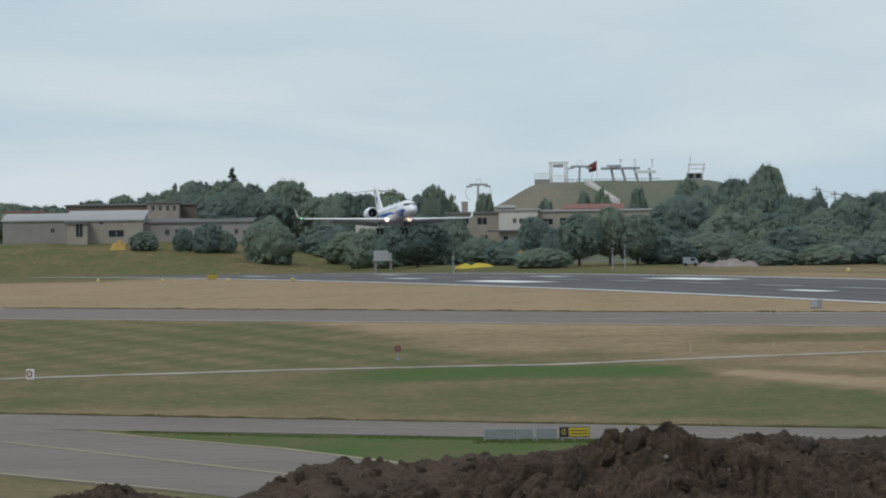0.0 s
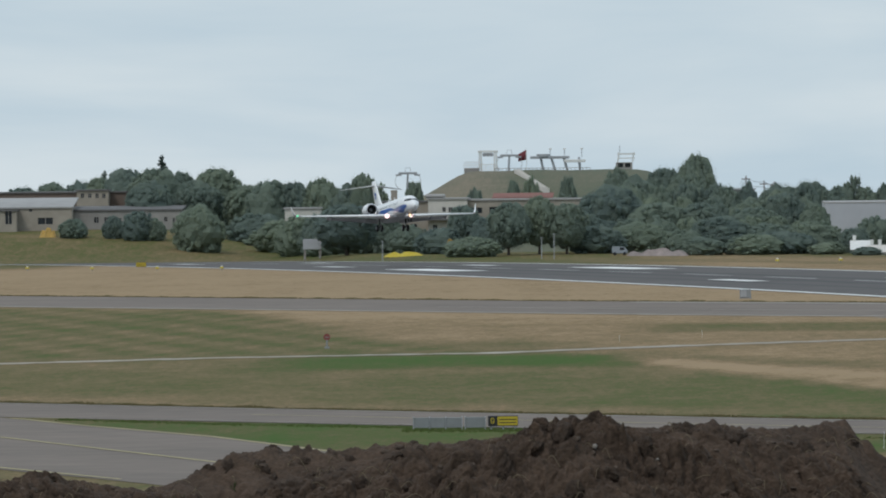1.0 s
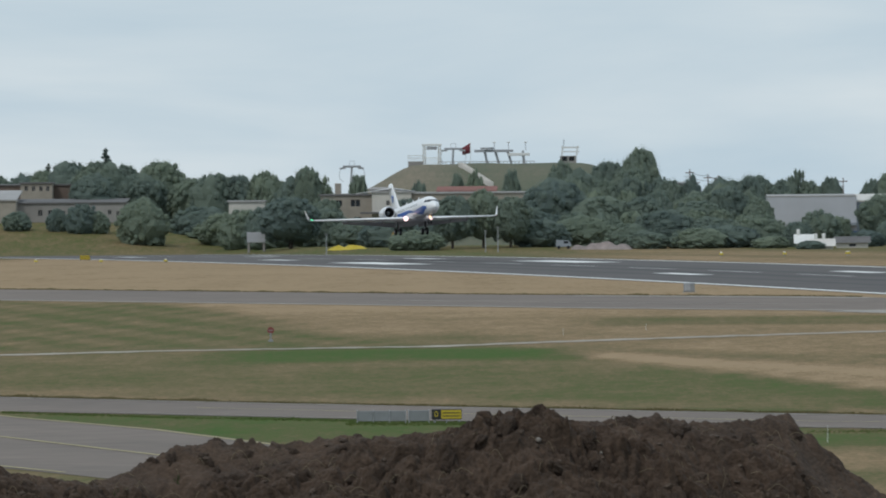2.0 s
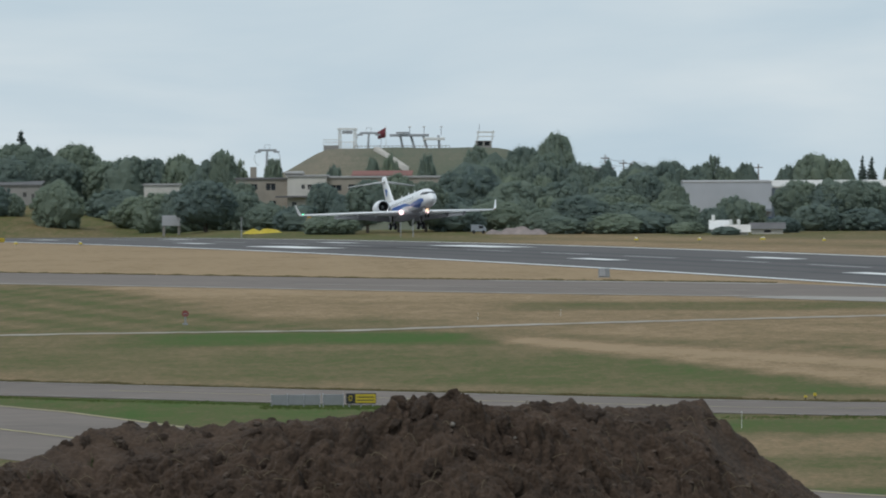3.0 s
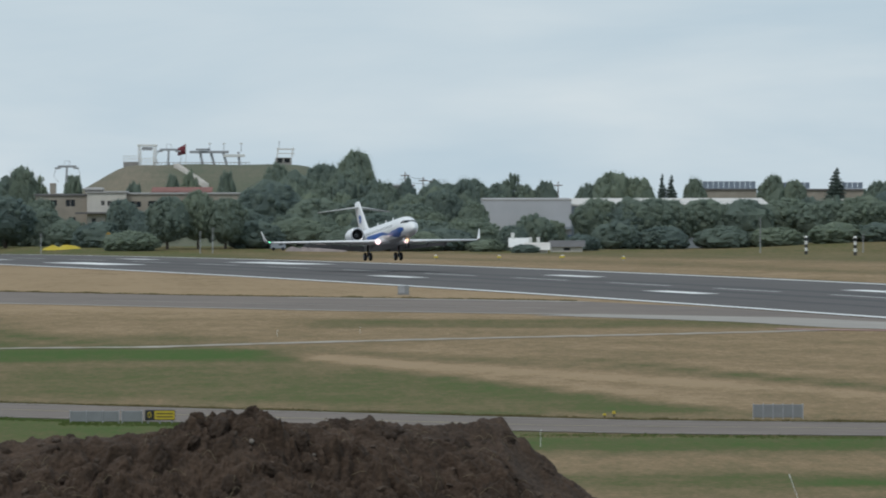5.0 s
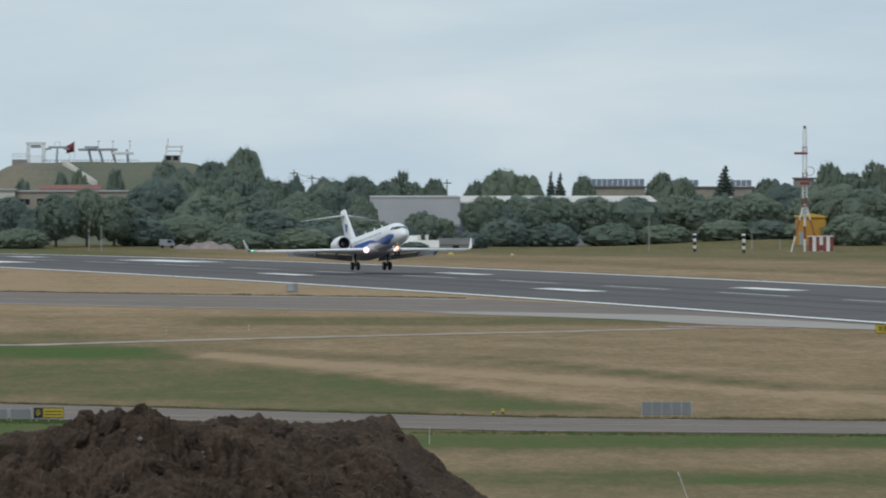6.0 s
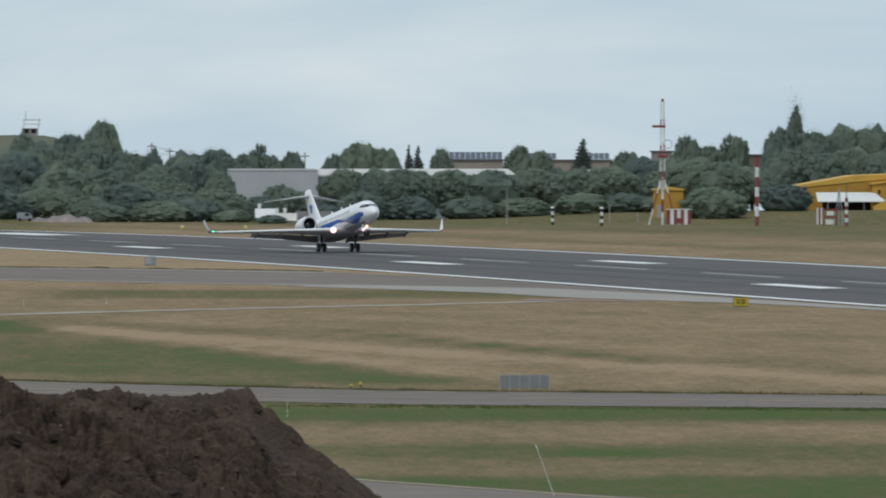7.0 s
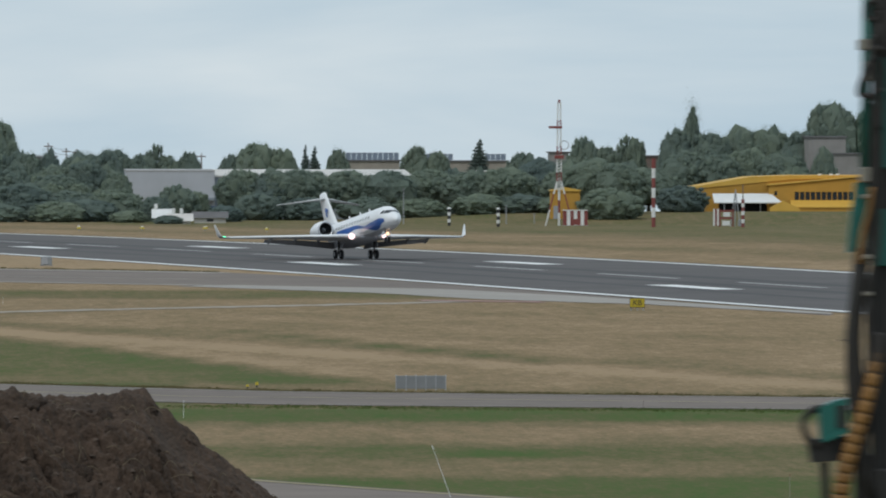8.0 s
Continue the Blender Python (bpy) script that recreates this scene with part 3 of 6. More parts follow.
def build_jet():
    jet = thing("business_jet", pose(0, 0, 0), "white twin-engine business jet with blue wave livery, landing gear down", "airplane")
    body = part("fuselage", loft(bmesh.new(), [fuselage_ring(*s) for s in BODY]), PAINT, jet, "glossy white fuselage", True)
    xs = [15.2 - 0.4 * i for i in range(52)]
    for side in (1, -1):
        def ang(a):
            return a if side > 0 else math.pi - a
        low = lambda x: ang(-0.42 + 0.14 * hump(x, 4.5, 2.5) - 0.52 * hump(x, 11.8, 2.6) + 0.16 * smooth_step(13, 15.2, x))
        high = lambda x: ang(0.03 - 0.30 * hump(x, 8.4, 2.2) - 0.16 * hump(x, 12, 2.0) - 0.25 * smooth_step(-2, -5.5, x))
        part("blue_wave", skin_patch(xs, low, high, 6), BLUE, body, "blue wave stripe", True)
        for i in range(13):
            x = 10.0 - 1.1 * i
            part("cabin_window", skin_patch([x + 0.16, x, -0.16 + x], lambda q: ang(0.16), lambda q: ang(0.42), 2, 0.016), GLASS_DARK, body)
        part("windscreen", skin_patch([15.62 - 0.1 * i for i in range(9)], lambda q: ang(level_angle(q, 3.66)), lambda q: ang(level_angle(q, 4.04)), 6, 0.02), GLASS_DARK, body, "dark cockpit windscreen", True)
        part("side_windscreen", skin_patch([14.74 - 0.1 * i for i in range(7)], lambda q: ang(level_angle(q, 3.68)), lambda q: ang(level_angle(q, 4.04 - 0.25 * smooth_step(14.5, 14.1, q))), 4, 0.02), GLASS_DARK, body, "dark cockpit side window", True)
        for i in range(7):
            part("letter_bar", skin_patch([-3.0 - 0.6 * i, -3.2 - 0.6 * i, -3.36 - 0.6 * i], lambda q: ang(-0.20), lambda q: ang(0.02), 2, 0.02), PAINT, body, "white lettering bar")
    part("belly", skin_patch([14.2 - 0.9 * i for i in range(26)], lambda x: math.pi + 0.98, lambda x: 2 * math.pi - 0.98, 8, 0.01), BELLY, body, "grey underside", True)
    part("belly_fairing", loft(bmesh.new(), [[(x, w * math.cos(a), 1.98 + h * math.sin(a)) for a in (2 * math.pi * i / 20 for i in range(20))]
         for x, w, h in ((6.4, 0.25, 0.1), (5.2, 1.1, 0.35), (3.2, 1.62, 0.5), (0, 1.72, 0.55), (-3, 1.6, 0.5), (-5.0, 1.0, 0.32), (-6.2, 0.25, 0.1))]), BELLY, jet, "grey wing root fairing", True)
    for side in (1, -1):
        rings = [airfoil(5.6, 7.4, 0.9 * side, 2.08, 0.115), airfoil(4.6, 6.3, 2.2 * side, 2.16, 0.11), airfoil(2.0, 4.1, 6.2 * side, 2.42, 0.10), airfoil(-4.3, 2.0, 13.9 * side, 2.94, 0.09), airfoil(-4.45, 1.9, 14.15 * side, 2.98, 0.085)]
        wing = part("wing", loft(bmesh.new(), rings), PAINT, jet, "swept white wing with slats out", True)
        part("slat", loft(bmesh.new(), [airfoil(4.75, 0.80, 2.9 * side, 2.08, 0.40), airfoil(2.4, 0.70, 6.2 * side, 2.34, 0.40), airfoil(-3.9, 0.50, 13.6 * side, 2.84, 0.40)]), PAINT, wing, "white leading edge slat", True)
        part("flap", loft(bmesh.new(), [[(a, y, z - 0.34 * (x0 - a)) for a, y, z in airfoil(x0, ch, yy * side, zz, 0.11)] for x0, ch, yy, zz in ((-1.4, 1.7, 1.7, 1.98), (-1.75, 1.35, 6.0, 2.30), (-3.5, 0.95, 9.6, 2.58))]), BELLY, wing, "lowered grey flap", True)
        for yy, x0 in ((4.0, -1.0), (6.6, -1.5), (9.2, -2.6)):
            part("flap_track", loft(bmesh.new(), [[(x0 - d, yy * side + w * math.cos(a), 2.14 + yy * 0.035 - d * 0.28 + w * 1.3 * math.sin(a)) for a in (2 * math.pi * i / 8 for i in range(8))] for d, w in ((-1.2, 0.02), (-0.4, 0.14), (0.6, 0.15), (1.5, 0.02))]), BELLY, wing, "grey flap track fairing", True)
        part("winglet", loft(bmesh.new(), [airfoil(-4.45, 1.9, 14.15 * side, 2.98, 0.085), airfoil(-4.9, 1.5, 14.42 * side, 3.27, 0.08), airfoil(-6.0, 0.62, 14.72 * side, 4.5, 0.07)]), PAINT, wing, "upturned white winglet", True)
        part("navigation_light", boxed(-4.58, -4.38, 14.1 * side - 0.08, 14.1 * side + 0.08, 2.92, 3.04, bevel=0.03), NAV_GREEN if side < 0 else RED, wing, "small wing tip light")
        # disc made wider than the lamp to take in its glow
        lamp = part("landing_light", rodded((4.9, 1.9 * side, 2.08), (5.12, 1.9 * side, 2.08), 0.32 if side < 0 else 0.22, 0.37 if side < 0 else 0.26, 16), LAMP_ON, wing, "lit landing light")
        # engine
        ex, ey, ez = -3.9, 2.35 * side, 3.75
        prof = ((0.0, 0.80), (-0.08, 0.90), (-0.35, 0.98), (-1.2, 1.02), (-2.6, 0.98), (-3.9, 0.78), (-4.6, 0.60))
        ring = lambda x, r: [(ex + x, ey + r * math.cos(a), ez + r * math.sin(a)) for a in (2 * math.pi * i / 28 for i in range(28))]
        nac = part("engine_nacelle", loft(bmesh.new(), [ring(*p) for p in prof], False), PAINT, jet, "white engine nacelle", True)
        part("intake_lip", loft(bmesh.new(), [ring(-0.14, 0.935), ring(-0.04, 0.90), ring(0.02, 0.84), ring(0.0, 0.76), ring(-0.15, 0.71)], False), ALLOY, nac, "bright metal intake lip", True)
        part("intake_duct", loft(bmesh.new(), [ring(-0.15, 0.71), ring(-0.9, 0.70), ring(-0.92, 0.05)], False), DARK, nac, "intake duct blackened for its inner shade", True)
        part("spinner", loft(bmesh.new(), [ring(-0.5, 0.03), ring(-0.65, 0.14), ring(-0.9, 0.24)], False), STEEL, nac, "grey fan spinner", True)
        part("exhaust", loft(bmesh.new(), [ring(-4.55, 0.60), ring(-5.0, 0.50), ring(-4.8, 0.44)], False), STEEL, nac, "steel exhaust nozzle", True)
        part("pylon", boxed(-8.0, -4.8, min(1.0 * side, 1.7 * side), max(1.0 * side, 1.7 * side), 3.68, 3.92, bevel=0.06), PAINT, nac, "white engine pylon")
        # tailplane
        part("tailplane", loft(bmesh.new(), [airfoil(-11.7, 2.5, 0.12 * side, 8.0, 0.10), airfoil(-12.3, 2.2, 1.2 * side, 7.93, 0.09), airfoil(-14.6, 1.1, 4.85 * side, 7.6, 0.08)]), PAINT, jet, "white swept tailplane", True)
        # main gear
        gy = 2.05 * side
        leg = part("main_gear_leg", rodded((0.15, gy, 0.55), (0.35, gy * 1.02, 2.3), 0.11, 0.14, 10), GREASE, jet, "dark main landing gear leg")
        part("gear_door", boxed(-0.3, 0.6, gy * 1.16 - 0.03, gy * 1.16 + 0.03, 1.2, 2.1, bevel=0.02), BELLY, leg, "grey gear door")
        part("drag_brace", rodded((0.2, gy, 0.8), (1.2, gy * 0.75, 2.0), 0.06), STEEL, leg)
        part("axle", rodded((0, gy - 0.5, 0.53), (0, gy + 0.5, 0.53), 0.08), STEEL, leg)
        for off in (-0.36, 0.36):
            wheel_ring = lambda x, r: [(r * math.cos(a), gy + off + x, 0.53 + r * math.sin(a)) for a in (2 * math.pi * i / 24 for i in range(24))]
            wh = part("wheel", loft(bmesh.new(), [wheel_ring(*p) for p in ((-0.17, 0.30), (-0.17, 0.44), (-0.10, 0.52), (0.10, 0.52), (0.17, 0.44), (0.17, 0.30))]), RUBBER, leg, "black tyre", True)
            part("hub", loft(bmesh.new(), [wheel_ring(-0.18, 0.05), wheel_ring(-0.185, 0.28), wheel_ring(0.185, 0.28), wheel_ring(0.18, 0.05)]), STEEL, wh, "grey wheel hub")
    # fin
    def fin_section(x_le, chord, z, t):
        pts = [(x_le - chord * u, t * chord * (1.6 * math.sqrt(u) - 1.1 * u - 0.5 * u * u)) for u in (i / 7 for i in range(8))]
        return [(a, b, z) for a, b in pts] + [(a, -b, z) for a, b in pts[-2:0:-1]]
    fin = part("fin", loft(bmesh.new(), [fin_section(-5.6, 7.2, 4.4, 0.05), fin_section(-7.4, 5.2, 5.0, 0.07), fin_section(-11.2, 3.3, 8.25, 0.09), fin_section(-11.5, 3.0, 8.6, 0.09), fin_section(-12.1, 1.6, 8.8, 0.06)]), PAINT, jet, "tall white swept fin", True)
    for side in (1, -1):
        star = bmesh.new()
        for dx, dz in ((0, 0), (0.28, 0.22), (-0.22, 0.34), (0.1, -0.3)):
            box(star, -10.9 + dx - 0.22, -10.9 + dx + 0.22, 0.27 * side - 0.02, 0.27 * side + 0.02, 6.3 + dz - 0.2, 6.3 + dz + 0.2)
        part("fin_emblem", star, BLUE, fin, "small blue emblem patch")
    for x in (6.0, 2.2, -2.2):
        part("antenna", boxed(x - 0.25, x + 0.2, -0.03, 0.03, 4.7, 5.06, bevel=0.01), PAINT, body, "white blade antenna")
    # nose gear
    nose = part("nose_gear_leg", rodded((12.8, 0, 0.95), (12.6, 0, 2.1), 0.08), STEEL, jet, "steel nose gear leg")
    part("nose_gear_door", boxed(12.0, 13.1, -0.36, -0.33, 1.5, 2.02, bevel=0.01), PAINT, nose)
    part("nose_gear_door", boxed(12.0, 13.1, 0.33, 0.36, 1.5, 2.02, bevel=0.01), PAINT, nose)
    # radius enlarged to cover the glow as well as the lamp
    part("taxi_light", rodded((12.95, 0, 1.6), (13.08, 0, 1.6), 0.17, 0.20, 12), LAMP_SOFT, nose, "lit taxi light")
    for off in (-0.2, 0.2):
        wr = lambda x, r: [(12.8 + r * math.cos(a), off + x, 0.92 + r * math.sin(a)) for a in (2 * math.pi * i / 20 for i in range(20))]
        part("wheel", loft(bmesh.new(), [wr(*p) for p in ((-0.1, 0.05), (-0.1, 0.26), (-0.05, 0.32), (0.05, 0.32), (0.1, 0.26), (0.1, 0.05))]), RUBBER, nose, "black tyre", True)
    return jet


JET = build_jet()
# seconds, metres from the threshold, height of the main wheels, nose-up pitch, roll
FLIGHT = [(0.0, 236.9, 6.75, 4.0, -0.5), (0.5, 269.4, 6.0, 4.2, -0.2), (1.0, 303.4, 5.3, 4.4, 0.3), (1.5, 336.0, 4.6, 4.8, 0.6), (2.0, 368.0, 3.8, 5.2, 0.9), (2.5, 399.5, 3.05, 5.6, 1.1), (3.0, 431.6, 2.5, 5.7, 1.3), (3.5, 463.0, 2.2, 5.8, 1.1), (4.0, 494.2, 2.05, 5.2, 0.9), (4.5, 523.4, 1.85, 5.0, 0.7), (5.0, 554.2, 1.4, 5.3, 0.6), (5.5, 584.6, 0.85, 5.7, 0.4), (6.0, 614.4, 0.42, 6.0, 0.3), (6.5, 644.2, 0.15, 6.6, 0.2), (7.0, 674.6, 0.04, 6.8, 0.1), (7.5, 704.8, 0.03, 6.6, 0.0), (8.0, 735.2, 0.03, 6.3, 0.0)]


def jet_pose(s, up, pitch, roll):
    x, y = runway_place(s, 0)
    return pose(x, y, ground_z(x, y) + 0.06 + up, 0, 0, -76.0) @ pose(0, 0, 0, roll, -pitch, 0)

# ---- the heap of dug earth in the foreground ----
CREST = ((-9.5, 13.0), (-6.4, 14.2), (-5.6, 14.60), (-5.2, 14.56), (-4.7, 14.47), (-4.14, 14.62), (-3.86, 14.69), (-3.23, 14.74), (-2.68, 14.83), (-2.4, 14.80), (-1.68, 14.87), (-1.45, 14.94), (-1.11, 14.99),
         (-0.86, 14.96), (-0.31, 14.93), (0.05, 14.94), (0.6, 14.90), (0.95, 14.89), (1.08, 14.75), (1.27, 14.57), (1.74, 14.28), (1.97, 14.10), (3.4, 13.1), (4.4, 12.6))


def crest_z(x):
    if x <= CREST[0][0] or x >= CREST[-1][0]:
        return 12.5
    for (a, za), (b, zb) in zip(CREST, CREST[1:]):
        if a <= x <= b:
            return za + (zb - za) * (x - a) / (b - a)


def heap_z(x, y):
    """Height of the heap without its clods: a long ridge with slumped sides."""
    d = y - 80 - 0.25 * math.sin(x * 1.3)
    side = 1.9 * abs(d) ** 1.15 * (0.62 if d < 0 else 1.0)
    p = Vector((x, y, 0))
    lumps = 0.16 * noise.noise(p * 1.3) + 0.11 * noise.noise(p * 3.1 + Vector((5, 0, 0)))
    return crest_z(x) - side * 0.62 + lumps * min(1, 0.35 + abs(d))


def rounded(p, k, shift):
    """Rounded lumps k to the metre: 1 at a lump's top, 0 in the cracks."""
    q = p * k + Vector((shift, shift * 2, 0))
    q += 0.55 * noise.noise_vector(q * 0.9)
    d = noise.voronoi(q)[0]
    return min(1.0, 2.0 * (d[1] - d[0])) ** 0.6 * (1 - min(1.0, d[0] * d[0]))


def relief(x, y):
    p = Vector((x + 0.15 * noise.noise(Vector((x * 2, y * 2, 5))), y * 1.6 + 0.5 * x, 0))
    gate = min(1.0, max(0.0, 0.55 + 1.1 * noise.noise(p * 1.1 + Vector((7, 0, 0)))))
    fine = min(1.0, max(0.15, 0.5 + 1.2 * noise.noise(p * 1.7 + Vector((1, 4, 0)))))
    h = 0.16 * gate * rounded(p, 2.6, 0) + 0.12 * rounded(p, 5.0, 3.1) * (0.25 + 0.75 * fine) + 0.075 * rounded(p, 10.5, 5.7) * fine
    h += 0.07 * abs(noise.noise(p * 3.7 + Vector((2, 9, 0)))) + 0.060 * abs(noise.noise(p * 9)) + 0.034 * abs(noise.noise(p * 21)) + 0.022 * abs(noise.noise(p * 44)) + 0.010 * noise.noise(p * 75)
    return h


def heap_surface(x, y):
    return heap_z(x, y) + (0.24 + 0.76 * min(1.0, abs(y - 80) * 1.6)) * relief(x, y)


def clod(bm, c, r, rnd):
    q = Matrix.Rotation(rnd.uniform(0, 6.28), 4, Vector((rnd.uniform(-1, 1), rnd.uniform(-1, 1), rnd.uniform(-1, 1))).normalized())
    sq = Matrix.Diagonal((rnd.uniform(0.7, 1.35), rnd.uniform(0.7, 1.2), rnd.uniform(0.55, 0.95), 1))
    made = bmesh.ops.create_icosphere(bm, subdivisions=4 if r > 0.5 else 2 if r > 0.035 else 1, radius=r)["verts"]
    off = Vector((rnd.uniform(0, 99), 0, 0))
    for v in made:
        n = v.co / r
        v.co = c + sq @ q @ (v.co * (1 + 0.42 * noise.noise(n * 1.3 + off) + 0.30 * noise.noise(n * 3.1 + off) + 0.16 * noise.noise(n * 7.5 + off)))


def build_heap():
    heap = thing("earth_heap", pose(0, 80, 12.4), "heap of freshly dug dark brown earth with clods and roots", "earth heap")
    rows = spread(74.5, 77.8, 0.15) + spread(77.8, 80.5, 0.0125) + spread(80.5, 84.0, 0.15)
    cols = spread(-9.5, -6.8, 0.15) + spread(-6.8, 2.4, 0.0115) + spread(2.4, 4.5, 0.1)
    sx, sy = len(cols) - 1, len(rows) - 1
    verts = []
    for y in rows:
        lean = 0.65 * smooth_step(80.1, 79.5, y) * smooth_step(77.0, 77.8, y)
        for x in cols:
            h = relief(x, y) if 77.0 < y < 81 else 0.1
            z = heap_z(x, y) + (0.24 + 0.76 * min(1.0, abs(y - 80) * 1.6)) * h + 0.015
            verts.append((x, y - 80 - lean * (h - 0.12), max(z, ground_z(x, y) - 0.1) - 12.4))
    w = sx + 1
    d = bpy.data.meshes.new("loose_soil")
    d.from_pydata(verts, [], [(j * w + i, j * w + i + 1, (j + 1) * w + i + 1, (j + 1) * w + i) for j in range(sy) for i in range(sx)])
    d.polygons.foreach_set("use_smooth", [True] * len(d.polygons))
    d.materials.append(SOIL)
    new("loose_soil", d).parent = heap
    rnd = random.Random(11)
    fine = bmesh.new()
    big = []
    for i in range(2100):
        x, y = rnd.uniform(-7.5, 2.6), 80 + rnd.uniform(-2.0, 0.35)
        r = 0.006 + 0.080 * rnd.random() ** 5
        z = heap_surface(x, y)
        if r > 0.042:
            big.append((x, y, z, r))
        else:
            clod(fine, Vector((x, y - 80, z - 12.4 + r * 0.2)), r, rnd)
    tagged(part("soil_scatter", fine, SOIL_DRY, heap, smooth=False), kind="stuff")
    shapes = []
    for k in range(7):
        bm = bmesh.new()
        clod(bm, Vector((0, 0, 0)), 1.0, rnd)
        d = bpy.data.meshes.new("clod")
        bm.to_mesh(d)
        bm.free()
        d.polygons.foreach_set("use_smooth", [True] * len(d.polygons))
        d.materials.append(SOIL)
        shapes.append(d)
    # the large clods that stand out on the ridge
    for x, y, r in ((-1.11, 79.9, 0.072), (-2.66, 79.9, 0.061), (-0.3, 79.9, 0.079), (0.06, 79.9, 0.094), (0.62, 79.95, 0.086), (1.0, 79.7, 0.072), (1.34, 79.6, 0.086), (1.86, 79.4, 0.065), (-4.2, 79.8, 0.050), (-1.6, 79.6, 0.065), (-0.7, 79.9, 0.065), (-5.45, 79.9, 0.072)):
        big.append((x, y, heap_surface(x, y), r))
    for x, y, z, r in big:
        ob = new("clod", rnd.choice(shapes))
        ob.parent = heap
        ob.matrix_basis = Matrix.Translation((x, y - 80, z - 12.4 - 0.5 * r)) @ Euler((rnd.uniform(0, 6), rnd.uniform(0, 6), rnd.uniform(0, 6))).to_matrix().to_4x4() @ Matrix.Diagonal((r, r, r, 1))
    for x, y, r in ((-1.05, 79.3, 0.030), (-2.45, 79.5, 0.024), (-1.85, 79.0, 0.036), (-3.6, 78.7, 0.018), (0.75, 79.2, 0.027), (-0.55, 79.4, 0.021), (-3.9, 79.0, 0.018), (0.2, 78.6, 0.018), (-2.9, 78.2, 0.024)):
        bm = bmesh.new()
        clod(bm, Vector((0, 0, 0)), r, rnd)
        part("stone", bm, STONE, heap, "pale stone in the soil", True).matrix_basis = pose(x, y - 80, heap_surface(x, y) - 12.4 + r * 0.4)
    roots = bmesh.new()
    for i in range(420):
        x, y = rnd.uniform(-6.4, 2.2), 80 + rnd.uniform(-1.8, 0.1)
        p = Vector((x, y - 80, heap_surface(x, y) - 12.4))
        a, l = rnd.uniform(0, 6.28), rnd.uniform(0.05, 0.2)
        tube(roots, bend([p, p + Vector((math.cos(a) * l * 0.5, -0.05, rnd.uniform(0.02, 0.07))), p + Vector((math.cos(a) * l, -0.06, rnd.uniform(-0.06, 0.03)))], 6), 0.0028, 4)
    tagged(part("root_threads", roots, material("dry_roots", (0.16, 0.125, 0.08), 0.9, scale=20), heap, "dry root threads"), kind="stuff")
    for k, (x, y) in enumerate(((-5.05, 80.0), (-4.4, 79.8), (-0.62, 80.0), (-0.4, 80.05), (-3.95, 79.95), (-0.95, 79.6), (-5.6, 80.0))):
        w = bmesh.new()
        for i in range(16):
            p = Vector((rnd.gauss(0, 0.03), rnd.gauss(0, 0.02), 0))
            t = p + Vector((rnd.gauss(0, 0.03), 0, rnd.uniform(0.02, 0.08)))
            s = Vector((0.005, 0.003, 0))
            w.faces.new([w.verts.new(q) for q in (p - s, p + s, t + s * 0.3, t - s * 0.3)])
        ob = part("weed_tuft", w, WEED)
        ob.matrix_basis = pose(x, y, heap_surface(x, y) - 0.02)
        tagged(ob, "small green weed tuft growing on the earth heap", "weed", "weeds on the heap")


build_heap()

# ---- the hill with its ski-lift gear ----


def build_hill():
    verts, w = [], 61
    for j in range(31):
        for i in range(w):
            x, y = -95 + 125 * i / 60, 2010 + 190 * j / 30
            ridge = 0.285 + 0.392 * smooth_step(-92, -70, x) + 0.323 * smooth_step(-66, -52, x) - 0.28 * smooth_step(-18, -3, x) - 0.72 * smooth_step(-6, 24, x)
            ridge = max(0.0, ridge) * smooth_step(2010, 2082, y) * smooth_step(2200, 2140, y) * smooth_step(-95, -88, x)
            z = ground_z(0, y) - 0.6 + 18.3 * ridge + 0.35 * noise.noise(Vector((x * 0.12, y * 0.05, 0)))
            verts.append((x, y, z))
    d = bpy.data.meshes.new("hill")
    d.from_pydata(verts, [], [(j * w + i, j * w + i + 1, (j + 1) * w + i + 1, (j + 1) * w + i) for j in range(30) for i in range(60)])
    d.polygons.foreach_set("use_smooth", [True] * len(d.polygons))
    dry = d.attributes.new("dry", "FLOAT", "POINT")
    dry.data.foreach_set("value", [0.32 + 0.42 * smooth_step(-38, -52, v[0]) + 0.25 * noise.noise(Vector((v[0] * 0.08, v[1] * 0.05, 8))) for v in verts])
    d.materials.append(HILL_TURF)
    return tagged(new("hill", d), "grassy hill with a flattened top beyond the wood", "hill", kind="structure")


build_hill()



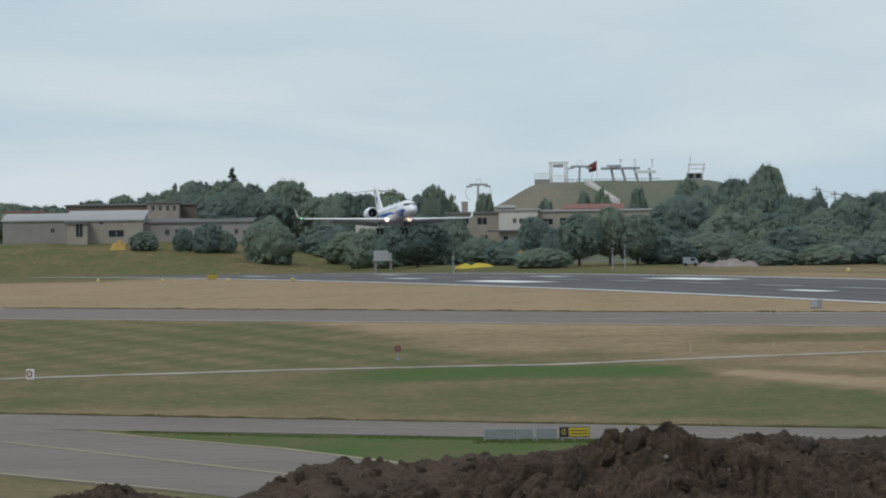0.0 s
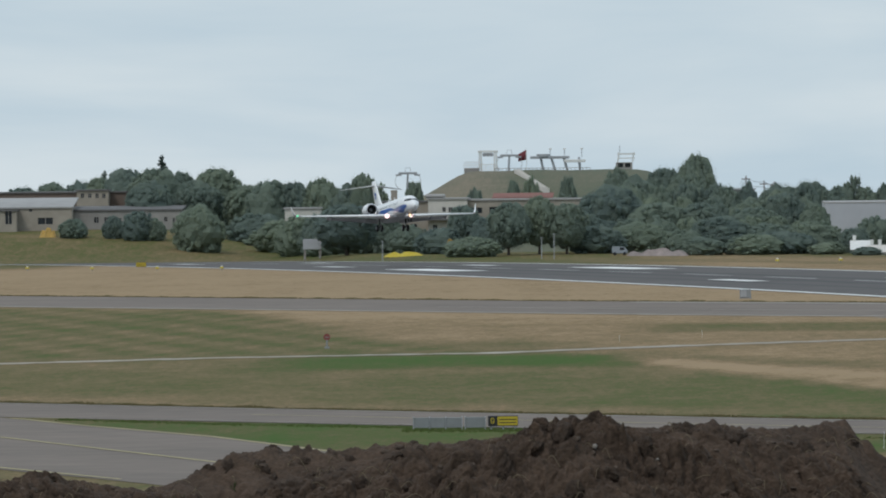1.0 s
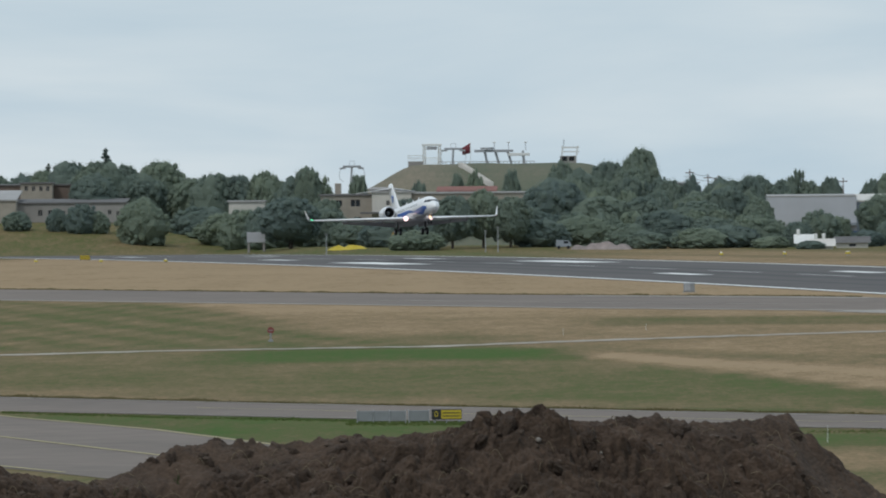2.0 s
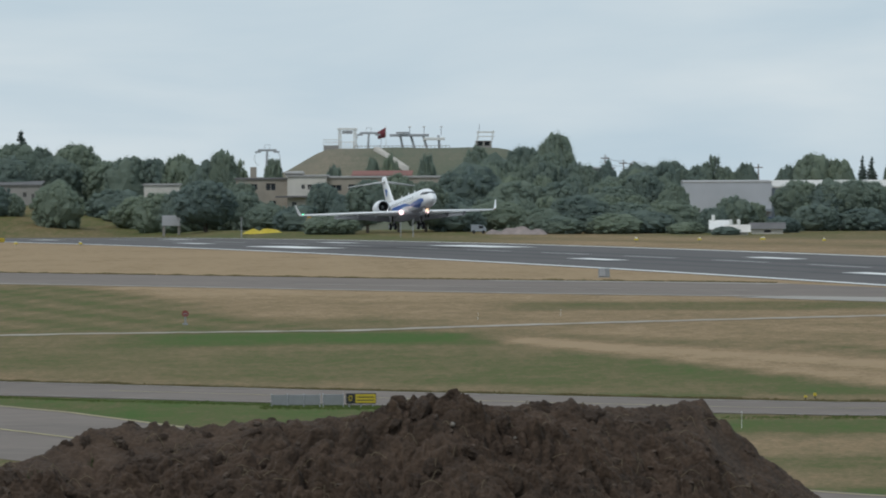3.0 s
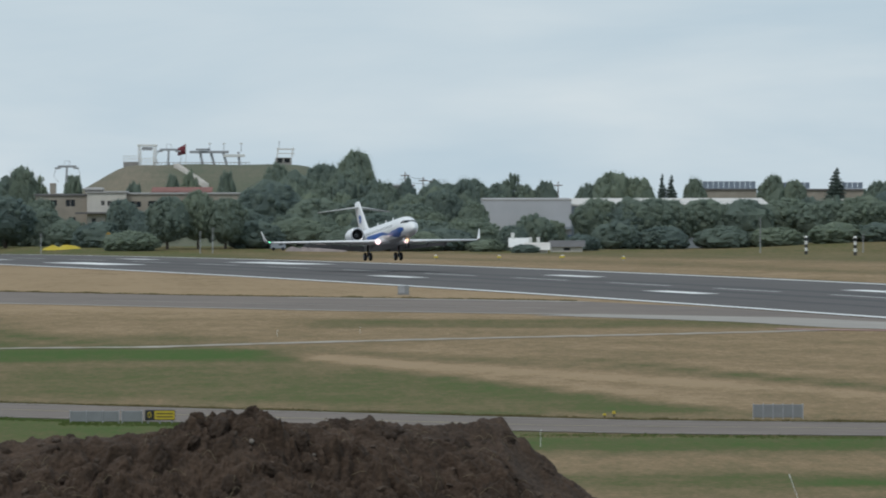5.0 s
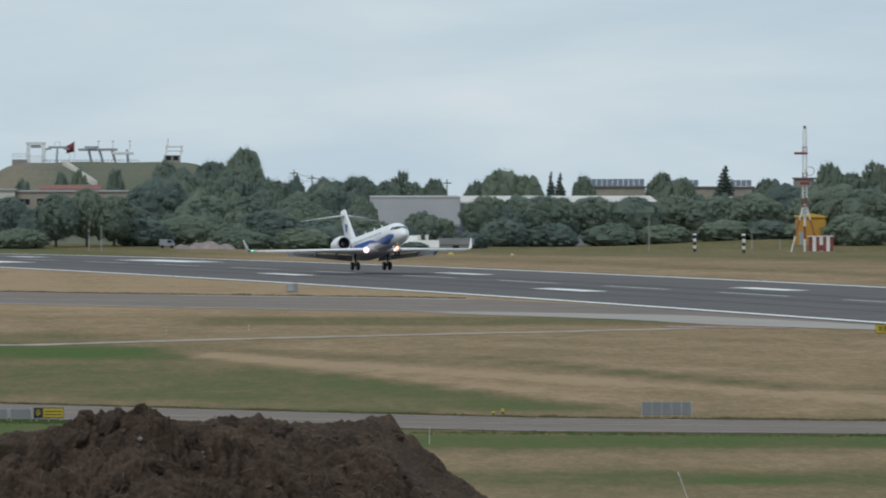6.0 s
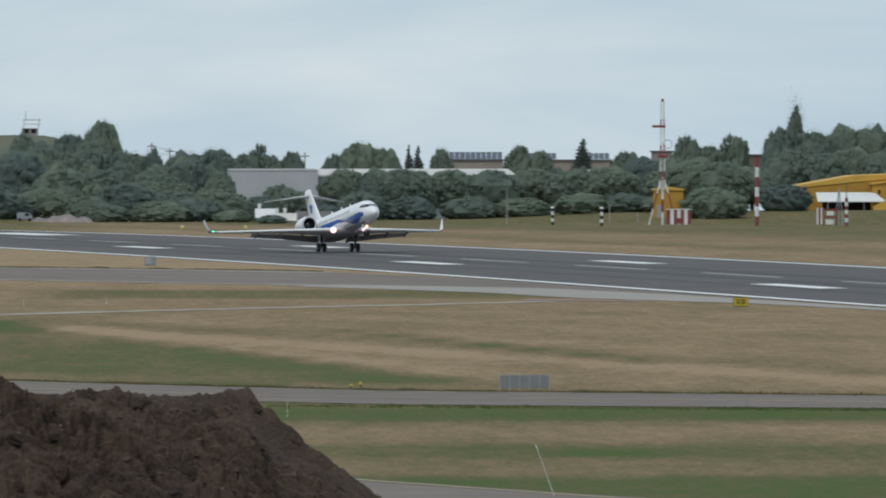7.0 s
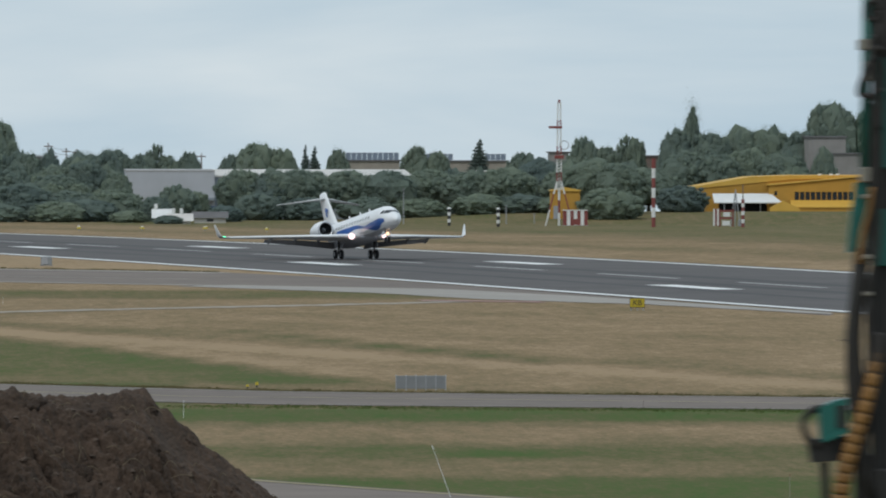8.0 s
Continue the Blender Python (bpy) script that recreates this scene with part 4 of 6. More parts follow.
def lift_portal(x0, x1, z0, z1):
    g = thing("lift_portal", pose((x0 + x1) / 2, 2085, z0), "white steel lift portal with hanging sheaves on the hilltop", "ski lift")
    h, d = z1 - z0, (x1 - x0) / 2
    for s in (-d, d):
        for o in (-0.3, 0.3):
            part("post", rodded((s + o, 0, -1.5), (s + o * 0.6, 0, h), 0.16, 0.13, 6), WHITE, g)
        lattice = bmesh.new()
        for i in range(5):
            rod(lattice, (s - 0.28, 0, h * i / 5), (s + 0.28, 0, h * (i + 1) / 5), 0.07, n=5)
        part("lattice", lattice, WHITE, g)
    part("crossbeam", boxed(-d - 0.5, d + 0.5, -0.2, 0.2, h - 0.45, h, bevel=0.04), WHITE, g)
    for k in (-0.45, 0, 0.45):
        part("sheave", rodded((k * d, -0.25, h - 0.9), (k * d, 0.25, h - 0.9), 0.42, n=12), STEEL, g)
    part("platform", boxed(-d - 3.4, -d - 0.3, -1, 1, -1.5, 0.25, bevel=0.05), GREYWALL, g, "weathered platform")
    rail = bmesh.new()
    for i in range(8):
        rod(rail, (-d - 3.4 + i * 0.44, -1, 0.2), (-d - 3.4 + i * 0.44, -1, 1.5), 0.05, n=5)
    rod(rail, (-d - 3.4, -1, 1.5), (-d - 0.3, -1, 1.5), 0.06, n=5)
    rod(rail, (-d - 3.4, -1, 0.9), (-d - 0.3, -1, 0.9), 0.05, n=5)
    part("railing", rail, WHITE, g)
    rail = bmesh.new()
    for i in range(9):
        rod(rail, (-d + i * d / 4, -1, -0.6), (-d + i * d / 4, -1, 1.0), 0.06, n=5)
    rod(rail, (-d, -1, 1.0), (d, -1, 1.0), 0.06, n=5)
    part("railing", rail, WHITE, g)


def lift_tower(x, y, z0, z1, lean=0.0, arm=1.9):
    g = thing("lift_tower", pose(x, y, z0), "grey steel ski lift tower with a crosshead", "ski lift", "lift towers")
    h = z1 - z0
    part("mast", rodded((0, 0, -2), (lean, 0, h), 0.26, 0.20, 8), STEEL, g)
    part("crosshead", boxed(lean - arm, lean + arm, -0.25, 0.25, h - 0.25, h + 0.2, bevel=0.05), STEEL, g)
    for s in (-1, 1):
        part("sheave_train", boxed(lean + s * arm - 0.6, lean + s * arm + 0.6, -0.2, 0.2, h - 0.55, h - 0.2, bevel=0.05), STEEL, g)
        part("hanger_loop", tube(bmesh.new(), [(lean + s * arm * 0.9 + 0.9 * s * math.sin(a), 0, h - 1.7 + 1.4 * math.cos(a)) for a in (math.pi * i / 8 for i in range(9))], 0.05, 5), STEEL, g)
    part("work_rail", tube(bmesh.new(), [(lean - 0.5, 0, h + 0.2), (lean - 0.5, 0, h + 1.1), (lean + 0.5, 0, h + 1.1), (lean + 0.5, 0, h + 0.2)], 0.05, 5), STEEL, g)


def winch_house(x, z0, z1):
    g = thing("lift_station", pose(x, 2085, z0), "open steel lift station frame with slanted legs on the hilltop", "ski lift")
    h = z1 - z0
    for a, b in ((-2.6, -3.4), (0.0, -1.2), (2.6, 1.4), (5.0, 4.6)):
        part("leg", rodded((a, 0, -1.5), (b, 0, h), 0.28, 0.24, 6), STEEL, g)
    part("deck_beam", boxed(-5.6, 2.6, -0.9, 0.9, h - 0.3, h + 0.25, bevel=0.05), STEEL, g)
    part("deck_beam", boxed(1.5, 6.0, -0.8, 0.8, h - 1.1, h - 0.5, bevel=0.05), WHITE, g)
    part("bull_wheel", rodded((-2.8, 0, h + 0.3), (-2.8, 0, h + 0.7), 1.5, n=18), STEEL, g)
    for k in (-1.4, 1.6, 5.2):
        part("light_pole", rodded((k, 0, h), (k, 0, h + 1.7), 0.07, n=5), STEEL, g)
        part("lamp_head", boxed(k - 0.3, k + 0.3, -0.15, 0.15, h + 1.6, h + 1.9, bevel=0.03), WHITE, g)
    rail = bmesh.new()
    for i in range(26):
        rod(rail, (-13 + i * 0.8, -2, -1.2), (-13 + i * 0.8, -2, 0.5), 0.05, n=4)
    rod(rail, (-13, -2, 0.5), (7, -2, 0.5), 0.06, n=5)
    part("railing", rail, GREYWALL, g)


def lookout(x, z0, z1):
    g = thing("lookout_hut", pose(x, 2085, z0), "small grey lookout cabin below a tall white steel frame", "lookout")
    h = z1 - z0
    part("cabin", pierced(bmesh.new(), -1.7, 1.7, -1.2, h * 0.44, -1.5, 1.5, [(-1.3, -0.2, h * 0.16, h * 0.4), (0.2, 1.3, h * 0.16, h * 0.4)]), GREYWALL, g)
    part("window", boxed(-1.4, 1.4, -0.2, 0.2, h * 0.16, h * 0.4), GLASS_DARK, g)
    for a in (-1.1, 2.0):
        part("frame_post", rodded((a - 0.25, 0, h * 0.45), (a, 0, h), 0.16, n=6), WHITE, g)
    part("frame_beam", boxed(-1.4, 2.3, -0.15, 0.15, h * 0.86, h * 0.95), WHITE, g)
    part("frame_beam", boxed(-1.4, 2.3, -0.15, 0.15, h * 0.64, h * 0.70), WHITE, g)
    part("antenna", rodded((-0.9, 0, h), (-0.9, 0, h + 1.4), 0.07, n=5), STEEL, g)


lift_portal(-50.98, -47.79, 11.18, 15.09)
lift_tower(-45.18, 2085, 10.93, 14.01, 0.3)
lift_tower(-65.08, 2040, 7.29, 10.65, 0.3)
winch_house(-34.91, 10.78, 13.51)
lookout(-20.82, 10.63, 14.42)


def build_flag():
    g = thing("flag", pose(-41.31, 2085, 10.92), "dark red flag flying from a thin pole on the hill", "flag")
    part("pole", rodded((0, 0, -1.5), (0, 0, 4.5), 0.06, n=6), WHITE, g)
    bm = bmesh.new()
    top = 4.26
    rows = [[bm.verts.new((-1.7 * u, 0.12 * math.sin(5 * u) + k, top - 0.95 * u - 2.1 * v * (1 - 0.25 * u))) for u in (i / 6 for i in range(7))] for k, v in ((0.0, 0), (0.05, 0.5), (0.0, 1))]
    for a, b in zip(rows, rows[1:]):
        for i in range(6):
            bm.faces.new((a[i], a[i + 1], b[i + 1], b[i]))
    ob = part("cloth", bm, FLAGRED, g, "dark red cloth", True)
    s = ob.modifiers.new("thickness", "SOLIDIFY")
    s.thickness = 0.02


build_flag()
STEPS = thing("hill_steps", pose(-40.05, 2075, 10.24), "pale concrete stairway down the hill slope", "steps")
for i in range(16):
    part("step", boxed(-3.6 + 0.42 * i, -2.3 + 0.42 * i, -0.8 - 1.2 * i, 0.4 - 1.2 * i, -0.15 - 0.26 * i, 0.85 - 0.26 * i), WHITEROOF, STEPS)
HUT = thing("pump_hut", pose(-35.27, 2078, 7.38), "grey concrete hut set into the hillside", "hut")
part("wall", boxed(-3.2, 3.2, -1, 3, -1, 2.72, bevel=0.05), GREYWALL, HUT)
part("roof", boxed(-3.5, 3.5, -1.3, 3.2, 2.73, 3.12), TARROOF, HUT)

# ---- buildings beyond the runway ----


def block(name, label, x0, x1, y, deep, z0, z1, wall, roof, holes=(), over=0.3, rise=0.0, category="building"):
    """A flat or single-pitched building; holes: window openings (x0, x1, z0, z1) in the front wall."""
    g = thing(name, pose(x0, y, z0), label, category)
    wide, h = x1 - x0, z1 - z0
    rel = [(a - x0, b - x0, c - z0, d - z0) for a, b, c, d in holes]
    part("front_wall", pierced(bmesh.new(), 0, wide, -1.5, h, 0, 0.4, rel), wall, g)
    part("side_wall", boxed(0, 0.4, 0.4, deep, -1.5, h), wall, g)
    part("side_wall", boxed(wide - 0.4, wide, 0.4, deep, -1.5, h), wall, g)
    part("back_wall", boxed(0.4, wide - 0.4, deep - 0.4, deep, -1.5, h), wall, g)
    part("floor", boxed(0.4, wide - 0.4, 0.4, deep - 0.4, -1.5, -1.2), GREYWALL, g)
    bm = bmesh.new()
    box(bm, -over, wide + over, -over, deep + over, h, h + 0.28)
    for v in bm.verts:
        v.co.z += rise * (v.co.y + over) / (deep + 2 * over)
    part("roof", bm, roof, g)
    for a, b, c, d in rel:
        w = part("window", boxed(a, b, 0.22, 0.26, c, d), GLASS_DARK, g)
        fr = bmesh.new()
        for k in range(3):
            u = a + (b - a) * k / 2
            box(fr, max(a, u - 0.06), min(b, u + 0.06), 0.15, 0.21, c, d)
        part("window_frame", fr, GREYWALL, w)
    return g


def chimney(g, x, y, z, h, mat):
    part("chimney", boxed(x - 0.6, x + 0.6, y, y + 1.0, z, z + h, bevel=0.04), mat, g)

G = block("workshop_hall", "long brown brick workshop hall with a flat roof", -146.07, -119.66, 1990, 20, 3.7, 7.52, BROWNWALL, TARROOF, [], 0.3, 0)
G = block("roof_house", "pale rooftop house with small square windows", -129.25, -122.91, 1984, 5, 5.99, 7.93, BEIGE, TARROOF, [(-128.45, -127.76, 6.54, 7.44), (-126.98, -126.3, 6.52, 7.42), (-125.52, -124.83, 6.5, 7.4), (-124.17, -123.48, 6.48, 7.38)], 0.3, 0)
G = block("warehouse", "weathered beige warehouse with a pale sloping roof", -142.08, -127.06, 1935, 16, 0.45, 4.86, BEIGE, PALEROOF, [(-135.43, -134.76, 4.2, 4.74), (-133.7, -130.72, 1.76, 3.04)], 0.3, 1.7)
G = block("lean_to", "stained pale lean-to with a dark opening", -141.57, -137.56, 1931, 3.5, 0.48, 4.37, BEIGE, TARROOF, [(-139.79, -138.44, 1.88, 4.5)], 0.3, 0)
G = block("warehouse", "long grey warehouse wing with dark windows under bitumen roofing", -127.68, -106.01, 1940, 14, 0.09, 4.2, GREYWALL, TARROOF, [(-123.02, -122.13, 1.9, 2.99), (-121.04, -120.14, 1.87, 2.96), (-118.4, -117.72, 1.72, 2.81), (-115.75, -115.07, 1.69, 2.78), (-109.35, -108.68, 2.04, 2.91), (-107.7, -107.14, 1.57, 2.67)], 0.3, 0.6)
G = block("shed", "low grey shed with a pale roof behind shrubs", -156.39, -143.85, 1960, 14, 0.29, 4.79, GREYWALL, PALEROOF, [(-146.89, -146.1, 2.61, 3.38)], 0.3, 1.2)
G = block("far_store", "low far building with a pinkish roof edge", -164.29, -155.85, 2060, 14, 4.57, 5.98, CREAM, REDROOF, [], 0.3, 0)
G = block("ruined_block", "two-storey stained beige block with empty dark windows", -65.66, -55.49, 1880, 12, -0.13, 5.61, BEIGE, TARROOF, [(-64.9, -64.04, 3.82, 4.88), (-62.98, -61.59, 3.71, 4.77), (-59.99, -58.17, 3.59, 4.87), (-64.69, -63.84, 0.72, 1.68), (-59.35, -58.07, 0.39, 1.56)], 0.3, 0)
chimney(G, 3.2, 3, 5.5, 2.6, BEIGE)
G = block("stair_block", "pale rendered stair block with two small windows", -55.82, -48.45, 1876, 12, 0.09, 6.15, CREAM, PALEROOF, [(-53.14, -52.5, 3.82, 4.67), (-51.97, -51.22, 3.71, 4.66), (-54.96, -54.11, 0.41, 1.37)], 0.3, 0)
part("canopy", boxed(-2.2, 6.0, -2.0, 0, 2.1, 2.45, bevel=0.04), TARROOF, G, "dark canopy over the entrance")
part("roof_cap", boxed(-0.6, 3.2, -0.3, 4, 6.3, 7.1, bevel=0.3), PALEROOF, G, "pale raised roof cap")
G = block("long_block", "long pale block with a row of wide dark windows", -48.54, -24.72, 1879, 12, -0.17, 5.86, BEIGE, PALEROOF, [(-47.78, -45.65, 3.46, 4.52), (-44.37, -41.38, 3.56, 4.62), (-40.63, -37.85, 3.55, 4.61), (-36.89, -34.12, 3.54, 4.6), (-32.84, -30.06, 3.53, 4.59)], 0.3, 0)
G = block("red_roof_hall", "hall with a faded red roof behind the long block", -43.9, -32.91, 1896, 12, 4.19, 5.99, BEIGE, REDROOF, [], 0.3, 0.8)
G = block("annex", "low pale annex wall among the shrubs", -83.28, -76.64, 1885, 8, 1.69, 4.56, CREAM, PALEROOF, [], 0.3, 0)
G = block("hangar_wing", "long grey hangar wing under a whitish roof edge", 34.73, 71.11, 1834, 40, -3.09, 3.95, SHEETSIDE, WHITEROOF, [], 0.2, 0.9)
G = block("hangar", "large pale grey sheet metal hangar", 18.39, 34.6, 1826, 40, -2.96, 4.95, SHEET, PALEROOF, [], 0.05, 0)
part("plinth", boxed(15.0, 16.3, -0.3, -0.02, 0.0, 1.6), BLUEPAINT, G, "blue painted plinth")
part("gate_canopy", boxed(11.5, 16.2, -1.2, -0.02, 2.6, 3.2, bevel=0.05), SHEETSIDE, G, "grey canopy")
SOLAR_TOP = 1.66
G = block("solar_hall", "far hall carrying rows of bluish solar panels", 67.14, 78.54, 2090, 16, 3.73, 5.4, BEIGE, TARROOF, [], 0.3, 0)
for i in range(10):
    part("solar_panel", boxed(0.1 + 1.12 * i, 1.12 + 1.12 * i, 0.5, 0.6, SOLAR_TOP + 0.3, SOLAR_TOP + 1.85), SOLAR, G)
G = block("solar_hall", "far hall carrying rows of bluish solar panels", 84.33, 101.58, 2095, 16, 3.71, 5.27, BEIGE, TARROOF, [], 0.3, 0)
for i in list(range(5)) + [11, 12, 13, 14]:
    part("solar_panel", boxed(0.1 + 1.12 * i, 1.12 + 1.12 * i, 0.5, 0.6, SOLAR_TOP + 0.3, SOLAR_TOP + 1.6), SOLAR, G)
G = block("flat_house", "pale flat-roofed house above the trees", 90.28, 95.02, 1990, 10, 2.36, 3.84, BEIGE, WHITEROOF, [], 0.3, 0)
G = block("far_flat_house", "grey flat house behind the trees", 118.25, 122.01, 2070, 10, 5.67, 7.91, GREYWALL, WHITEROOF, [], 0.3, 0)
G = block("far_flat_house", "long brown house behind the trees", 120.96, 131.72, 2060, 10, 3.97, 6.56, BROWNWALL, TARROOF, [], 0.3, 0)
G = block("far_flat_house", "grey box house behind the mast", 108.93, 112.8, 2065, 10, 5.1, 7.3, GREYWALL, TARROOF, [], 0.3, 0)
G = block("grey_shed", "pale grey shed roof among treetops", 1.63, 6.16, 1990, 10, 3.64, 6.79, GREYWALL, SHEET, [], 0.3, 0)
G = block("concrete_block", "windowless weathered concrete block among trees", 155.69, 163.09, 1975, 14, 4.56, 10.85, GREYWALL, TARROOF, [], 0.3, 0)
G = block("concrete_block", "lower weathered concrete block among trees", 159.82, 165.62, 1965, 8, 3.51, 7.54, GREYWALL, TARROOF, [], 0.3, 0)


def build_depot():
    g = thing("depot", pose(127.22, 1900, -2.75), "long ochre depot with a low sloping sheet roof and strip windows", "building")
    s = 0.108
    part("main_wall", loft(bmesh.new(), [[(x * s, y, z * s) for x, z in ((0, -14), (395, -14), (395, 57), (180, 54), (105, 51), (0, 36))] for y in (3.6, 4.4)]), OCHRE_WALL, g)
    bm = bmesh.new()
    loft(bm, [[(x * s, y, z * s) for x, z in ((-3, 39), (105, 58), (180, 61), (400, 61), (400, 57), (180, 54), (-3, 36))] for y in (3.4, 22)])
    part("roof", bm, OCHRE, g, "ochre sheet metal roof")
    for i in range(34):
        part("roof_rib", boxed((110 + 8.5 * i) * s, (110.8 + 8.5 * i) * s, 3.2, 3.38, 55.5 * s, 61.5 * s), OCHRE, g)
    holes = [((184 + 9.6 * i) * s, (192 + 9.6 * i) * s, 17.5 * s, 32 * s) for i in range(11)] + [((310 + 11 * i) * s, (318 + 11 * i) * s, 20 * s, 31 * s) for i in range(4)] + [(148 * s, 153 * s, 26 * s, 33 * s)]
    part("front_wall", pierced(bmesh.new(), 138 * s, 395 * s, -1.5, 42 * s, 0, 0.4, holes), OCHRE_WALL, g)
    part("front_gable", loft(bmesh.new(), [[(x * s, y, z * s) for x, z in ((138, 42), (290, 56), (395, 56), (395, 42))] for y in (0.0, 0.4)]), OCHRE_WALL, g)
    part("verge", loft(bmesh.new(), [[(x * s, y, z * s) for x, z in ((136, 43), (290, 57.5), (396, 57.5), (396, 59), (290, 59), (136, 45))] for y in (-0.4, 4.2)]), OCHRE, g, "ochre roof verge")
    for a, b, c, d in holes:
        w = part("window", boxed(a, b, 0.2, 0.24, c, d), GLASS_DARK, g)
        part("window_frame", boxed(b, b + 0.17, 0.05, 0.18, c, d), WHITE, w)
    part("lower_roof", loft(bmesh.new(), [[(x * s, y, z * s) for x in (176, 395)] [::1] + [(x * s, y, (z - 2) * s) for x in (395, 176)] for y, z in ((-3.0, 6), (-0.02, 17))]), OCHRE, g, "ochre lean-to roof")
    part("lower_wall", boxed(178 * s, 395 * s, -2.8, -2.5, -1.5, 5 * s), OCHRE_WALL, g)
    part("ramp_roof", loft(bmesh.new(), [[(136 * s, y, -2 * s), (190 * s, y, -2 * s), (190 * s, y, 2 * s), (160 * s, y, 17 * s), (136 * s, y, 4 * s)] for y in (-6, -3.05)]), OCHRE, g, "ochre gabled porch")
    part("awning", loft(bmesh.new(), [[(38 * s, y0, z) , (x1 * s, y0, z), (x1 * s, y0, z - 0.2), (38 * s, y0, z - 0.2)] for y0, z, x1 in ((0.5, 29 * s, 142), (-5, 14 * s, 158))]), WHITE, g, "white sheet awning")
    # solid dark slab stands in for the shade below the awning
    part("awning_wall", boxed(50 * s, 136 * s, 1.0, 1.3, -1.5, 24 * s), DARK, g, "near-black slab put in for the shade under the awning")
    for x in (56, 88, 120, 150):
        part("awning_post", rodded((x * s, -4.6, -1.5), (x * s, -4.6, 13 * s), 0.08, n=6), STEEL, g)
    for x in (230, 250, 262, 330):
        part("roof_vent", boxed(x * s, (x + 6) * s, 6, 7, 61 * s, 64 * s), WHITE, g)


build_depot()


# ---- the drill rig's mast that swings into view in the foreground ----


def build_rig():
    g = thing("drill_rig_mast", pose(3.74, 45.0, 14.46), "oily dark drill rig mast with teal hydraulic ram and bundled hoses", "drill rig")
    part("foot_plate", boxed(-0.3, 0.6, -0.35, 0.35, -0.1, 0.06, bevel=0.015), GREASE, g, "oily steel foot plate")
    spine = part("mast_beam", boxed(0.11, 0.33, 0.02, 0.22, 0.05, 3.62, bevel=0.012), GREASE, g, "oily dark mast beam")
    for i in range(16):
        part("rack_tooth", boxed(0.09, 0.11, 0.05, 0.17, 0.35 + 0.2 * i, 0.45 + 0.2 * i, bevel=0.004), GREASE, spine)
    ram = part("hydraulic_ram", rodded((0.06, -0.03, 2.54), (0.07, -0.03, 3.47), 0.021, 0.021, 16), TEAL, g, "teal hydraulic ram", True)
    part("ram_clamp", boxed(0.05, 0.1, -0.07, 0.03, 2.95, 3.04, bevel=0.006), BRASS, ram, "dull steel clamp")
    part("ram_clamp", boxed(0.04, 0.09, -0.07, 0.03, 2.49, 2.56, bevel=0.006), BRASS, ram, "dull steel clamp")
    part("ram_collar", boxed(0.03, 0.08, -0.06, 0.02, 3.09, 3.14, bevel=0.005), BRASS, ram, "dull steel collar")
    part("guide_plate", loft(bmesh.new(), [[(a, d, b) for a, b in ((0.02, 2.49), (0.08, 2.49), (0.07, 2.35), (0.03, 2.18), (-0.02, 2.17), (0.0, 2.35))] for d in (-0.02, 0.02)]), TEAL, g, "teal guide plate")
    part("guide_plate", boxed(0.09, 0.23, -0.02, 0.018, 2.11, 2.37, bevel=0.004), TEAL, g, "teal guide plate")
    part("side_panel", boxed(0.12, 0.28, -0.03, 0.016, 2.55, 3.06, bevel=0.01), TEAL, g, "teal side panel")
    chain = part("thick_hose", tube(bmesh.new(), bend([(0.05, -0.02, 2.19), (0.03, -0.03, 1.99), (0.01, -0.03, 1.78), (0.03, -0.03, 1.55), (0.05, -0.02, 1.37), (0.05, -0.02, 0.86)], 30), 0.036, 12), HOSE, g, "thick dusty black hose", True)
    for k, pts in enumerate(([(0.1, 0.0, 2.98), (0.11, 0.0, 2.65), (0.1, 0.0, 2.45), (0.1, 0.0, 2.14), (0.09, 0.0, 1.68), (0.11, 0.0, 1.02)], [(0.13, 0.0, 3.21), (0.1, 0.0, 2.86), (0.09, 0.0, 2.55), (0.07, 0.0, 2.22), (0.0, 0.0, 1.89), (-0.01, 0.0, 1.55), (0.08, 0.0, 1.07)],
                              [(0.17, 0.0, 3.27), (0.13, 0.0, 2.81), (0.12, 0.0, 2.24), (0.07, 0.0, 1.99), (0.07, 0.0, 1.63), (-0.02, 0.0, 1.12), (-0.02, 0.0, 0.86)], [(0.09, 0.0, 3.16), (0.08, 0.0, 3.06), (0.03, 0.0, 2.9), (0.09, 0.0, 2.87), (0.12, 0.0, 2.73)],
                              [(0.13, 0.0, 3.09), (0.1, 0.0, 3.1), (0.08, 0.0, 3.04), (0.1, 0.0, 2.93), (0.13, 0.0, 2.9)])):
        part("hose", tube(bmesh.new(), bend([(a, -0.05 - 0.012 * k, c) for a, b, c in pts], 30), 0.011 + 0.002 * (k % 2), 8), HOSE if k != 3 else GREASE, g, "black hydraulic hose", True)
    loop = part("hose_loop", tube(bmesh.new(), [(0.09 + 0.03 * math.cos(a), -0.06, 3.27 + 0.045 * math.sin(a)) for a in (2 * math.pi * i / 18 for i in range(19))], 0.010, 8), HOSE, g, "looped black hose", True)
    part("head_block", boxed(0.08, 0.28, -0.06, 0.018, 3.07, 3.42, bevel=0.02), GREASE, g, "oily head block")
    for y in (455, 348, 690, 520):
        part("fitting", boxed(0.02 + 0.00006 * y, 0.09, -0.085, -0.04, 1.06 + 0.002557 * (882 - y) - 0.012, 1.06 + 0.002557 * (882 - y) + 0.012, bevel=0.006), BRASS, g, "dull steel fitting")
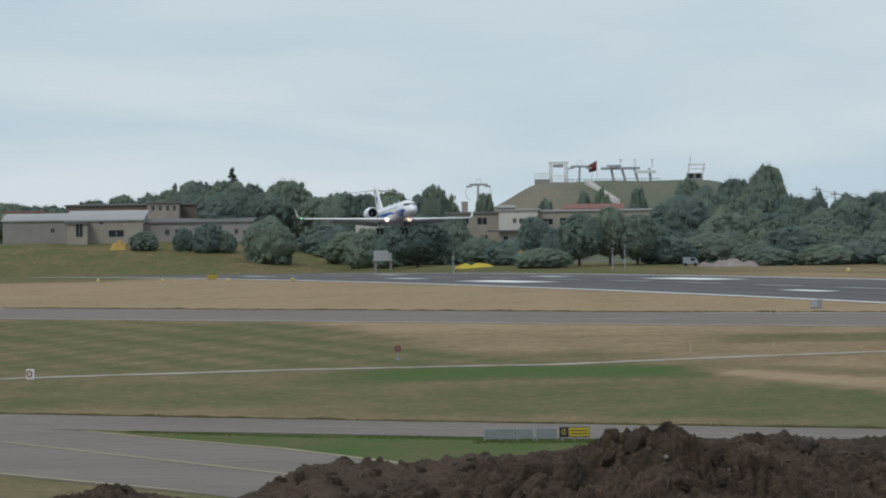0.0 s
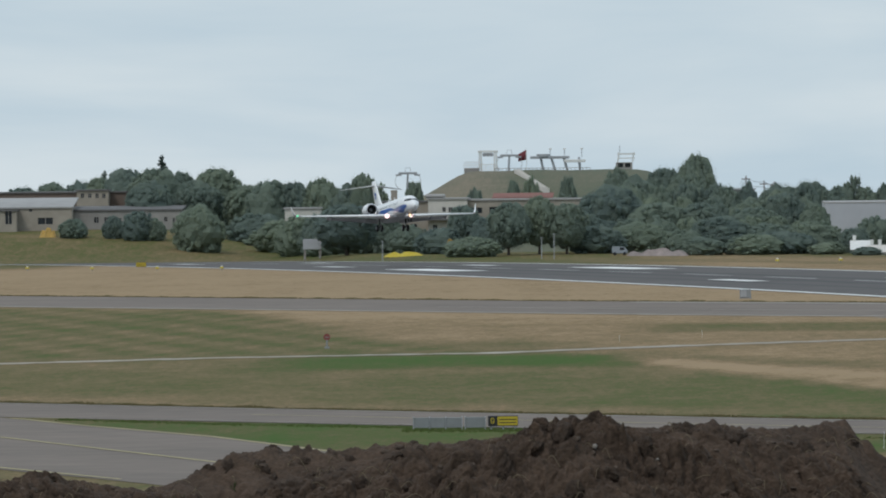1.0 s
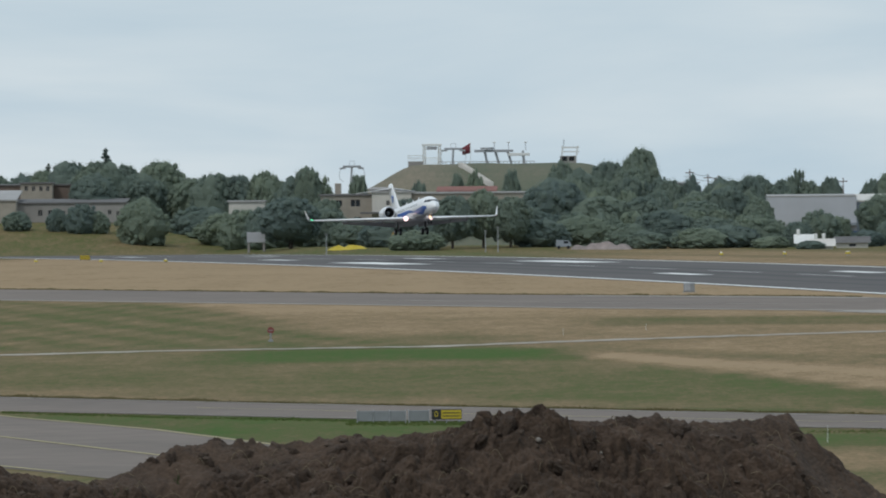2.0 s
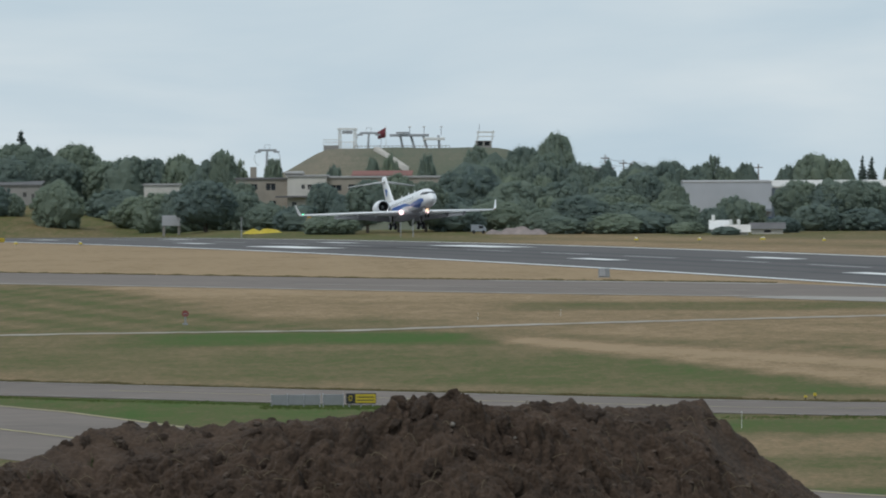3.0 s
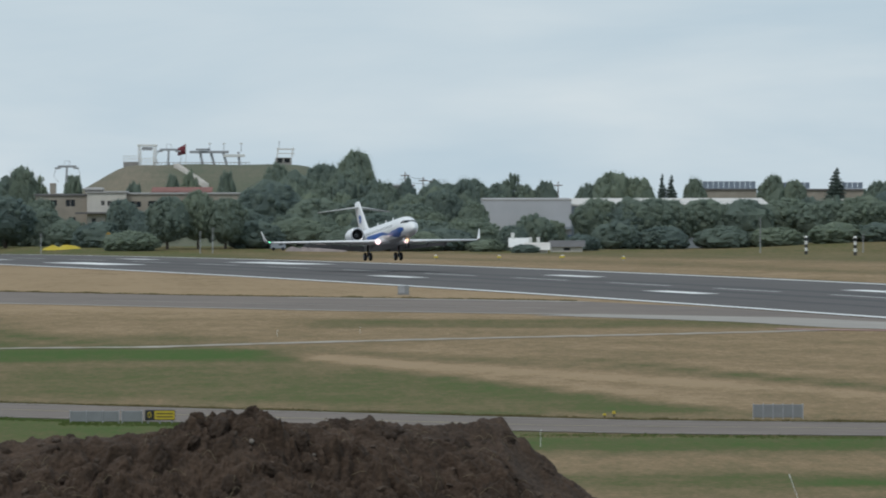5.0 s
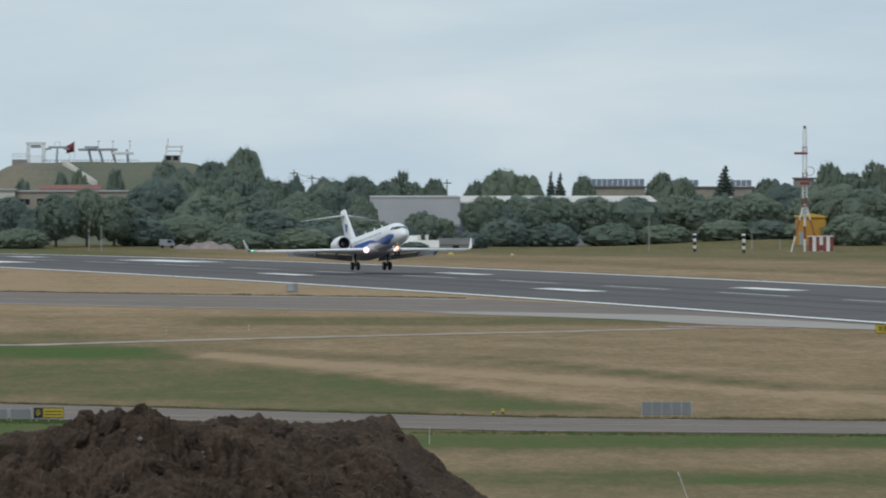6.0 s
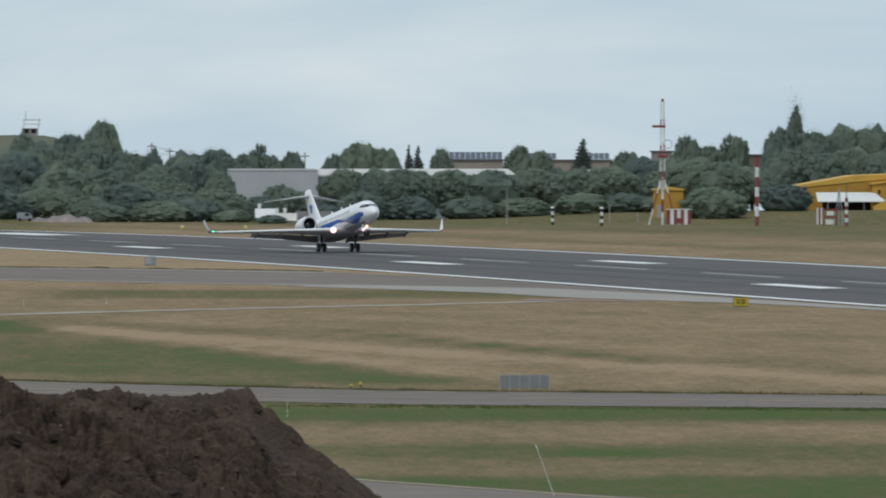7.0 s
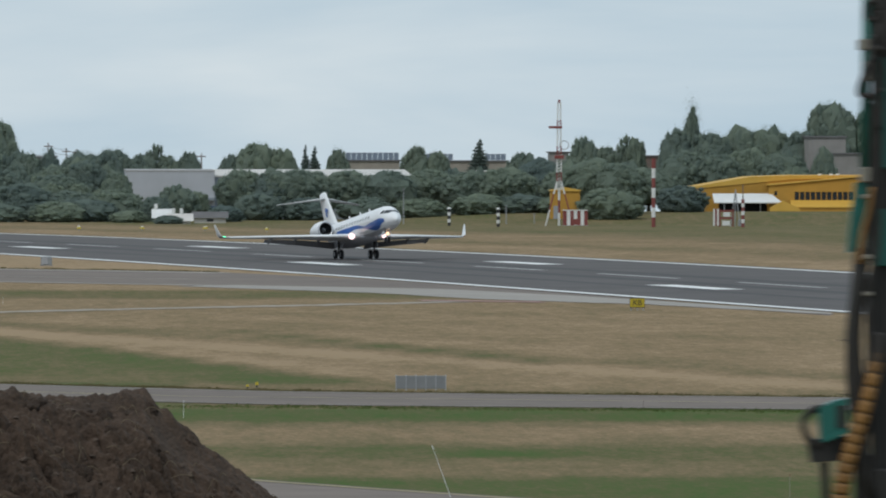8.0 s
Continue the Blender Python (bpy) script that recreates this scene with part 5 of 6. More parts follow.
    # amber spiral-guarded hose: sleeve rings along a bend
    run = bend([(0.13, -0.09, 1.81), (0.11, -0.09, 1.68), (0.05, -0.1, 1.45), (-0.01, -0.1, 1.27), (-0.05, -0.1, 1.09), (-0.06, -0.1, 0.86)], 60)
    amber = part("guarded_hose", tube(bmesh.new(), run, 0.030, 10), HOSE, g, "amber spiral-guarded hose", True)
    for i in range(0, 57, 3):
        a = 0.026 + 0.020 * i / 60
        part("guard_ring", tube(bmesh.new(), [run[i], run[i + 1], run[i + 2], run[i + 2].lerp(run[i + 3], 0.7)], a, 12), HOSE_AMBER, amber, "amber plastic guard ring", True)
    part("hose", tube(bmesh.new(), bend([(0.09, -0.08, 2.47), (0.07, -0.08, 2.35), (0.04, -0.08, 2.24), (0.03, -0.08, 2.12)], 16), 0.012, 8), HOSE_AMBER, g, "amber hose", True)
    # side box with looped hoses
    side = part("valve_box", loft(bmesh.new(), [[(a, d, b) for a, b in ((-0.15, 1.47), (-0.08, 1.5), (-0.02, 1.51), (-0.02, 1.37), (-0.14, 1.33))] for d in (-0.08, 0.05)]), TEAL, g, "teal valve box")
    part("box_ledge", loft(bmesh.new(), [[(a, d, b) for a, b in ((-0.14, 1.33), (-0.01, 1.38), (-0.01, 1.36), (-0.13, 1.31))] for d in (-0.10, -0.06)]), TEAL, side, "teal ledge")
    # no recess is cut here; a dark plate gives its shade
    part("box_door", boxed(-0.07, -0.03, -0.09, -0.081, 1.38, 1.48), GREASE, side, "dark plate standing in for a shaded recess")
    part("lower_block", loft(bmesh.new(), [[(a, d, b) for a, b in ((-0.2, 1.32), (-0.02, 1.34), (-0.02, 1.23), (-0.18, 1.22))] for d in (-0.05, 0.05)]), GREASE, g, "oily dark block")
    part("lower_strut", rodded((-0.12, 0.0, 1.22), (-0.1, 0.0, 0.86), 0.02, n=8), GREASE, g, "dark strut")
    for k, r in enumerate((0.0, 0.012)):
        part("hose_loop", tube(bmesh.new(), bend([(a, -0.04 - 0.02 * k, c + r) for a, b, c in ((-0.13, 0.0, 1.46), (-0.18, 0.0, 1.45), (-0.22, 0.0, 1.4), (-0.2, 0.0, 1.33), (-0.15, 0.0, 1.28))], 18), 0.013, 8), HOSE, g, "looped black hose", True)
    part("bracket", boxed(0.03, 0.33, -0.03, 0.015, 0.86, 1.19, bevel=0.01), GREASE, g, "oily bracket")
    for y in (602, 698):
        part("spike", rodded((-0.05, 0) + (1.06 + 0.002557 * (882 - y),), (-0.01, 0) + (1.06 + 0.002557 * (882 - y - 3),), 0.003, n=5), GREASE, g)
    return g


RIG = build_rig()
SWING = [(0.0, 4.5), (6.9, 3.9), (7.4, 2.3), (7.6, 1.5), (7.7, 1.12), (7.8, 0.73), (7.9, 0.34), (8.0, 0.0)]


# ---- airfield signs, fences and lights ----


def letter(text, size, m, mat, parent, name="lettering"):
    c = bpy.data.curves.new(name, "FONT")
    c.body, c.size, c.align_x, c.align_y, c.extrude = text, size, "CENTER", "CENTER", 0.01
    probe = new(name, c)
    d = bpy.data.meshes.new_from_object(probe.evaluated_get(bpy.context.evaluated_depsgraph_get()))
    bpy.data.objects.remove(probe)
    d.materials.clear()
    d.materials.append(mat)
    ob = new(name, d)
    ob.parent, ob.matrix_basis = parent, m
    return ob


def taxi_sign(name, label, x, y, z, wide, high, panels):
    """A boxed guidance sign on short legs; panels: (x0, x1, board, text, ink) as shares of its width."""
    g = thing(name, pose(x, y, z), label, "airfield sign")
    part("casing", boxed(-wide / 2, wide / 2, -0.12, 0.12, 0.22, 0.22 + high, bevel=0.03), BLACK, g)
    for s in (-0.4, 0, 0.4):
        part("leg", rodded((s * wide, 0, 0), (s * wide, 0, 0.25), 0.05, n=6), STEEL, g)
    for a, b, board, text, ink in panels:
        p = part("panel", boxed(-wide / 2 + a * wide + 0.03, -wide / 2 + b * wide - 0.03, -0.14, -0.122, 0.27, 0.17 + high), board, g)
        mid = -wide / 2 + (a + b) / 2 * wide
        if text:
            letter(text, high * 0.8, pose(mid, -0.155, 0.22 + high / 2, 90), ink, p)
        else:
            for k in (0.32, 0.62):
                part("letter_bar", boxed(-wide / 2 + a * wide + 0.12, -wide / 2 + b * wide - 0.12, -0.15, -0.142, 0.2 + high * k, 0.2 + high * (k + 0.09)), ink, p)
    return g


taxi_sign("location_sign", "black and yellow taxiway sign beside metal screens", -13.3, 593, 0, 1.8, 0.62, [(0, 0.30, BLACK, "0", YELLOW), (0.30, 1, YELLOW, "", BLACK)])
taxi_sign("taxiway_sign", "yellow taxiway sign with black letters by the runway", 51.5, 836.9, 0.0, 1.28, 0.81, [(0, 1, YELLOW, "KB", BLACK)])
taxi_sign("taxiway_sign", "small yellow taxiway sign on the dry verge", -91.3, 1554.8, -2.22, 1.59, 0.71, [(0, 1, YELLOW, "", BLACK)])


def screen(x, y, wide, high, count, gap_at=None, label="row of grey sheet metal screens on posts"):
    g = thing("metal_screen", pose(x, y, 0), label, "screen", "sheet screens")
    step = wide / count
    for i in range(count):
        if i == gap_at:
            continue
        p = part("panel", boxed(i * step + 0.03, (i + 1) * step - 0.03, -0.04, 0.04, 0.1, high, bevel=0.015), GALVANISED, g, "ribbed galvanised panel")
        for k in range(5):
            part("rib", boxed(i * step + step * (k + 0.5) / 5 - 0.03, i * step + step * (k + 0.5) / 5 + 0.03, -0.065, -0.041, 0.12, high - 0.02), GALVANISED, p)
    for i in range(count + 1):
        part("post", boxed(i * step - 0.03, i * step + 0.03, -0.09, 0.09, 0, high + 0.06, bevel=0.01), STEEL, g)


screen(-18.7, 594.5, 2.9, 0.72, 3)
screen(-15.6, 594.2, 1.2, 0.74, 1)
screen(22.4, 601.5, 3.0, 0.9, 5, label="row of ribbed grey metal panels in dry grass")


def equipment_box(x, y, z, wide, high):
    g = thing("equipment_box", pose(x, y, z), "grey metal equipment box on the runway verge", "box")
    part("cabinet", boxed(-wide / 2, wide / 2, -0.5, 0.5, 0.1, high, bevel=0.05), GALVANISED, g)
    part("door", boxed(-wide * 0.42, wide * 0.1, -0.54, -0.505, 0.2, high - 0.1), STEEL, g)
    part("plinth", boxed(-wide / 2 - 0.1, wide / 2 + 0.1, -0.6, 0.6, -0.1, 0.1), CONCRETE, g)


equipment_box(2.2, 1070.4, -0.08, 1.22, 1.03)


def stop_sign(x, y, z):
    g = thing("stop_sign", pose(x, y, z), "dark red octagonal stop sign on a white post", "road sign")
    part("post", rodded((0, 0, 0), (0, 0, 0.75), 0.07, n=8), GALVANISED, g)
    part("disc", rodded((0, -0.03, 0.95), (0, 0.03, 0.95), 0.30, n=8), RED, g, "dark red octagonal disc")
    part("letter_bar", boxed(-0.17, 0.17, -0.05, -0.032, 0.92, 0.98), GALVANISED, g)
    part("foot", boxed(-0.2, 0.2, -0.2, 0.2, -0.05, 0.16, bevel=0.03), GALVANISED, g)


stop_sign(-33.3, 830.8, 0.0)


def marker_cube(x, y, z):
    g = thing("marker_board", pose(x, y, z), "white marker block with a red ring on its face", "marker")
    part("block", boxed(-0.3, 0.3, -0.25, 0.25, 0, 0.8, bevel=0.03), WHITE, g)
    ring = tube(bmesh.new(), [(-0.05 + 0.16 * math.cos(a), -0.26, 0.45 + 0.24 * math.sin(a)) for a in (2 * math.pi * i / 20 for i in range(21))], 0.05, 6)
    part("ring", ring, RED, g, "red painted ring")


marker_cube(-59.9, 776.0, 0.0)


def edge_light(x, y):
    g = thing("edge_light", pose(x, y, ground_z(x, y)), "small yellow runway edge light on a short stem", "airfield light", "runway edge lights")
    part("stem", rodded((0, 0, 0), (0, 0, 0.3), 0.08, n=6), STEEL, g)
    part("head", rodded((0, 0, 0.28), (0, 0, 0.55), 0.34, 0.2, 10), YELLOW, g, "yellow lamp head")
    part("lens", rodded((0, 0, 0.55), (0, 0, 0.68), 0.15, 0.1, 8), WHITE, g)
    return g


LIGHT = edge_light(8.1, 1521.1)
for x, y in ((17.8, 1521.1), (27.3, 1521.1), (36.1, 1492.3), (8.1, 1527.4), (17.8, 1526.4), (8.2, 1540.5), (27.7, 1528.1), (-106.7, 1519.8), (-95.3, 1496.6), (-85.0, 1488.4), (-74.9, 1480.3)):
    copy_thing(LIGHT, pose(x, y, ground_z(x, y)))
for x, y, tall in ((14.1, 607.2, 0.36), (13.5, 605.9, 0.24)):
    g = thing("taxi_light", pose(x, y, 0), "small yellow taxiway light at the grass edge", "airfield light", "taxiway lights")
    part("stem", rodded((0, 0, 0), (0, 0, tall * 0.6), 0.05, n=6), BLACK, g)
    part("head", rodded((0, 0, tall * 0.5), (0, 0, tall), 0.12, 0.08, 10), YELLOW, g)


def stake(x, y, high, lean, mat, label):
    g = thing("marker_stake", pose(x, y, 0), label, "stake", "marker stakes")
    part("rod", rodded((0, 0, 0), (lean, 0, high), 0.014, 0.010, 6), mat, g)
    part("tip", rodded((lean * 0.94, 0, high * 0.94), (lean * 1.01, 0, high * 1.01), 0.022, 0.018, 6), RED if mat is not WHITE else WHITE, g)


stake(18.7, 437.4, 2.28, -0.82, WHITE, "leaning thin white stake in rough grass")
stake(33.7, 437.8, 0.99, 0.0, BEIGE, "thin wooden stake with a red tip")
stake(8.7, 549.6, 0.94, 0.02, WHITE, "thin white stake at the taxiway verge")
stake(34.8, 559.9, 0.64, 0.0, BROWNWALL, "thin dark stake at the taxiway verge")
stake(-9.0, 846.5, 0.58, 0.0, WHITE, "short white stake in dry grass")
stake(-2.0, 863.2, 0.59, 0.0, WHITE, "short white stake in dry grass")

# ---- masts and huts on the far grass ----


def banded(name, g, a, b, r, count, first=RED, second=WHITE, n=8):
    a, b = Vector(a), Vector(b)
    for i in range(count):
        part(name, rodded(a.lerp(b, i / count), a.lerp(b, (i + 1) / count), r, n=n), first if i % 2 == 0 else second, g)


def lattice_mast(x, y, z, high):
    g = thing("radio_mast", pose(x, y, z), "red and white lattice radio mast on splayed legs", "mast")
    r = 0.42
    for k in range(10):
        lattice = bmesh.new()
        z0, z1 = 6.2 + (high - 6.2) * k / 10, 6.2 + (high - 6.2) * (k + 1) / 10
        w0, w1 = r * (1 - 0.35 * k / 10), r * (1 - 0.35 * (k + 1) / 10)
        for a, b in ((1, 1), (1, -1), (-1, -1), (-1, 1)):
            rod(lattice, (a * w0, b * w0, z0), (a * w1, b * w1, z1), 0.09, n=5)
        for j in range(3):
            u, v = z0 + (z1 - z0) * j / 3, z0 + (z1 - z0) * (j + 1) / 3
            for b in (-1, 1):
                rod(lattice, (-w0, b * w0, u), (w0, b * w0, v), 0.05, n=4)
                rod(lattice, (b * w0, -w0, v), (b * w0, w0, u), 0.05, n=4)
        part("lattice_section", lattice, WHITE if k % 3 in (0, 2) else RED, g)
    for s, t in ((-2.4, -1.2), (2.4, -1.0), (0.1, 2.6)):
        banded("leg", g, (s, t, 0), (s * 0.1, t * 0.1, 8.2), 0.13, 3, WHITE, RED)
    banded("core_pole", g, (0, 0, 0), (0, 0, 6.6), 0.2, 3, WHITE, RED)
    part("side_arm", boxed(-1.8, 0.5, -0.4, 0.4, high * 0.79, high * 0.79 + 0.42, bevel=0.03), RED, g, "red side platform")
    part("collar", boxed(-0.8, 0.8, -0.8, 0.8, high * 0.545, high * 0.56 + 0.25, bevel=0.03), RED, g)
    part("ring_aerial", tube(bmesh.new(), [(0.9 + 0.75 * math.cos(a), 0, high * 0.655 + 0.75 * math.sin(a)) for a in (2 * math.pi * i / 18 for i in range(19))], 0.07, 6), STEEL, g)
    part("lamp", rodded((0, 0, high), (0, 0, high + 0.5), 0.22, n=8), RED, g)


lattice_mast(92.1, 1717, ground_z(92.1, 1717), 21.27)


def striped_cabin(x, y, z, wide, high, label):
    g = thing("equipment_cabin", pose(x, y, z), label, "cabin")
    n = 7
    for i in range(n):
        part("wall_panel", boxed(-wide / 2 + wide * i / n, -wide / 2 + wide * (i + 1) / n, -1.2, 1.2, 0.1, high), RED if i % 2 == 0 else WHITE, g)
    part("roof", boxed(-wide / 2 - 0.1, wide / 2 + 0.1, -1.3, 1.3, high, high + 0.12), WHITE, g)
    part("door", boxed(-0.4, 0.5, -1.26, -1.205, 0.2, high * 0.45), RED, g)
    part("base", boxed(-wide / 2 - 0.1, wide / 2 + 0.1, -1.3, 1.3, -0.2, 0.1), CONCRETE, g)


striped_cabin(94.6, 1712, ground_z(94.6, 1712), 4.18, 2.63, "red and white striped equipment cabin")


def yellow_hut():
    g = thing("yellow_hut", pose(95.51, 1760, ground_z(95.51, 1760)), "ochre yellow hut behind the radio mast", "hut")
    part("wall", pierced(bmesh.new(), -2.6, 2.6, -0.2, 4.9, 0, 3, []), OCHRE_WALL, g)
    part("roof", loft(bmesh.new(), [[(-2.8, y, 4.9), (2.8, y, 4.9), (2.8, y, 5.1), (0, y, 5.6), (-2.8, y, 5.1)] for y in (-0.3, 3.3)]), OCHRE, g)
    part("door", boxed(-2.1, -1.2, -0.06, -0.01, 0, 2.3), STEEL, g)


yellow_hut()


def striped_pole(x, y, z, high, r, label, arm=False):
    g = thing("striped_pole", pose(x, y, z), label, "pole", "striped poles")
    banded("band", g, (0, 0, 0), (0, 0, high), r, 7)
    if arm:
        part("crossarm", boxed(-6.0, 1.3, -0.2, 0.2, high - 0.1, high + 0.35, bevel=0.04), BROWNWALL, g)
        for s in (-0.6, 0.6):
            part("bracket", rodded((s, 0, high - 1.2), (s * 1.6, 0, high), 0.08, n=5), RED, g)
        part("junction_box", boxed(0.3, 0.9, -0.5, -0.2, 1.2, 2.0, bevel=0.03), WHITE, g)


striped_pole(103.6, 1640, ground_z(103.6, 1640), 11.37, 0.33, "tall red and white banded pole", False)
striped_pole(118.4, 1640, ground_z(118.4, 1640), 4.66, 0.26, "short red and white banded pole")
part("aerial", rodded((0, 0, 4.66), (0, 0, 7.08), 0.09, n=5), BROWNWALL, bpy.data.objects["striped_pole.001"])


def localiser_frame(x, y, z):
    g = thing("antenna_stand", pose(x, y, z), "red and white antenna stand with a tripod and box", "antenna")
    for i, c in enumerate((WHITE, RED, WHITE)):
        part("board", boxed(-1.9 + 0.32 * i, -1.6 + 0.32 * i, -0.1, 0.1, 0.2, 3.0, bevel=0.02), c, g)
    part("frame", boxed(-0.9, 1.5, -0.3, 0.3, 1.3, 1.6), RED, g)
    part("frame", boxed(-0.9, 1.5, -0.3, 0.3, 2.5, 2.8), RED, g)
    for s in (-0.8, 1.4):
        part("post", rodded((s, 0, 0), (s, 0, 3.0), 0.14, n=6), RED, g)
    part("unit", boxed(-0.2, 0.9, -0.4, 0.2, 1.7, 2.4, bevel=0.04), WHITE, g)
    part("unit", boxed(-0.4, 0.9, -0.4, 0.2, 0.2, 1.0, bevel=0.04), WHITE, g)
    part("cabinet", boxed(2.3, 3.4, -0.4, 0.4, 0.1, 1.2, bevel=0.06), GALVANISED, g)
    for s in (-0.8, 0, 0.8):
        part("tripod_leg", rodded((2.2 + s, 6 if s == 0 else 5, 0), (2.2, 5.2, 6.2), 0.08, n=5), STEEL, g)


localiser_frame(116.9, 1662, ground_z(116.9, 1662))


def banded_post(x, y):
    g = thing("marker_post", pose(x, y, ground_z(x, y)), "black and white banded marker post with a lamp on top", "post", "marker posts")
    banded("band", g, (0, 0, 0), (0, 0, 2.9), 0.26, 5, BLACK, WHITE)
    part("cap", rodded((0, 0, 2.9), (0, 0, 3.2), 0.34, 0.2, 8), WHITE, g)
    return g


banded_post(72.8, 1710.6)
banded_post(78.6, 1654.6)
for x, y, high in ((66.05, 1740, 5.9), (-59.84, 1740, 3.4), (-31.88, 1735, 3.6), (-29.71, 1735, 4.2), (83.81, 1735, 3.0), (88.73, 1735, 1.6)):
    g = thing("lamp_post", pose(x, y, ground_z(x, y)), "thin grey pole at the airfield edge", "pole", "thin poles")
    part("pole", rodded((0, 0, 0), (0, 0, high), 0.10, 0.07, 6), STEEL, g)
    part("head", boxed(-0.18, 0.18, -0.12, 0.12, high, high + 0.22, bevel=0.03), GALVANISED, g)
for x, z0, z1 in ((4.46, -4, 9.58), (8.1, -4, 8.55), (10.15, -4, 8.32), (35.26, -4, 7.57)):
    g = thing("utility_pole", pose(x, 2000, z0 - 3), "thin dark utility pole above the treetops", "pole", "utility poles")
    part("pole", rodded((0, 0, 0), (0, 0, z1 - z0 + 3), 0.16, 0.12, 6), BROWNWALL, g)
    part("crossarm", boxed(-0.9, 0.9, -0.08, 0.08, z1 - z0 + 2.2, z1 - z0 + 2.4), BROWNWALL, g)
WIRE = thing("power_line", pose(0, 2000, 0), "sagging dark wires between the utility poles", "power line")
for k in range(2):
    a, b, c = Vector((4.46, 0, 9.24 - k)), Vector((8.1, 0, 8.32 - k)), Vector((10.15, 0, 8.09 - k))
    for p, q in ((a, b), (b, c)):
        part("wire", tube(bmesh.new(), [p.lerp(q, u / 8) - Vector((0, 0, 1.6 * u / 8 * (1 - u / 8))) for u in range(9)], 0.035, 4), BLACK, WIRE)

# ---- plant, piles and small houses at the wood's edge ----


def container(x, y, z):
    g = thing("site_container", pose(x, y, z), "white site container on short supports beside shrubs", "container")
    part("shell", boxed(-1.7, 1.7, -1.1, 1.1, 0.35, 2.25, bevel=0.05), SHEET, g)
    for i in range(9):
        part("rib", boxed(-1.6 + 0.38 * i, -1.5 + 0.38 * i, -1.14, -1.105, 0.45, 2.15), SHEET, g)
    for s in (-1.4, 1.4):
        part("support", boxed(s - 0.2, s + 0.2, -0.9, 0.9, -1.9, 0.35), GREYWALL, g)


container(-76.04, 1835, ground_z(-76.04, 1835) + 1.5)


def excavator(x, y, z):
    g = thing("excavator", pose(x, y, z) @ Matrix.Scale(0.8, 4), "yellow excavator with its boom folded at the wood's edge", "excavator")
    part("house", boxed(0.6, 2.8, -1.1, 1.1, 1.0, 2.0, bevel=0.12), DIGGER, g)
    part("cab", boxed(0.5, 1.5, -1.0, 0.1, 1.6, 2.7, bevel=0.08), DIGGER, g)
    part("cab_glass", boxed(0.46, 1.4, -1.04, -0.9, 1.9, 2.6), GLASS_DARK, g)
    for s in (-1.0, 1.0):
        part("track", boxed(0.2, 3.2, s - 0.3, s + 0.3, 0, 0.85, bevel=0.2), RUBBER, g)
    part("boom", tube(bmesh.new(), bend([(0.6, 0, 1.5), (-0.3, 0, 3.0), (-1.3, 0, 3.9)], 8), 0.28, 6), DIGGER, g)
    part("arm", rodded((-1.2, 0, 3.9), (-1.9, 0, 2.0), 0.24, 0.16, 6), DIGGER, g)
    part("bucket", loft(bmesh.new(), [[(-2.2, y, 1.2), (-1.5, y, 1.0), (-1.4, y, 1.9), (-1.9, y, 2.1)] for y in (-0.5, 0.5)]), DIGGER, g)


excavator(-47.73, 1762, ground_z(-47.73, 1762))


def pile(name, x, y, wide, deep, high, mat, label, seed):
    rnd = random.Random(seed)
    bm = bmesh.new()
    bmesh.ops.create_grid(bm, x_segments=36, y_segments=10, size=1)
    for v in bm.verts:
        u, w = v.co.x, v.co.y
        hgt = high * max(0, 1 - abs(u) ** 3.2) ** 0.7 * max(0, 1 - w * w) * (0.75 + 0.5 * noise.noise(Vector((u * 3 + seed, w * 2, 0))))
        v.co = Vector((u * wide / 2, w * deep / 2, hgt + 0.08 * rnd.random() - 0.2))
    ob = part(name, bm, mat, None, "", False)
    ob.matrix_basis = pose(x, y, ground_z(x, y))
    return tagged(ob, label, name.replace("_", " "))


PINKGRAVEL = material("pinkish_rubble", (0.25, 0.205, 0.19), 0.95, scale=1.2, vary=0.4)
pile("spoil_heap", -11.87, 1760, 11.2, 8, 1.5, PINKGRAVEL, "low pile of pinkish grey rubble", 3)
pile("sheeted_heap", -57.25, 1778, 7.4, 4, 0.95, YELLOW, "long low pile under bright yellow sheeting", 5)
pile("spoil_heap", -43.67, 1760, 4.0, 3, 0.8, WHITEROOF, "pale heap of building rubble", 8)
pile("yellow_stack", -130.38, 1915, 3.26, 3, 1.9, DIGGER, "stack of yellow plant parts", 9)


def van(x, y, z):
    g = thing("van", pose(x, y, z), "small grey van parked by the rubble", "van")
    part("body", loft(bmesh.new(), [[(-1.4, y, 0.4), (1.3, y, 0.4), (1.3, y, 0.9), (0.7, y, 1.5), (-1.4, y, 1.6)] for y in (-0.8, 0.8)]), SHEETSIDE, g)
    part("window", boxed(0.0, 0.75, -0.83, -0.8, 0.95, 1.4), GLASS_DARK, g)
    for s in (-0.9, 0.8):
        part("wheel", rodded((s, -0.85, 0.3), (s, 0.85, 0.3), 0.3, n=12), RUBBER, g)


van(-18.49, 1762, ground_z(-18.49, 1762))


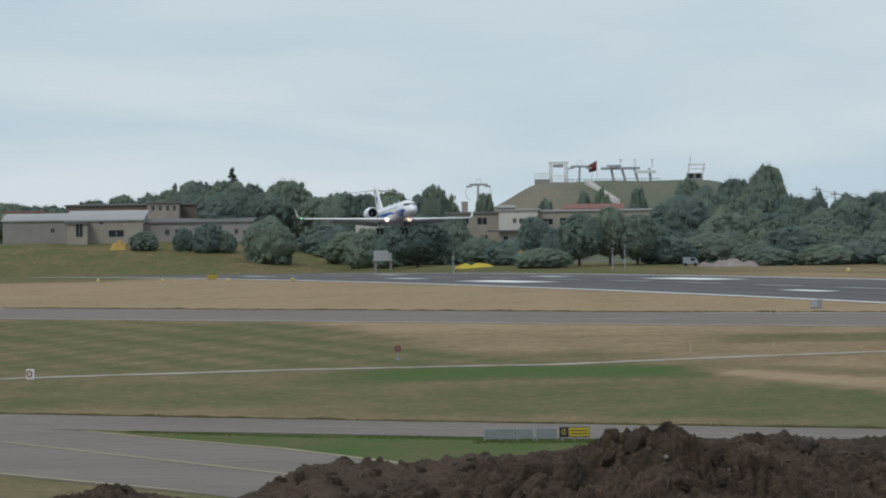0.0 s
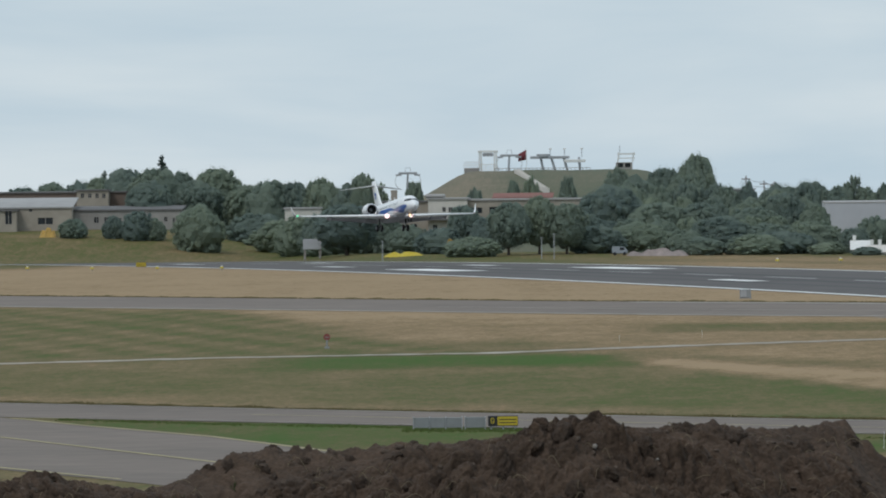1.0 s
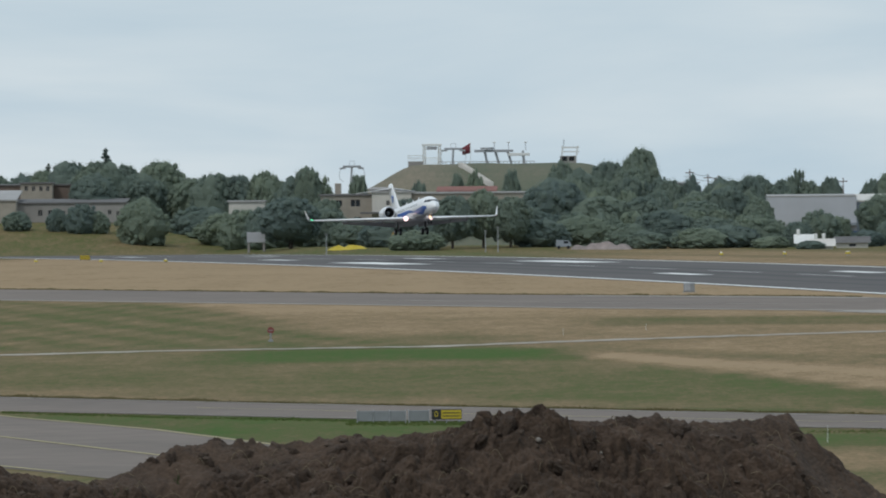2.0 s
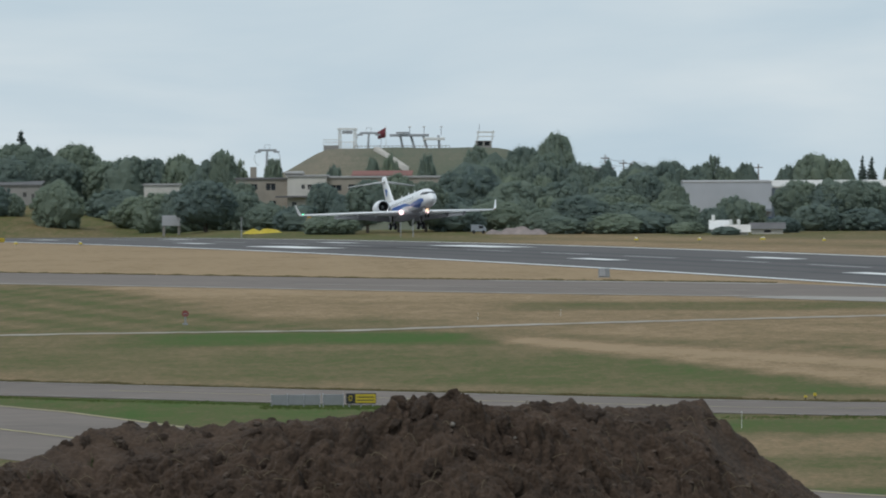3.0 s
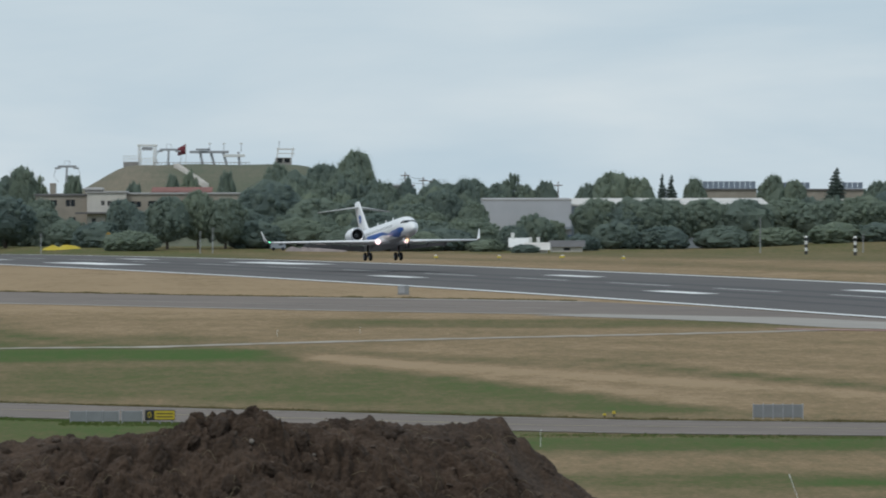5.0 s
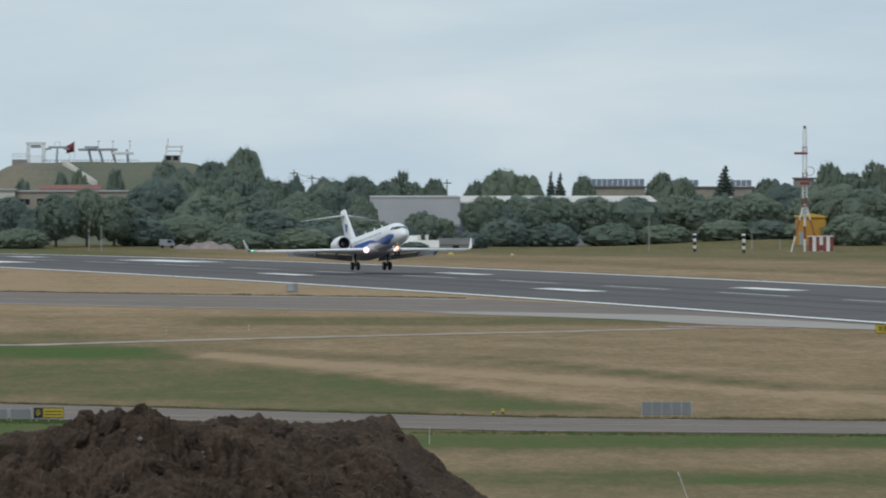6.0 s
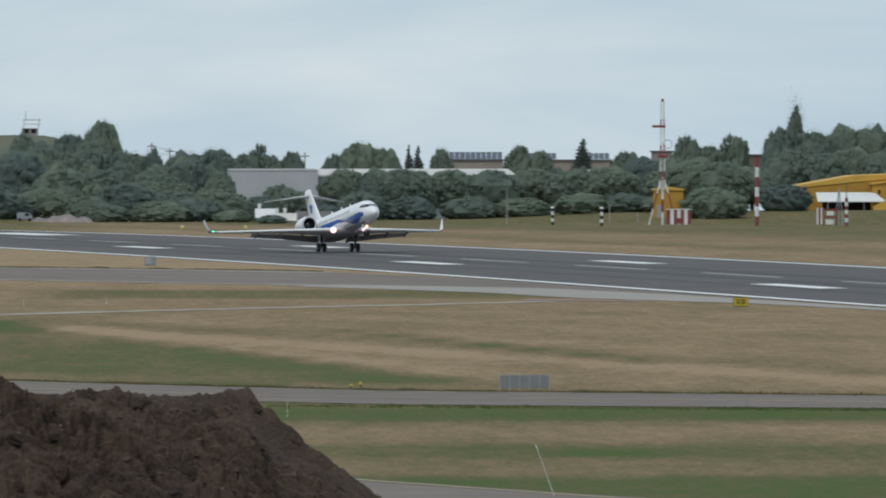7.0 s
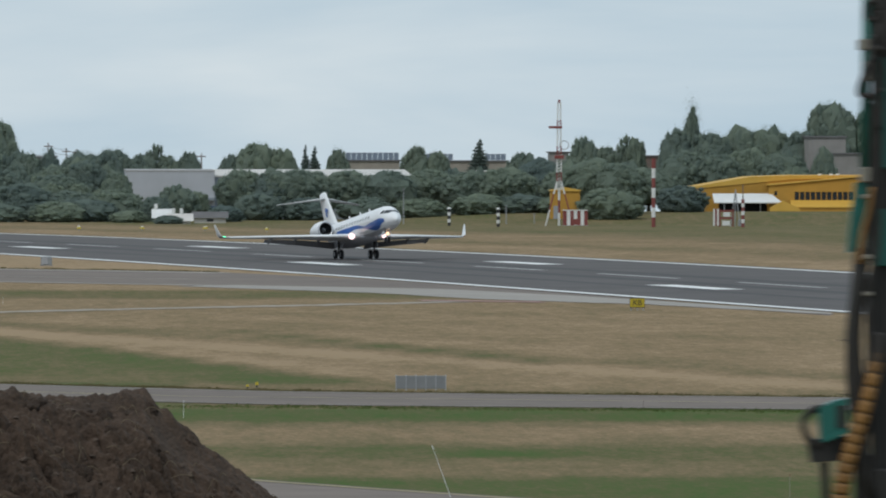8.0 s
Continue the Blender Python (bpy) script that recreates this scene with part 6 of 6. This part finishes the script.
def cottage(x0, x1, y, z0, eave, ridge, roof, label, stacks):
    g = thing("cottage", pose(x0, y, z0), label, "house", "cottages by the wood")
    w = x1 - x0
    part("wall", pierced(bmesh.new(), 0.2, w - 0.2, -1, eave, 0, 5, []), CREAM, g)
    part("roof", loft(bmesh.new(), [[(-0.3, -0.5, eave), (-0.3, 2.5, ridge), (-0.3, 5.5, eave), (-0.3, 2.5, ridge - 0.3)], [(w + 0.3, -0.5, eave), (w + 0.3, 2.5, ridge), (w + 0.3, 5.5, eave), (w + 0.3, 2.5, ridge - 0.3)]]), roof, g)
    part("window", boxed(w * 0.4, w * 0.6, -0.05, -0.005, eave * 0.3, eave * 0.8), GLASS_DARK, g)
    for u in stacks:
        part("chimney", boxed(w * u - 0.3, w * u + 0.3, 2.2, 2.8, ridge - 0.6, ridge + 0.9, bevel=0.04), WHITE, g)


cottage(22.43, 25.61, 1752, ground_z(22.43, 1752), 0.9, 2.5, WHITE, "small white-roofed cottage with a chimney", (0.15,))
cottage(25.11, 29.08, 1745, ground_z(25.11, 1745), 0.5, 1.8, WHITEROOF, "small white-roofed cottage with two chimneys", (0.2, 0.55))
cottage(29.54, 35.43, 1755, ground_z(29.54, 1755), 0.9, 2.0, TARROOF, "low grey-roofed cottage by the hangar", ())

# ---- trees ----


def leaf_faces(centres, outs, size, rng):
    """Small rhombic leaf sprays: one at each centre, turned roughly outward."""
    n = len(centres)
    d = outs + np.array((0, 0, 0.45)) + rng.normal(0, 0.4, (n, 3))
    d /= np.linalg.norm(d, axis=1)[:, None]
    u = np.cross(d, rng.normal(0, 1, (n, 3)))
    u /= np.linalg.norm(u, axis=1)[:, None]
    v = np.cross(d, u)
    k = size * rng.uniform(0.55, 1.35, (n, 1))
    quads = np.stack([centres - u * k, centres - v * k * 0.62, centres + u * k, centres + v * k * 0.62], 1)
    return quads.reshape(-1, 3)


def leafy_mesh(name, blobs, per_area, size, mat, seed, core=0.86):
    """A crown: uneven closed clumps with leaf sprays all over and beyond them."""
    rng = np.random.default_rng(seed)
    bm = bmesh.new()
    for c, r in blobs:
        made = bmesh.ops.create_icosphere(bm, subdivisions=3 if r[0] > 0.2 else 1, radius=1.0)["verts"]
        off = Vector(rng.uniform(0, 50, 3))
        for v in made:
            n = v.co.copy()
            bump = 1 + 0.34 * noise.noise(n * 2.1 + off) + 0.20 * noise.noise(n * 5.0 + off)
            v.co = Vector(c) + Vector((n.x * r[0], n.y * r[1], n.z * r[2])) * core * bump
    verts = [v.co[:] for v in bm.verts]
    bm.verts.index_update()
    faces = [[v.index for v in f.verts] for f in bm.faces]
    bm.free()
    places, outs = [], []
    for c, r in blobs:
        n = int(per_area * (r[0] * r[1] + r[0] * r[2] + r[1] * r[2]) / 3)
        d = rng.normal(0, 1, (n, 3))
        d /= np.linalg.norm(d, axis=1)[:, None]
        reach = core + (0.62 if r[0] < 0.2 else 0.2) * rng.random((n, 1)) ** 1.3
        places.append(np.array(c) + d * np.array(r) * reach)
        outs.append(d)
    quads = leaf_faces(np.concatenate(places), np.concatenate(outs), size, rng)
    first = len(verts)
    verts += quads.tolist()
    faces += [(first + 4 * i, first + 4 * i + 1, first + 4 * i + 2, first + 4 * i + 3) for i in range(len(quads) // 4)]
    d = bpy.data.meshes.new(name)
    d.from_pydata(verts, [], faces)
    d.materials.append(mat)
    return d


def tree_shape(kind, seed):
    """A tree one unit high and about one wide, to be set out at its own height and width."""
    rnd = random.Random(seed)
    root = new({"spruce": "spruce_tree", "shrub": "shrub", "poplar": "poplar_tree"}.get(kind, "tree"))
    wood = bmesh.new()
    blobs = []
    if kind == "spruce":
        rod(wood, (0, 0, 0), (0, 0, 0.96), 0.03, 0.004, 8)
        for i in range(22):
            z = 0.08 + 0.87 * i / 21
            reach = 0.36 * (1 - z) ** 0.9 + 0.012
            blobs.append(((0, 0, z), (reach * 0.45, reach * 0.45, 0.035)))
            for j in range(7 if z < 0.8 else 4):
                a = j * 0.9 + i * 1.3 + rnd.uniform(-0.25, 0.25)
                k = rnd.uniform(0.45, 0.85)
                blobs.append(((math.cos(a) * reach * k, math.sin(a) * reach * k, z - 0.10 * reach), (reach * 0.36, reach * 0.36, 0.016 + 0.04 * reach)))
        crown = leafy_mesh("crown", blobs, 26000, 0.013, HAZED_NEEDLE, seed, 0.75)
    else:
        # middle height, half width and half height of the crown, clumps, their size
        mid, wide, tall, n, fat = {"shrub": (0.40, 0.39, 0.57, 190, 0.050), "poplar": (0.54, 0.15, 0.44, 110, 0.036), "airy": (0.66, 0.27, 0.30, 70, 0.040)}.get(kind, (0.55, 0.38, 0.43, 240, 0.046))
        rod(wood, (0, 0, 0), (0.01, 0, 0.6), 0.03, 0.016, 8)
        if kind != "airy":
            for k in range(5):
                blobs.append(((rnd.gauss(0, 0.04), rnd.gauss(0, 0.04), mid + rnd.uniform(-0.1, 0.12) * tall), (wide * rnd.uniform(0.84, 1.04), wide * rnd.uniform(0.84, 1.04), tall * rnd.uniform(0.84, 1.02))))
        for i in range(n):
            up = 1 - 1.75 * (i + 0.5) / n
            a, side = i * 2.4 + rnd.uniform(-0.5, 0.5), math.sqrt(max(0.0, 1 - up * up))
            k, r = rnd.uniform(0.80, 1.0) + 0.24 * noise.noise(Vector((math.cos(a) * side * 1.6, math.sin(a) * side * 1.6, up * 1.9 + seed))), fat * rnd.uniform(0.5, 1.45)
            if kind == "airy":
                k = rnd.uniform(0.35, 1.0)
            c = Vector((math.cos(a) * side * wide * k, math.sin(a) * side * wide * k, mid + up * tall * k))
            c.z = min(c.z, 0.99 - r * 0.8)
            if c.z < r * 0.6:
                c.z = r * 0.6
            blobs.append((tuple(c), (r, r, r * (1.7 if kind == "shrub" else 1.35))))
            if i % 6 == 0:
                rod(wood, (0, 0, max(0.05, c.z * 0.5)), c, 0.010, 0.003, 5)
        crown = leafy_mesh("crown", blobs, 15000 if kind != "airy" else 20000, 0.0082, HAZED_LEAF, seed)
    part("trunk", wood, BARK, root, "grey trunk and limbs")
    top = new("crown", crown)
    top.parent = root
    top["label"] = "leafy crown"
    root.location = (0, -3000, -400)
    return root


SHAPES = {k: [tree_shape(k, 7 * i + len(k)) for i in range(n)] for k, n in (("broad", 7), ("shrub", 6), ("spruce", 2), ("airy", 2), ("poplar", 1))}
USED, TALLY = set(), {}
SPREAD = {"broad": 0.80, "shrub": 0.84, "spruce": 1.5, "airy": 1.0, "poplar": 1.0}
TREE_WORDS = {"broad": "full dark green broadleaf tree in the belt beyond the runway", "shrub": "dense dark green shrub at the airfield edge", "spruce": "pointed dark green spruce standing above the belt",
              "airy": "sparse thin-crowned broadleaf tree against the sky", "poplar": "slender upright poplar above the wood"}
tree_rnd = random.Random(5)


def tree(kind, x, y, wide, high):
    TALLY[kind] = TALLY.get(kind, -1) + 1
    m = pose(x, y, ground_z(x, y) - 0.15, 0, 0, tree_rnd.uniform(0, 360))
    src = SHAPES[kind][TALLY[kind] % len(SHAPES[kind])]
    if src in USED:
        ob = copy_thing(src, m)
    else:
        ob = src
        ob.matrix_basis = m
        USED.add(src)
    ob.scale = (wide * SPREAD[kind], wide * SPREAD[kind], high)
    return tagged(ob, TREE_WORDS[kind], "shrub" if kind == "shrub" else "tree", "trees beyond the runway")


tree("broad", -166.1, 2090, 14.1, 9.4)
tree("shrub", -159.6, 2060, 11.7, 5.1)
tree("broad", -160.5, 2080, 11.8, 8.6)
tree("broad", -156.0, 2090, 13.4, 8.8)
tree("broad", -147.6, 2090, 14.8, 9.9)
tree("broad", -140.4, 2080, 14.8, 10.5)
tree("broad", -133.2, 2060, 13.2, 10.7)
tree("spruce", -128.4, 2060, 8.0, 13.2)
tree("broad", -128.5, 2050, 11.6, 11.2)
tree("broad", -120.2, 2000, 15.6, 12.5)
tree("broad", -113.7, 1985, 16.9, 12.5)
tree("spruce", -113.0, 2000, 10.5, 15.4)
tree("broad", -108.9, 1990, 12.7, 11.6)
tree("broad", -101.2, 1985, 16.9, 12.7)
tree("broad", -103.9, 1960, 15.3, 10.2)
tree("broad", -113.1, 1955, 15.3, 9.6)
tree("shrub", -125.4, 1912, 8.4, 3.9)
tree("shrub", -117.4, 1910, 6.2, 4.5)
tree("shrub", -112.4, 1906, 9.7, 5.8)
tree("shrub", -109.3, 1906, 6.8, 4.3)
tree("shrub", -100.3, 1890, 14.8, 8.8)
tree("shrub", -98.9, 1970, 19.6, 6.0)
tree("shrub", -91.1, 1935, 17.9, 6.0)
tree("shrub", -84.9, 1905, 16.2, 6.3)
tree("broad", -93.9, 1960, 15.3, 10.6)
tree("broad", -89.0, 1950, 15.2, 12.6)
tree("broad", -84.5, 1950, 12.5, 13.4)
tree("broad", -79.0, 1950, 13.8, 14.9)
tree("shrub", -80.0, 1880, 14.7, 7.7)
tree("broad", -69.5, 1830, 18.2, 9.7)
tree("broad", -70.0, 1930, 12.3, 15.5)
tree("airy", -66.7, 1930, 8.2, 14.4)
tree("broad", -72.7, 1930, 12.3, 13.5)
tree("shrub", -63.3, 1845, 14.4, 7.2)
tree("shrub", -57.8, 1820, 11.6, 5.3)
tree("broad", -62.3, 2000, 7.1, 14.5)
tree("shrub", -51.3, 1790, 12.7, 4.8)
tree("broad", -46.9, 1800, 10.2, 8.8)
tree("shrub", -42.6, 1790, 10.2, 6.8)
tree("broad", -38.4, 1770, 11.9, 9.7)
tree("broad", -33.0, 1775, 10.1, 10.7)
tree("broad", -28.1, 1775, 12.0, 9.4)
tree("shrub", -44.5, 1760, 15.0, 3.7)
tree("shrub", -74.2, 1855, 11.9, 3.7)
tree("shrub", -89.1, 1925, 12.3, 2.1)
tree("shrub", -98.4, 1970, 11.2, 1.3)
tree("shrub", -51.4, 2040, 6.4, 13.6)
tree("shrub", -43.2, 2045, 6.4, 15.4)
tree("shrub", -39.6, 2045, 7.8, 15.8)
tree("shrub", -32.2, 2045, 7.3, 16.1)
tree("broad", -21.4, 1850, 19.7, 12.3)
tree("broad", -17.0, 1950, 16.6, 14.8)
tree("broad", -11.6, 1990, 15.5, 16.8)
tree("broad", -5.7, 1985, 14.1, 19.7)
tree("broad", -7.0, 1960, 13.9, 15.6)
tree("broad", -21.7, 2030, 11.5, 17.4)
tree("broad", 0.2, 1900, 12.1, 12.9)
tree("broad", 5.5, 1880, 13.4, 10.3)
tree("broad", 11.0, 1910, 16.3, 13.0)
tree("broad", 17.0, 1910, 14.9, 13.4)
tree("shrub", -0.4, 1790, 19.1, 6.6)
tree("shrub", -15.7, 1790, 19.1, 5.5)
tree("shrub", -22.7, 1780, 15.2, 5.1)
tree("shrub", -7.5, 1770, 11.3, 4.7)
tree("shrub", 7.7, 1790, 20.3, 5.4)
tree("shrub", 15.8, 1780, 16.4, 5.9)
tree("broad", -11.8, 1830, 19.5, 9.2)
tree("broad", -4.5, 1830, 15.6, 9.3)
tree("broad", -25.8, 1790, 12.7, 7.6)
tree("shrub", 3.6, 1765, 11.3, 3.2)
tree("shrub", -3.5, 1765, 12.5, 3.3)
tree("broad", 5.4, 1800, 16.6, 8.4)
tree("broad", 11.5, 1880, 16.0, 11.1)
tree("broad", 10.5, 2000, 14.2, 13.3)
tree("broad", 17.3, 2000, 14.2, 13.8)
tree("broad", 23.1, 2010, 12.8, 13.4)
tree("airy", 26.1, 2010, 8.9, 16.9)
tree("broad", 32.8, 2010, 8.6, 14.0)
tree("broad", 28.8, 2010, 11.4, 13.1)
tree("broad", 16.3, 1790, 8.9, 8.9)
tree("shrub", 11.3, 1770, 15.1, 4.2)
tree("shrub", 5.2, 1765, 15.0, 3.8)
tree("shrub", 27.2, 1790, 12.1, 6.5)
tree("shrub", 23.2, 1770, 8.8, 4.7)
tree("shrub", 30.8, 1795, 7.6, 5.2)
tree("broad", 38.1, 1800, 12.8, 9.0)
tree("broad", 43.7, 1800, 15.3, 8.5)
tree("broad", 49.9, 1800, 15.3, 9.2)
tree("broad", 47.1, 2060, 14.6, 16.1)
tree("broad", 52.4, 2060, 13.2, 15.1)
tree("broad", 42.4, 2060, 10.2, 13.8)
tree("spruce", 57.3, 2040, 5.1, 15.9)
tree("spruce", 59.2, 2040, 6.5, 15.5)
tree("broad", 64.7, 2060, 8.8, 14.8)
tree("shrub", 35.4, 1770, 10.1, 3.1)
tree("shrub", 18.2, 1760, 10.0, 2.3)
tree("shrub", 25.0, 1745, 7.4, 1.7)
tree("broad", 39.2, 1800, 14.1, 9.1)
tree("broad", 45.4, 1800, 15.3, 9.3)
tree("broad", 52.3, 1810, 15.4, 8.9)
tree("broad", 59.1, 1815, 16.8, 9.1)
tree("broad", 66.3, 1815, 16.8, 8.9)
tree("broad", 73.8, 1820, 16.8, 8.7)
tree("broad", 80.8, 1815, 16.8, 7.9)
tree("broad", 87.8, 1810, 16.7, 8.2)
tree("broad", 95.0, 1840, 15.7, 9.9)
tree("spruce", 94.0, 2060, 9.4, 15.9)
tree("broad", 80.6, 2060, 10.2, 14.3)
tree("broad", 85.2, 2060, 10.2, 13.1)
tree("broad", 100.3, 2010, 11.4, 12.4)
tree("broad", 112.9, 2010, 11.4, 15.5)
tree("broad", 116.9, 2010, 11.4, 13.6)
tree("airy", 120.9, 2005, 8.5, 16.4)
tree("broad", 122.8, 2005, 8.5, 15.0)
tree("broad", 102.0, 1790, 19.1, 9.8)
tree("broad", 106.8, 1785, 16.5, 9.2)
tree("broad", 114.7, 1830, 16.9, 8.2)
tree("broad", 99.1, 1830, 14.3, 8.1)
tree("shrub", 103.3, 1760, 17.5, 5.6)
tree("broad", 130.4, 1990, 12.7, 17.0)
tree("poplar", 134.0, 2000, 10.9, 21.7)
tree("broad", 137.2, 1990, 15.5, 16.3)
tree("broad", 143.2, 1995, 15.6, 17.3)
tree("broad", 149.4, 1995, 17.0, 17.3)
tree("broad", 155.8, 1990, 15.5, 16.3)
tree("broad", 163.7, 2010, 18.6, 22.4)
tree("broad", 170.5, 2010, 17.1, 21.0)
tree("broad", 130.1, 1960, 16.7, 12.3)
tree("broad", 136.2, 1960, 16.7, 11.7)
tree("broad", 143.3, 1965, 18.1, 12.6)
tree("broad", 149.6, 1960, 16.7, 12.1)
tree("shrub", 119.0, 1800, 14.1, 5.0)
tree("shrub", 156.6, 1950, 8.3, 12.7)
tree("broad", 175.6, 1990, 21.2, 17.2)
tree("shrub", 151.1, 1950, 12.5, 8.8)
tree("shrub", 42.0, 1790, 14.0, 4.9)
tree("shrub", 50.2, 1790, 14.0, 4.3)
tree("shrub", 61.5, 1795, 15.3, 4.2)
tree("shrub", 70.7, 1795, 15.3, 3.6)
tree("shrub", 81.9, 1795, 15.3, 3.8)
tree("shrub", 90.1, 1795, 15.3, 3.5)
tree("shrub", 97.0, 1790, 14.0, 3.5)
tree("shrub", -76.0, 1865.8, 10.9, 8.0)
tree("shrub", -70.3, 1872.0, 9.2, 7.3)
tree("shrub", -64.1, 1866.1, 9.8, 9.3)
tree("shrub", -24.0, 1880.4, 10.7, 10.1)
tree("shrub", -19.2, 1877.2, 12.0, 9.8)
tree("shrub", -13.2, 1877.7, 9.2, 10.4)
tree("shrub", -7.5, 1871.8, 9.1, 10.7)
tree("shrub", -2.1, 1878.5, 12.1, 10.3)
tree("shrub", 4.3, 1873.3, 11.8, 9.6)
tree("shrub", 10.6, 1881.1, 9.3, 8.8)
tree("shrub", 15.6, 1882.4, 10.5, 10.1)
tree("shrub", -24.0, 1905.1, 10.4, 11.7)
tree("shrub", -18.3, 1906.3, 12.2, 12.8)
tree("shrub", -12.0, 1910.7, 12.5, 12.7)
tree("shrub", -7.1, 1910.8, 12.4, 13.5)
tree("shrub", -1.5, 1908.4, 9.7, 13.2)
tree("shrub", 4.1, 1901.6, 9.2, 13.3)
tree("shrub", 10.6, 1898.4, 11.8, 11.9)
tree("shrub", 15.4, 1901.7, 11.7, 13.4)
tree("shrub", 68.0, 1861.8, 9.2, 8.8)
tree("shrub", 73.2, 1866.1, 12.4, 8.3)
tree("shrub", 79.7, 1857.0, 9.3, 8.5)
tree("shrub", 84.2, 1855.2, 10.4, 8.5)
tree("shrub", 89.0, 1852.7, 12.0, 7.9)
tree("shrub", 95.5, 1866.3, 10.3, 8.2)
tree("shrub", 101.0, 1862.3, 11.1, 8.4)
tree("shrub", 106.7, 1867.0, 10.8, 8.1)
tree("shrub", 112.7, 1855.8, 10.1, 9.3)
tree("shrub", 98.0, 1900.8, 9.0, 9.5)
tree("shrub", 103.7, 1892.3, 11.2, 10.1)
tree("shrub", 108.3, 1902.0, 10.6, 10.2)
tree("shrub", 113.5, 1903.3, 11.6, 8.6)
tree("shrub", -22.0, 1802.8, 12.4, 5.9)
tree("shrub", -16.6, 1801.5, 10.1, 6.1)
tree("shrub", -11.5, 1797.9, 11.1, 6.0)
tree("shrub", -6.2, 1804.4, 9.1, 6.5)
tree("shrub", -0.2, 1797.0, 9.8, 6.8)
tree("shrub", 4.7, 1795.0, 10.5, 6.7)
tree("shrub", 9.4, 1797.2, 10.2, 6.9)
tree("shrub", 14.8, 1805.7, 9.6, 6.1)
tree("shrub", -170.5, 2104.2, 11.9, 8.2)
tree("shrub", -164.9, 2100.1, 14.2, 9.3)
tree("shrub", -159.3, 2101.5, 14.2, 9.0)
tree("shrub", -149.8, 2102.5, 11.5, 8.4)
tree("shrub", -142.8, 2101.3, 12.4, 8.6)
tree("shrub", -137.3, 2103.6, 14.7, 8.2)
tree("shrub", -132.0, 2112.1, 14.5, 9.5)
tree("shrub", -123.3, 2112.2, 14.7, 8.3)
tree("shrub", -115.0, 2110.4, 13.7, 8.8)
tree("shrub", -109.8, 2102.5, 11.9, 8.1)
tree("shrub", -101.6, 2101.6, 14.2, 8.1)
tree("shrub", -93.4, 2108.1, 14.7, 9.3)
tree("shrub", -86.4, 2106.2, 11.1, 9.1)
tree("shrub", -82.3, 2101.8, 13.7, 8.8)


# ---- what moves ----


def motions():
    walk(JET, [(t, jet_pose(s, up, pitch, roll)) for t, s, up, pitch, roll in FLIGHT])
    walk(RIG, [(t, pose(3.74 + dx, 45.0, 14.46)) for t, dx in SWING])


motions()
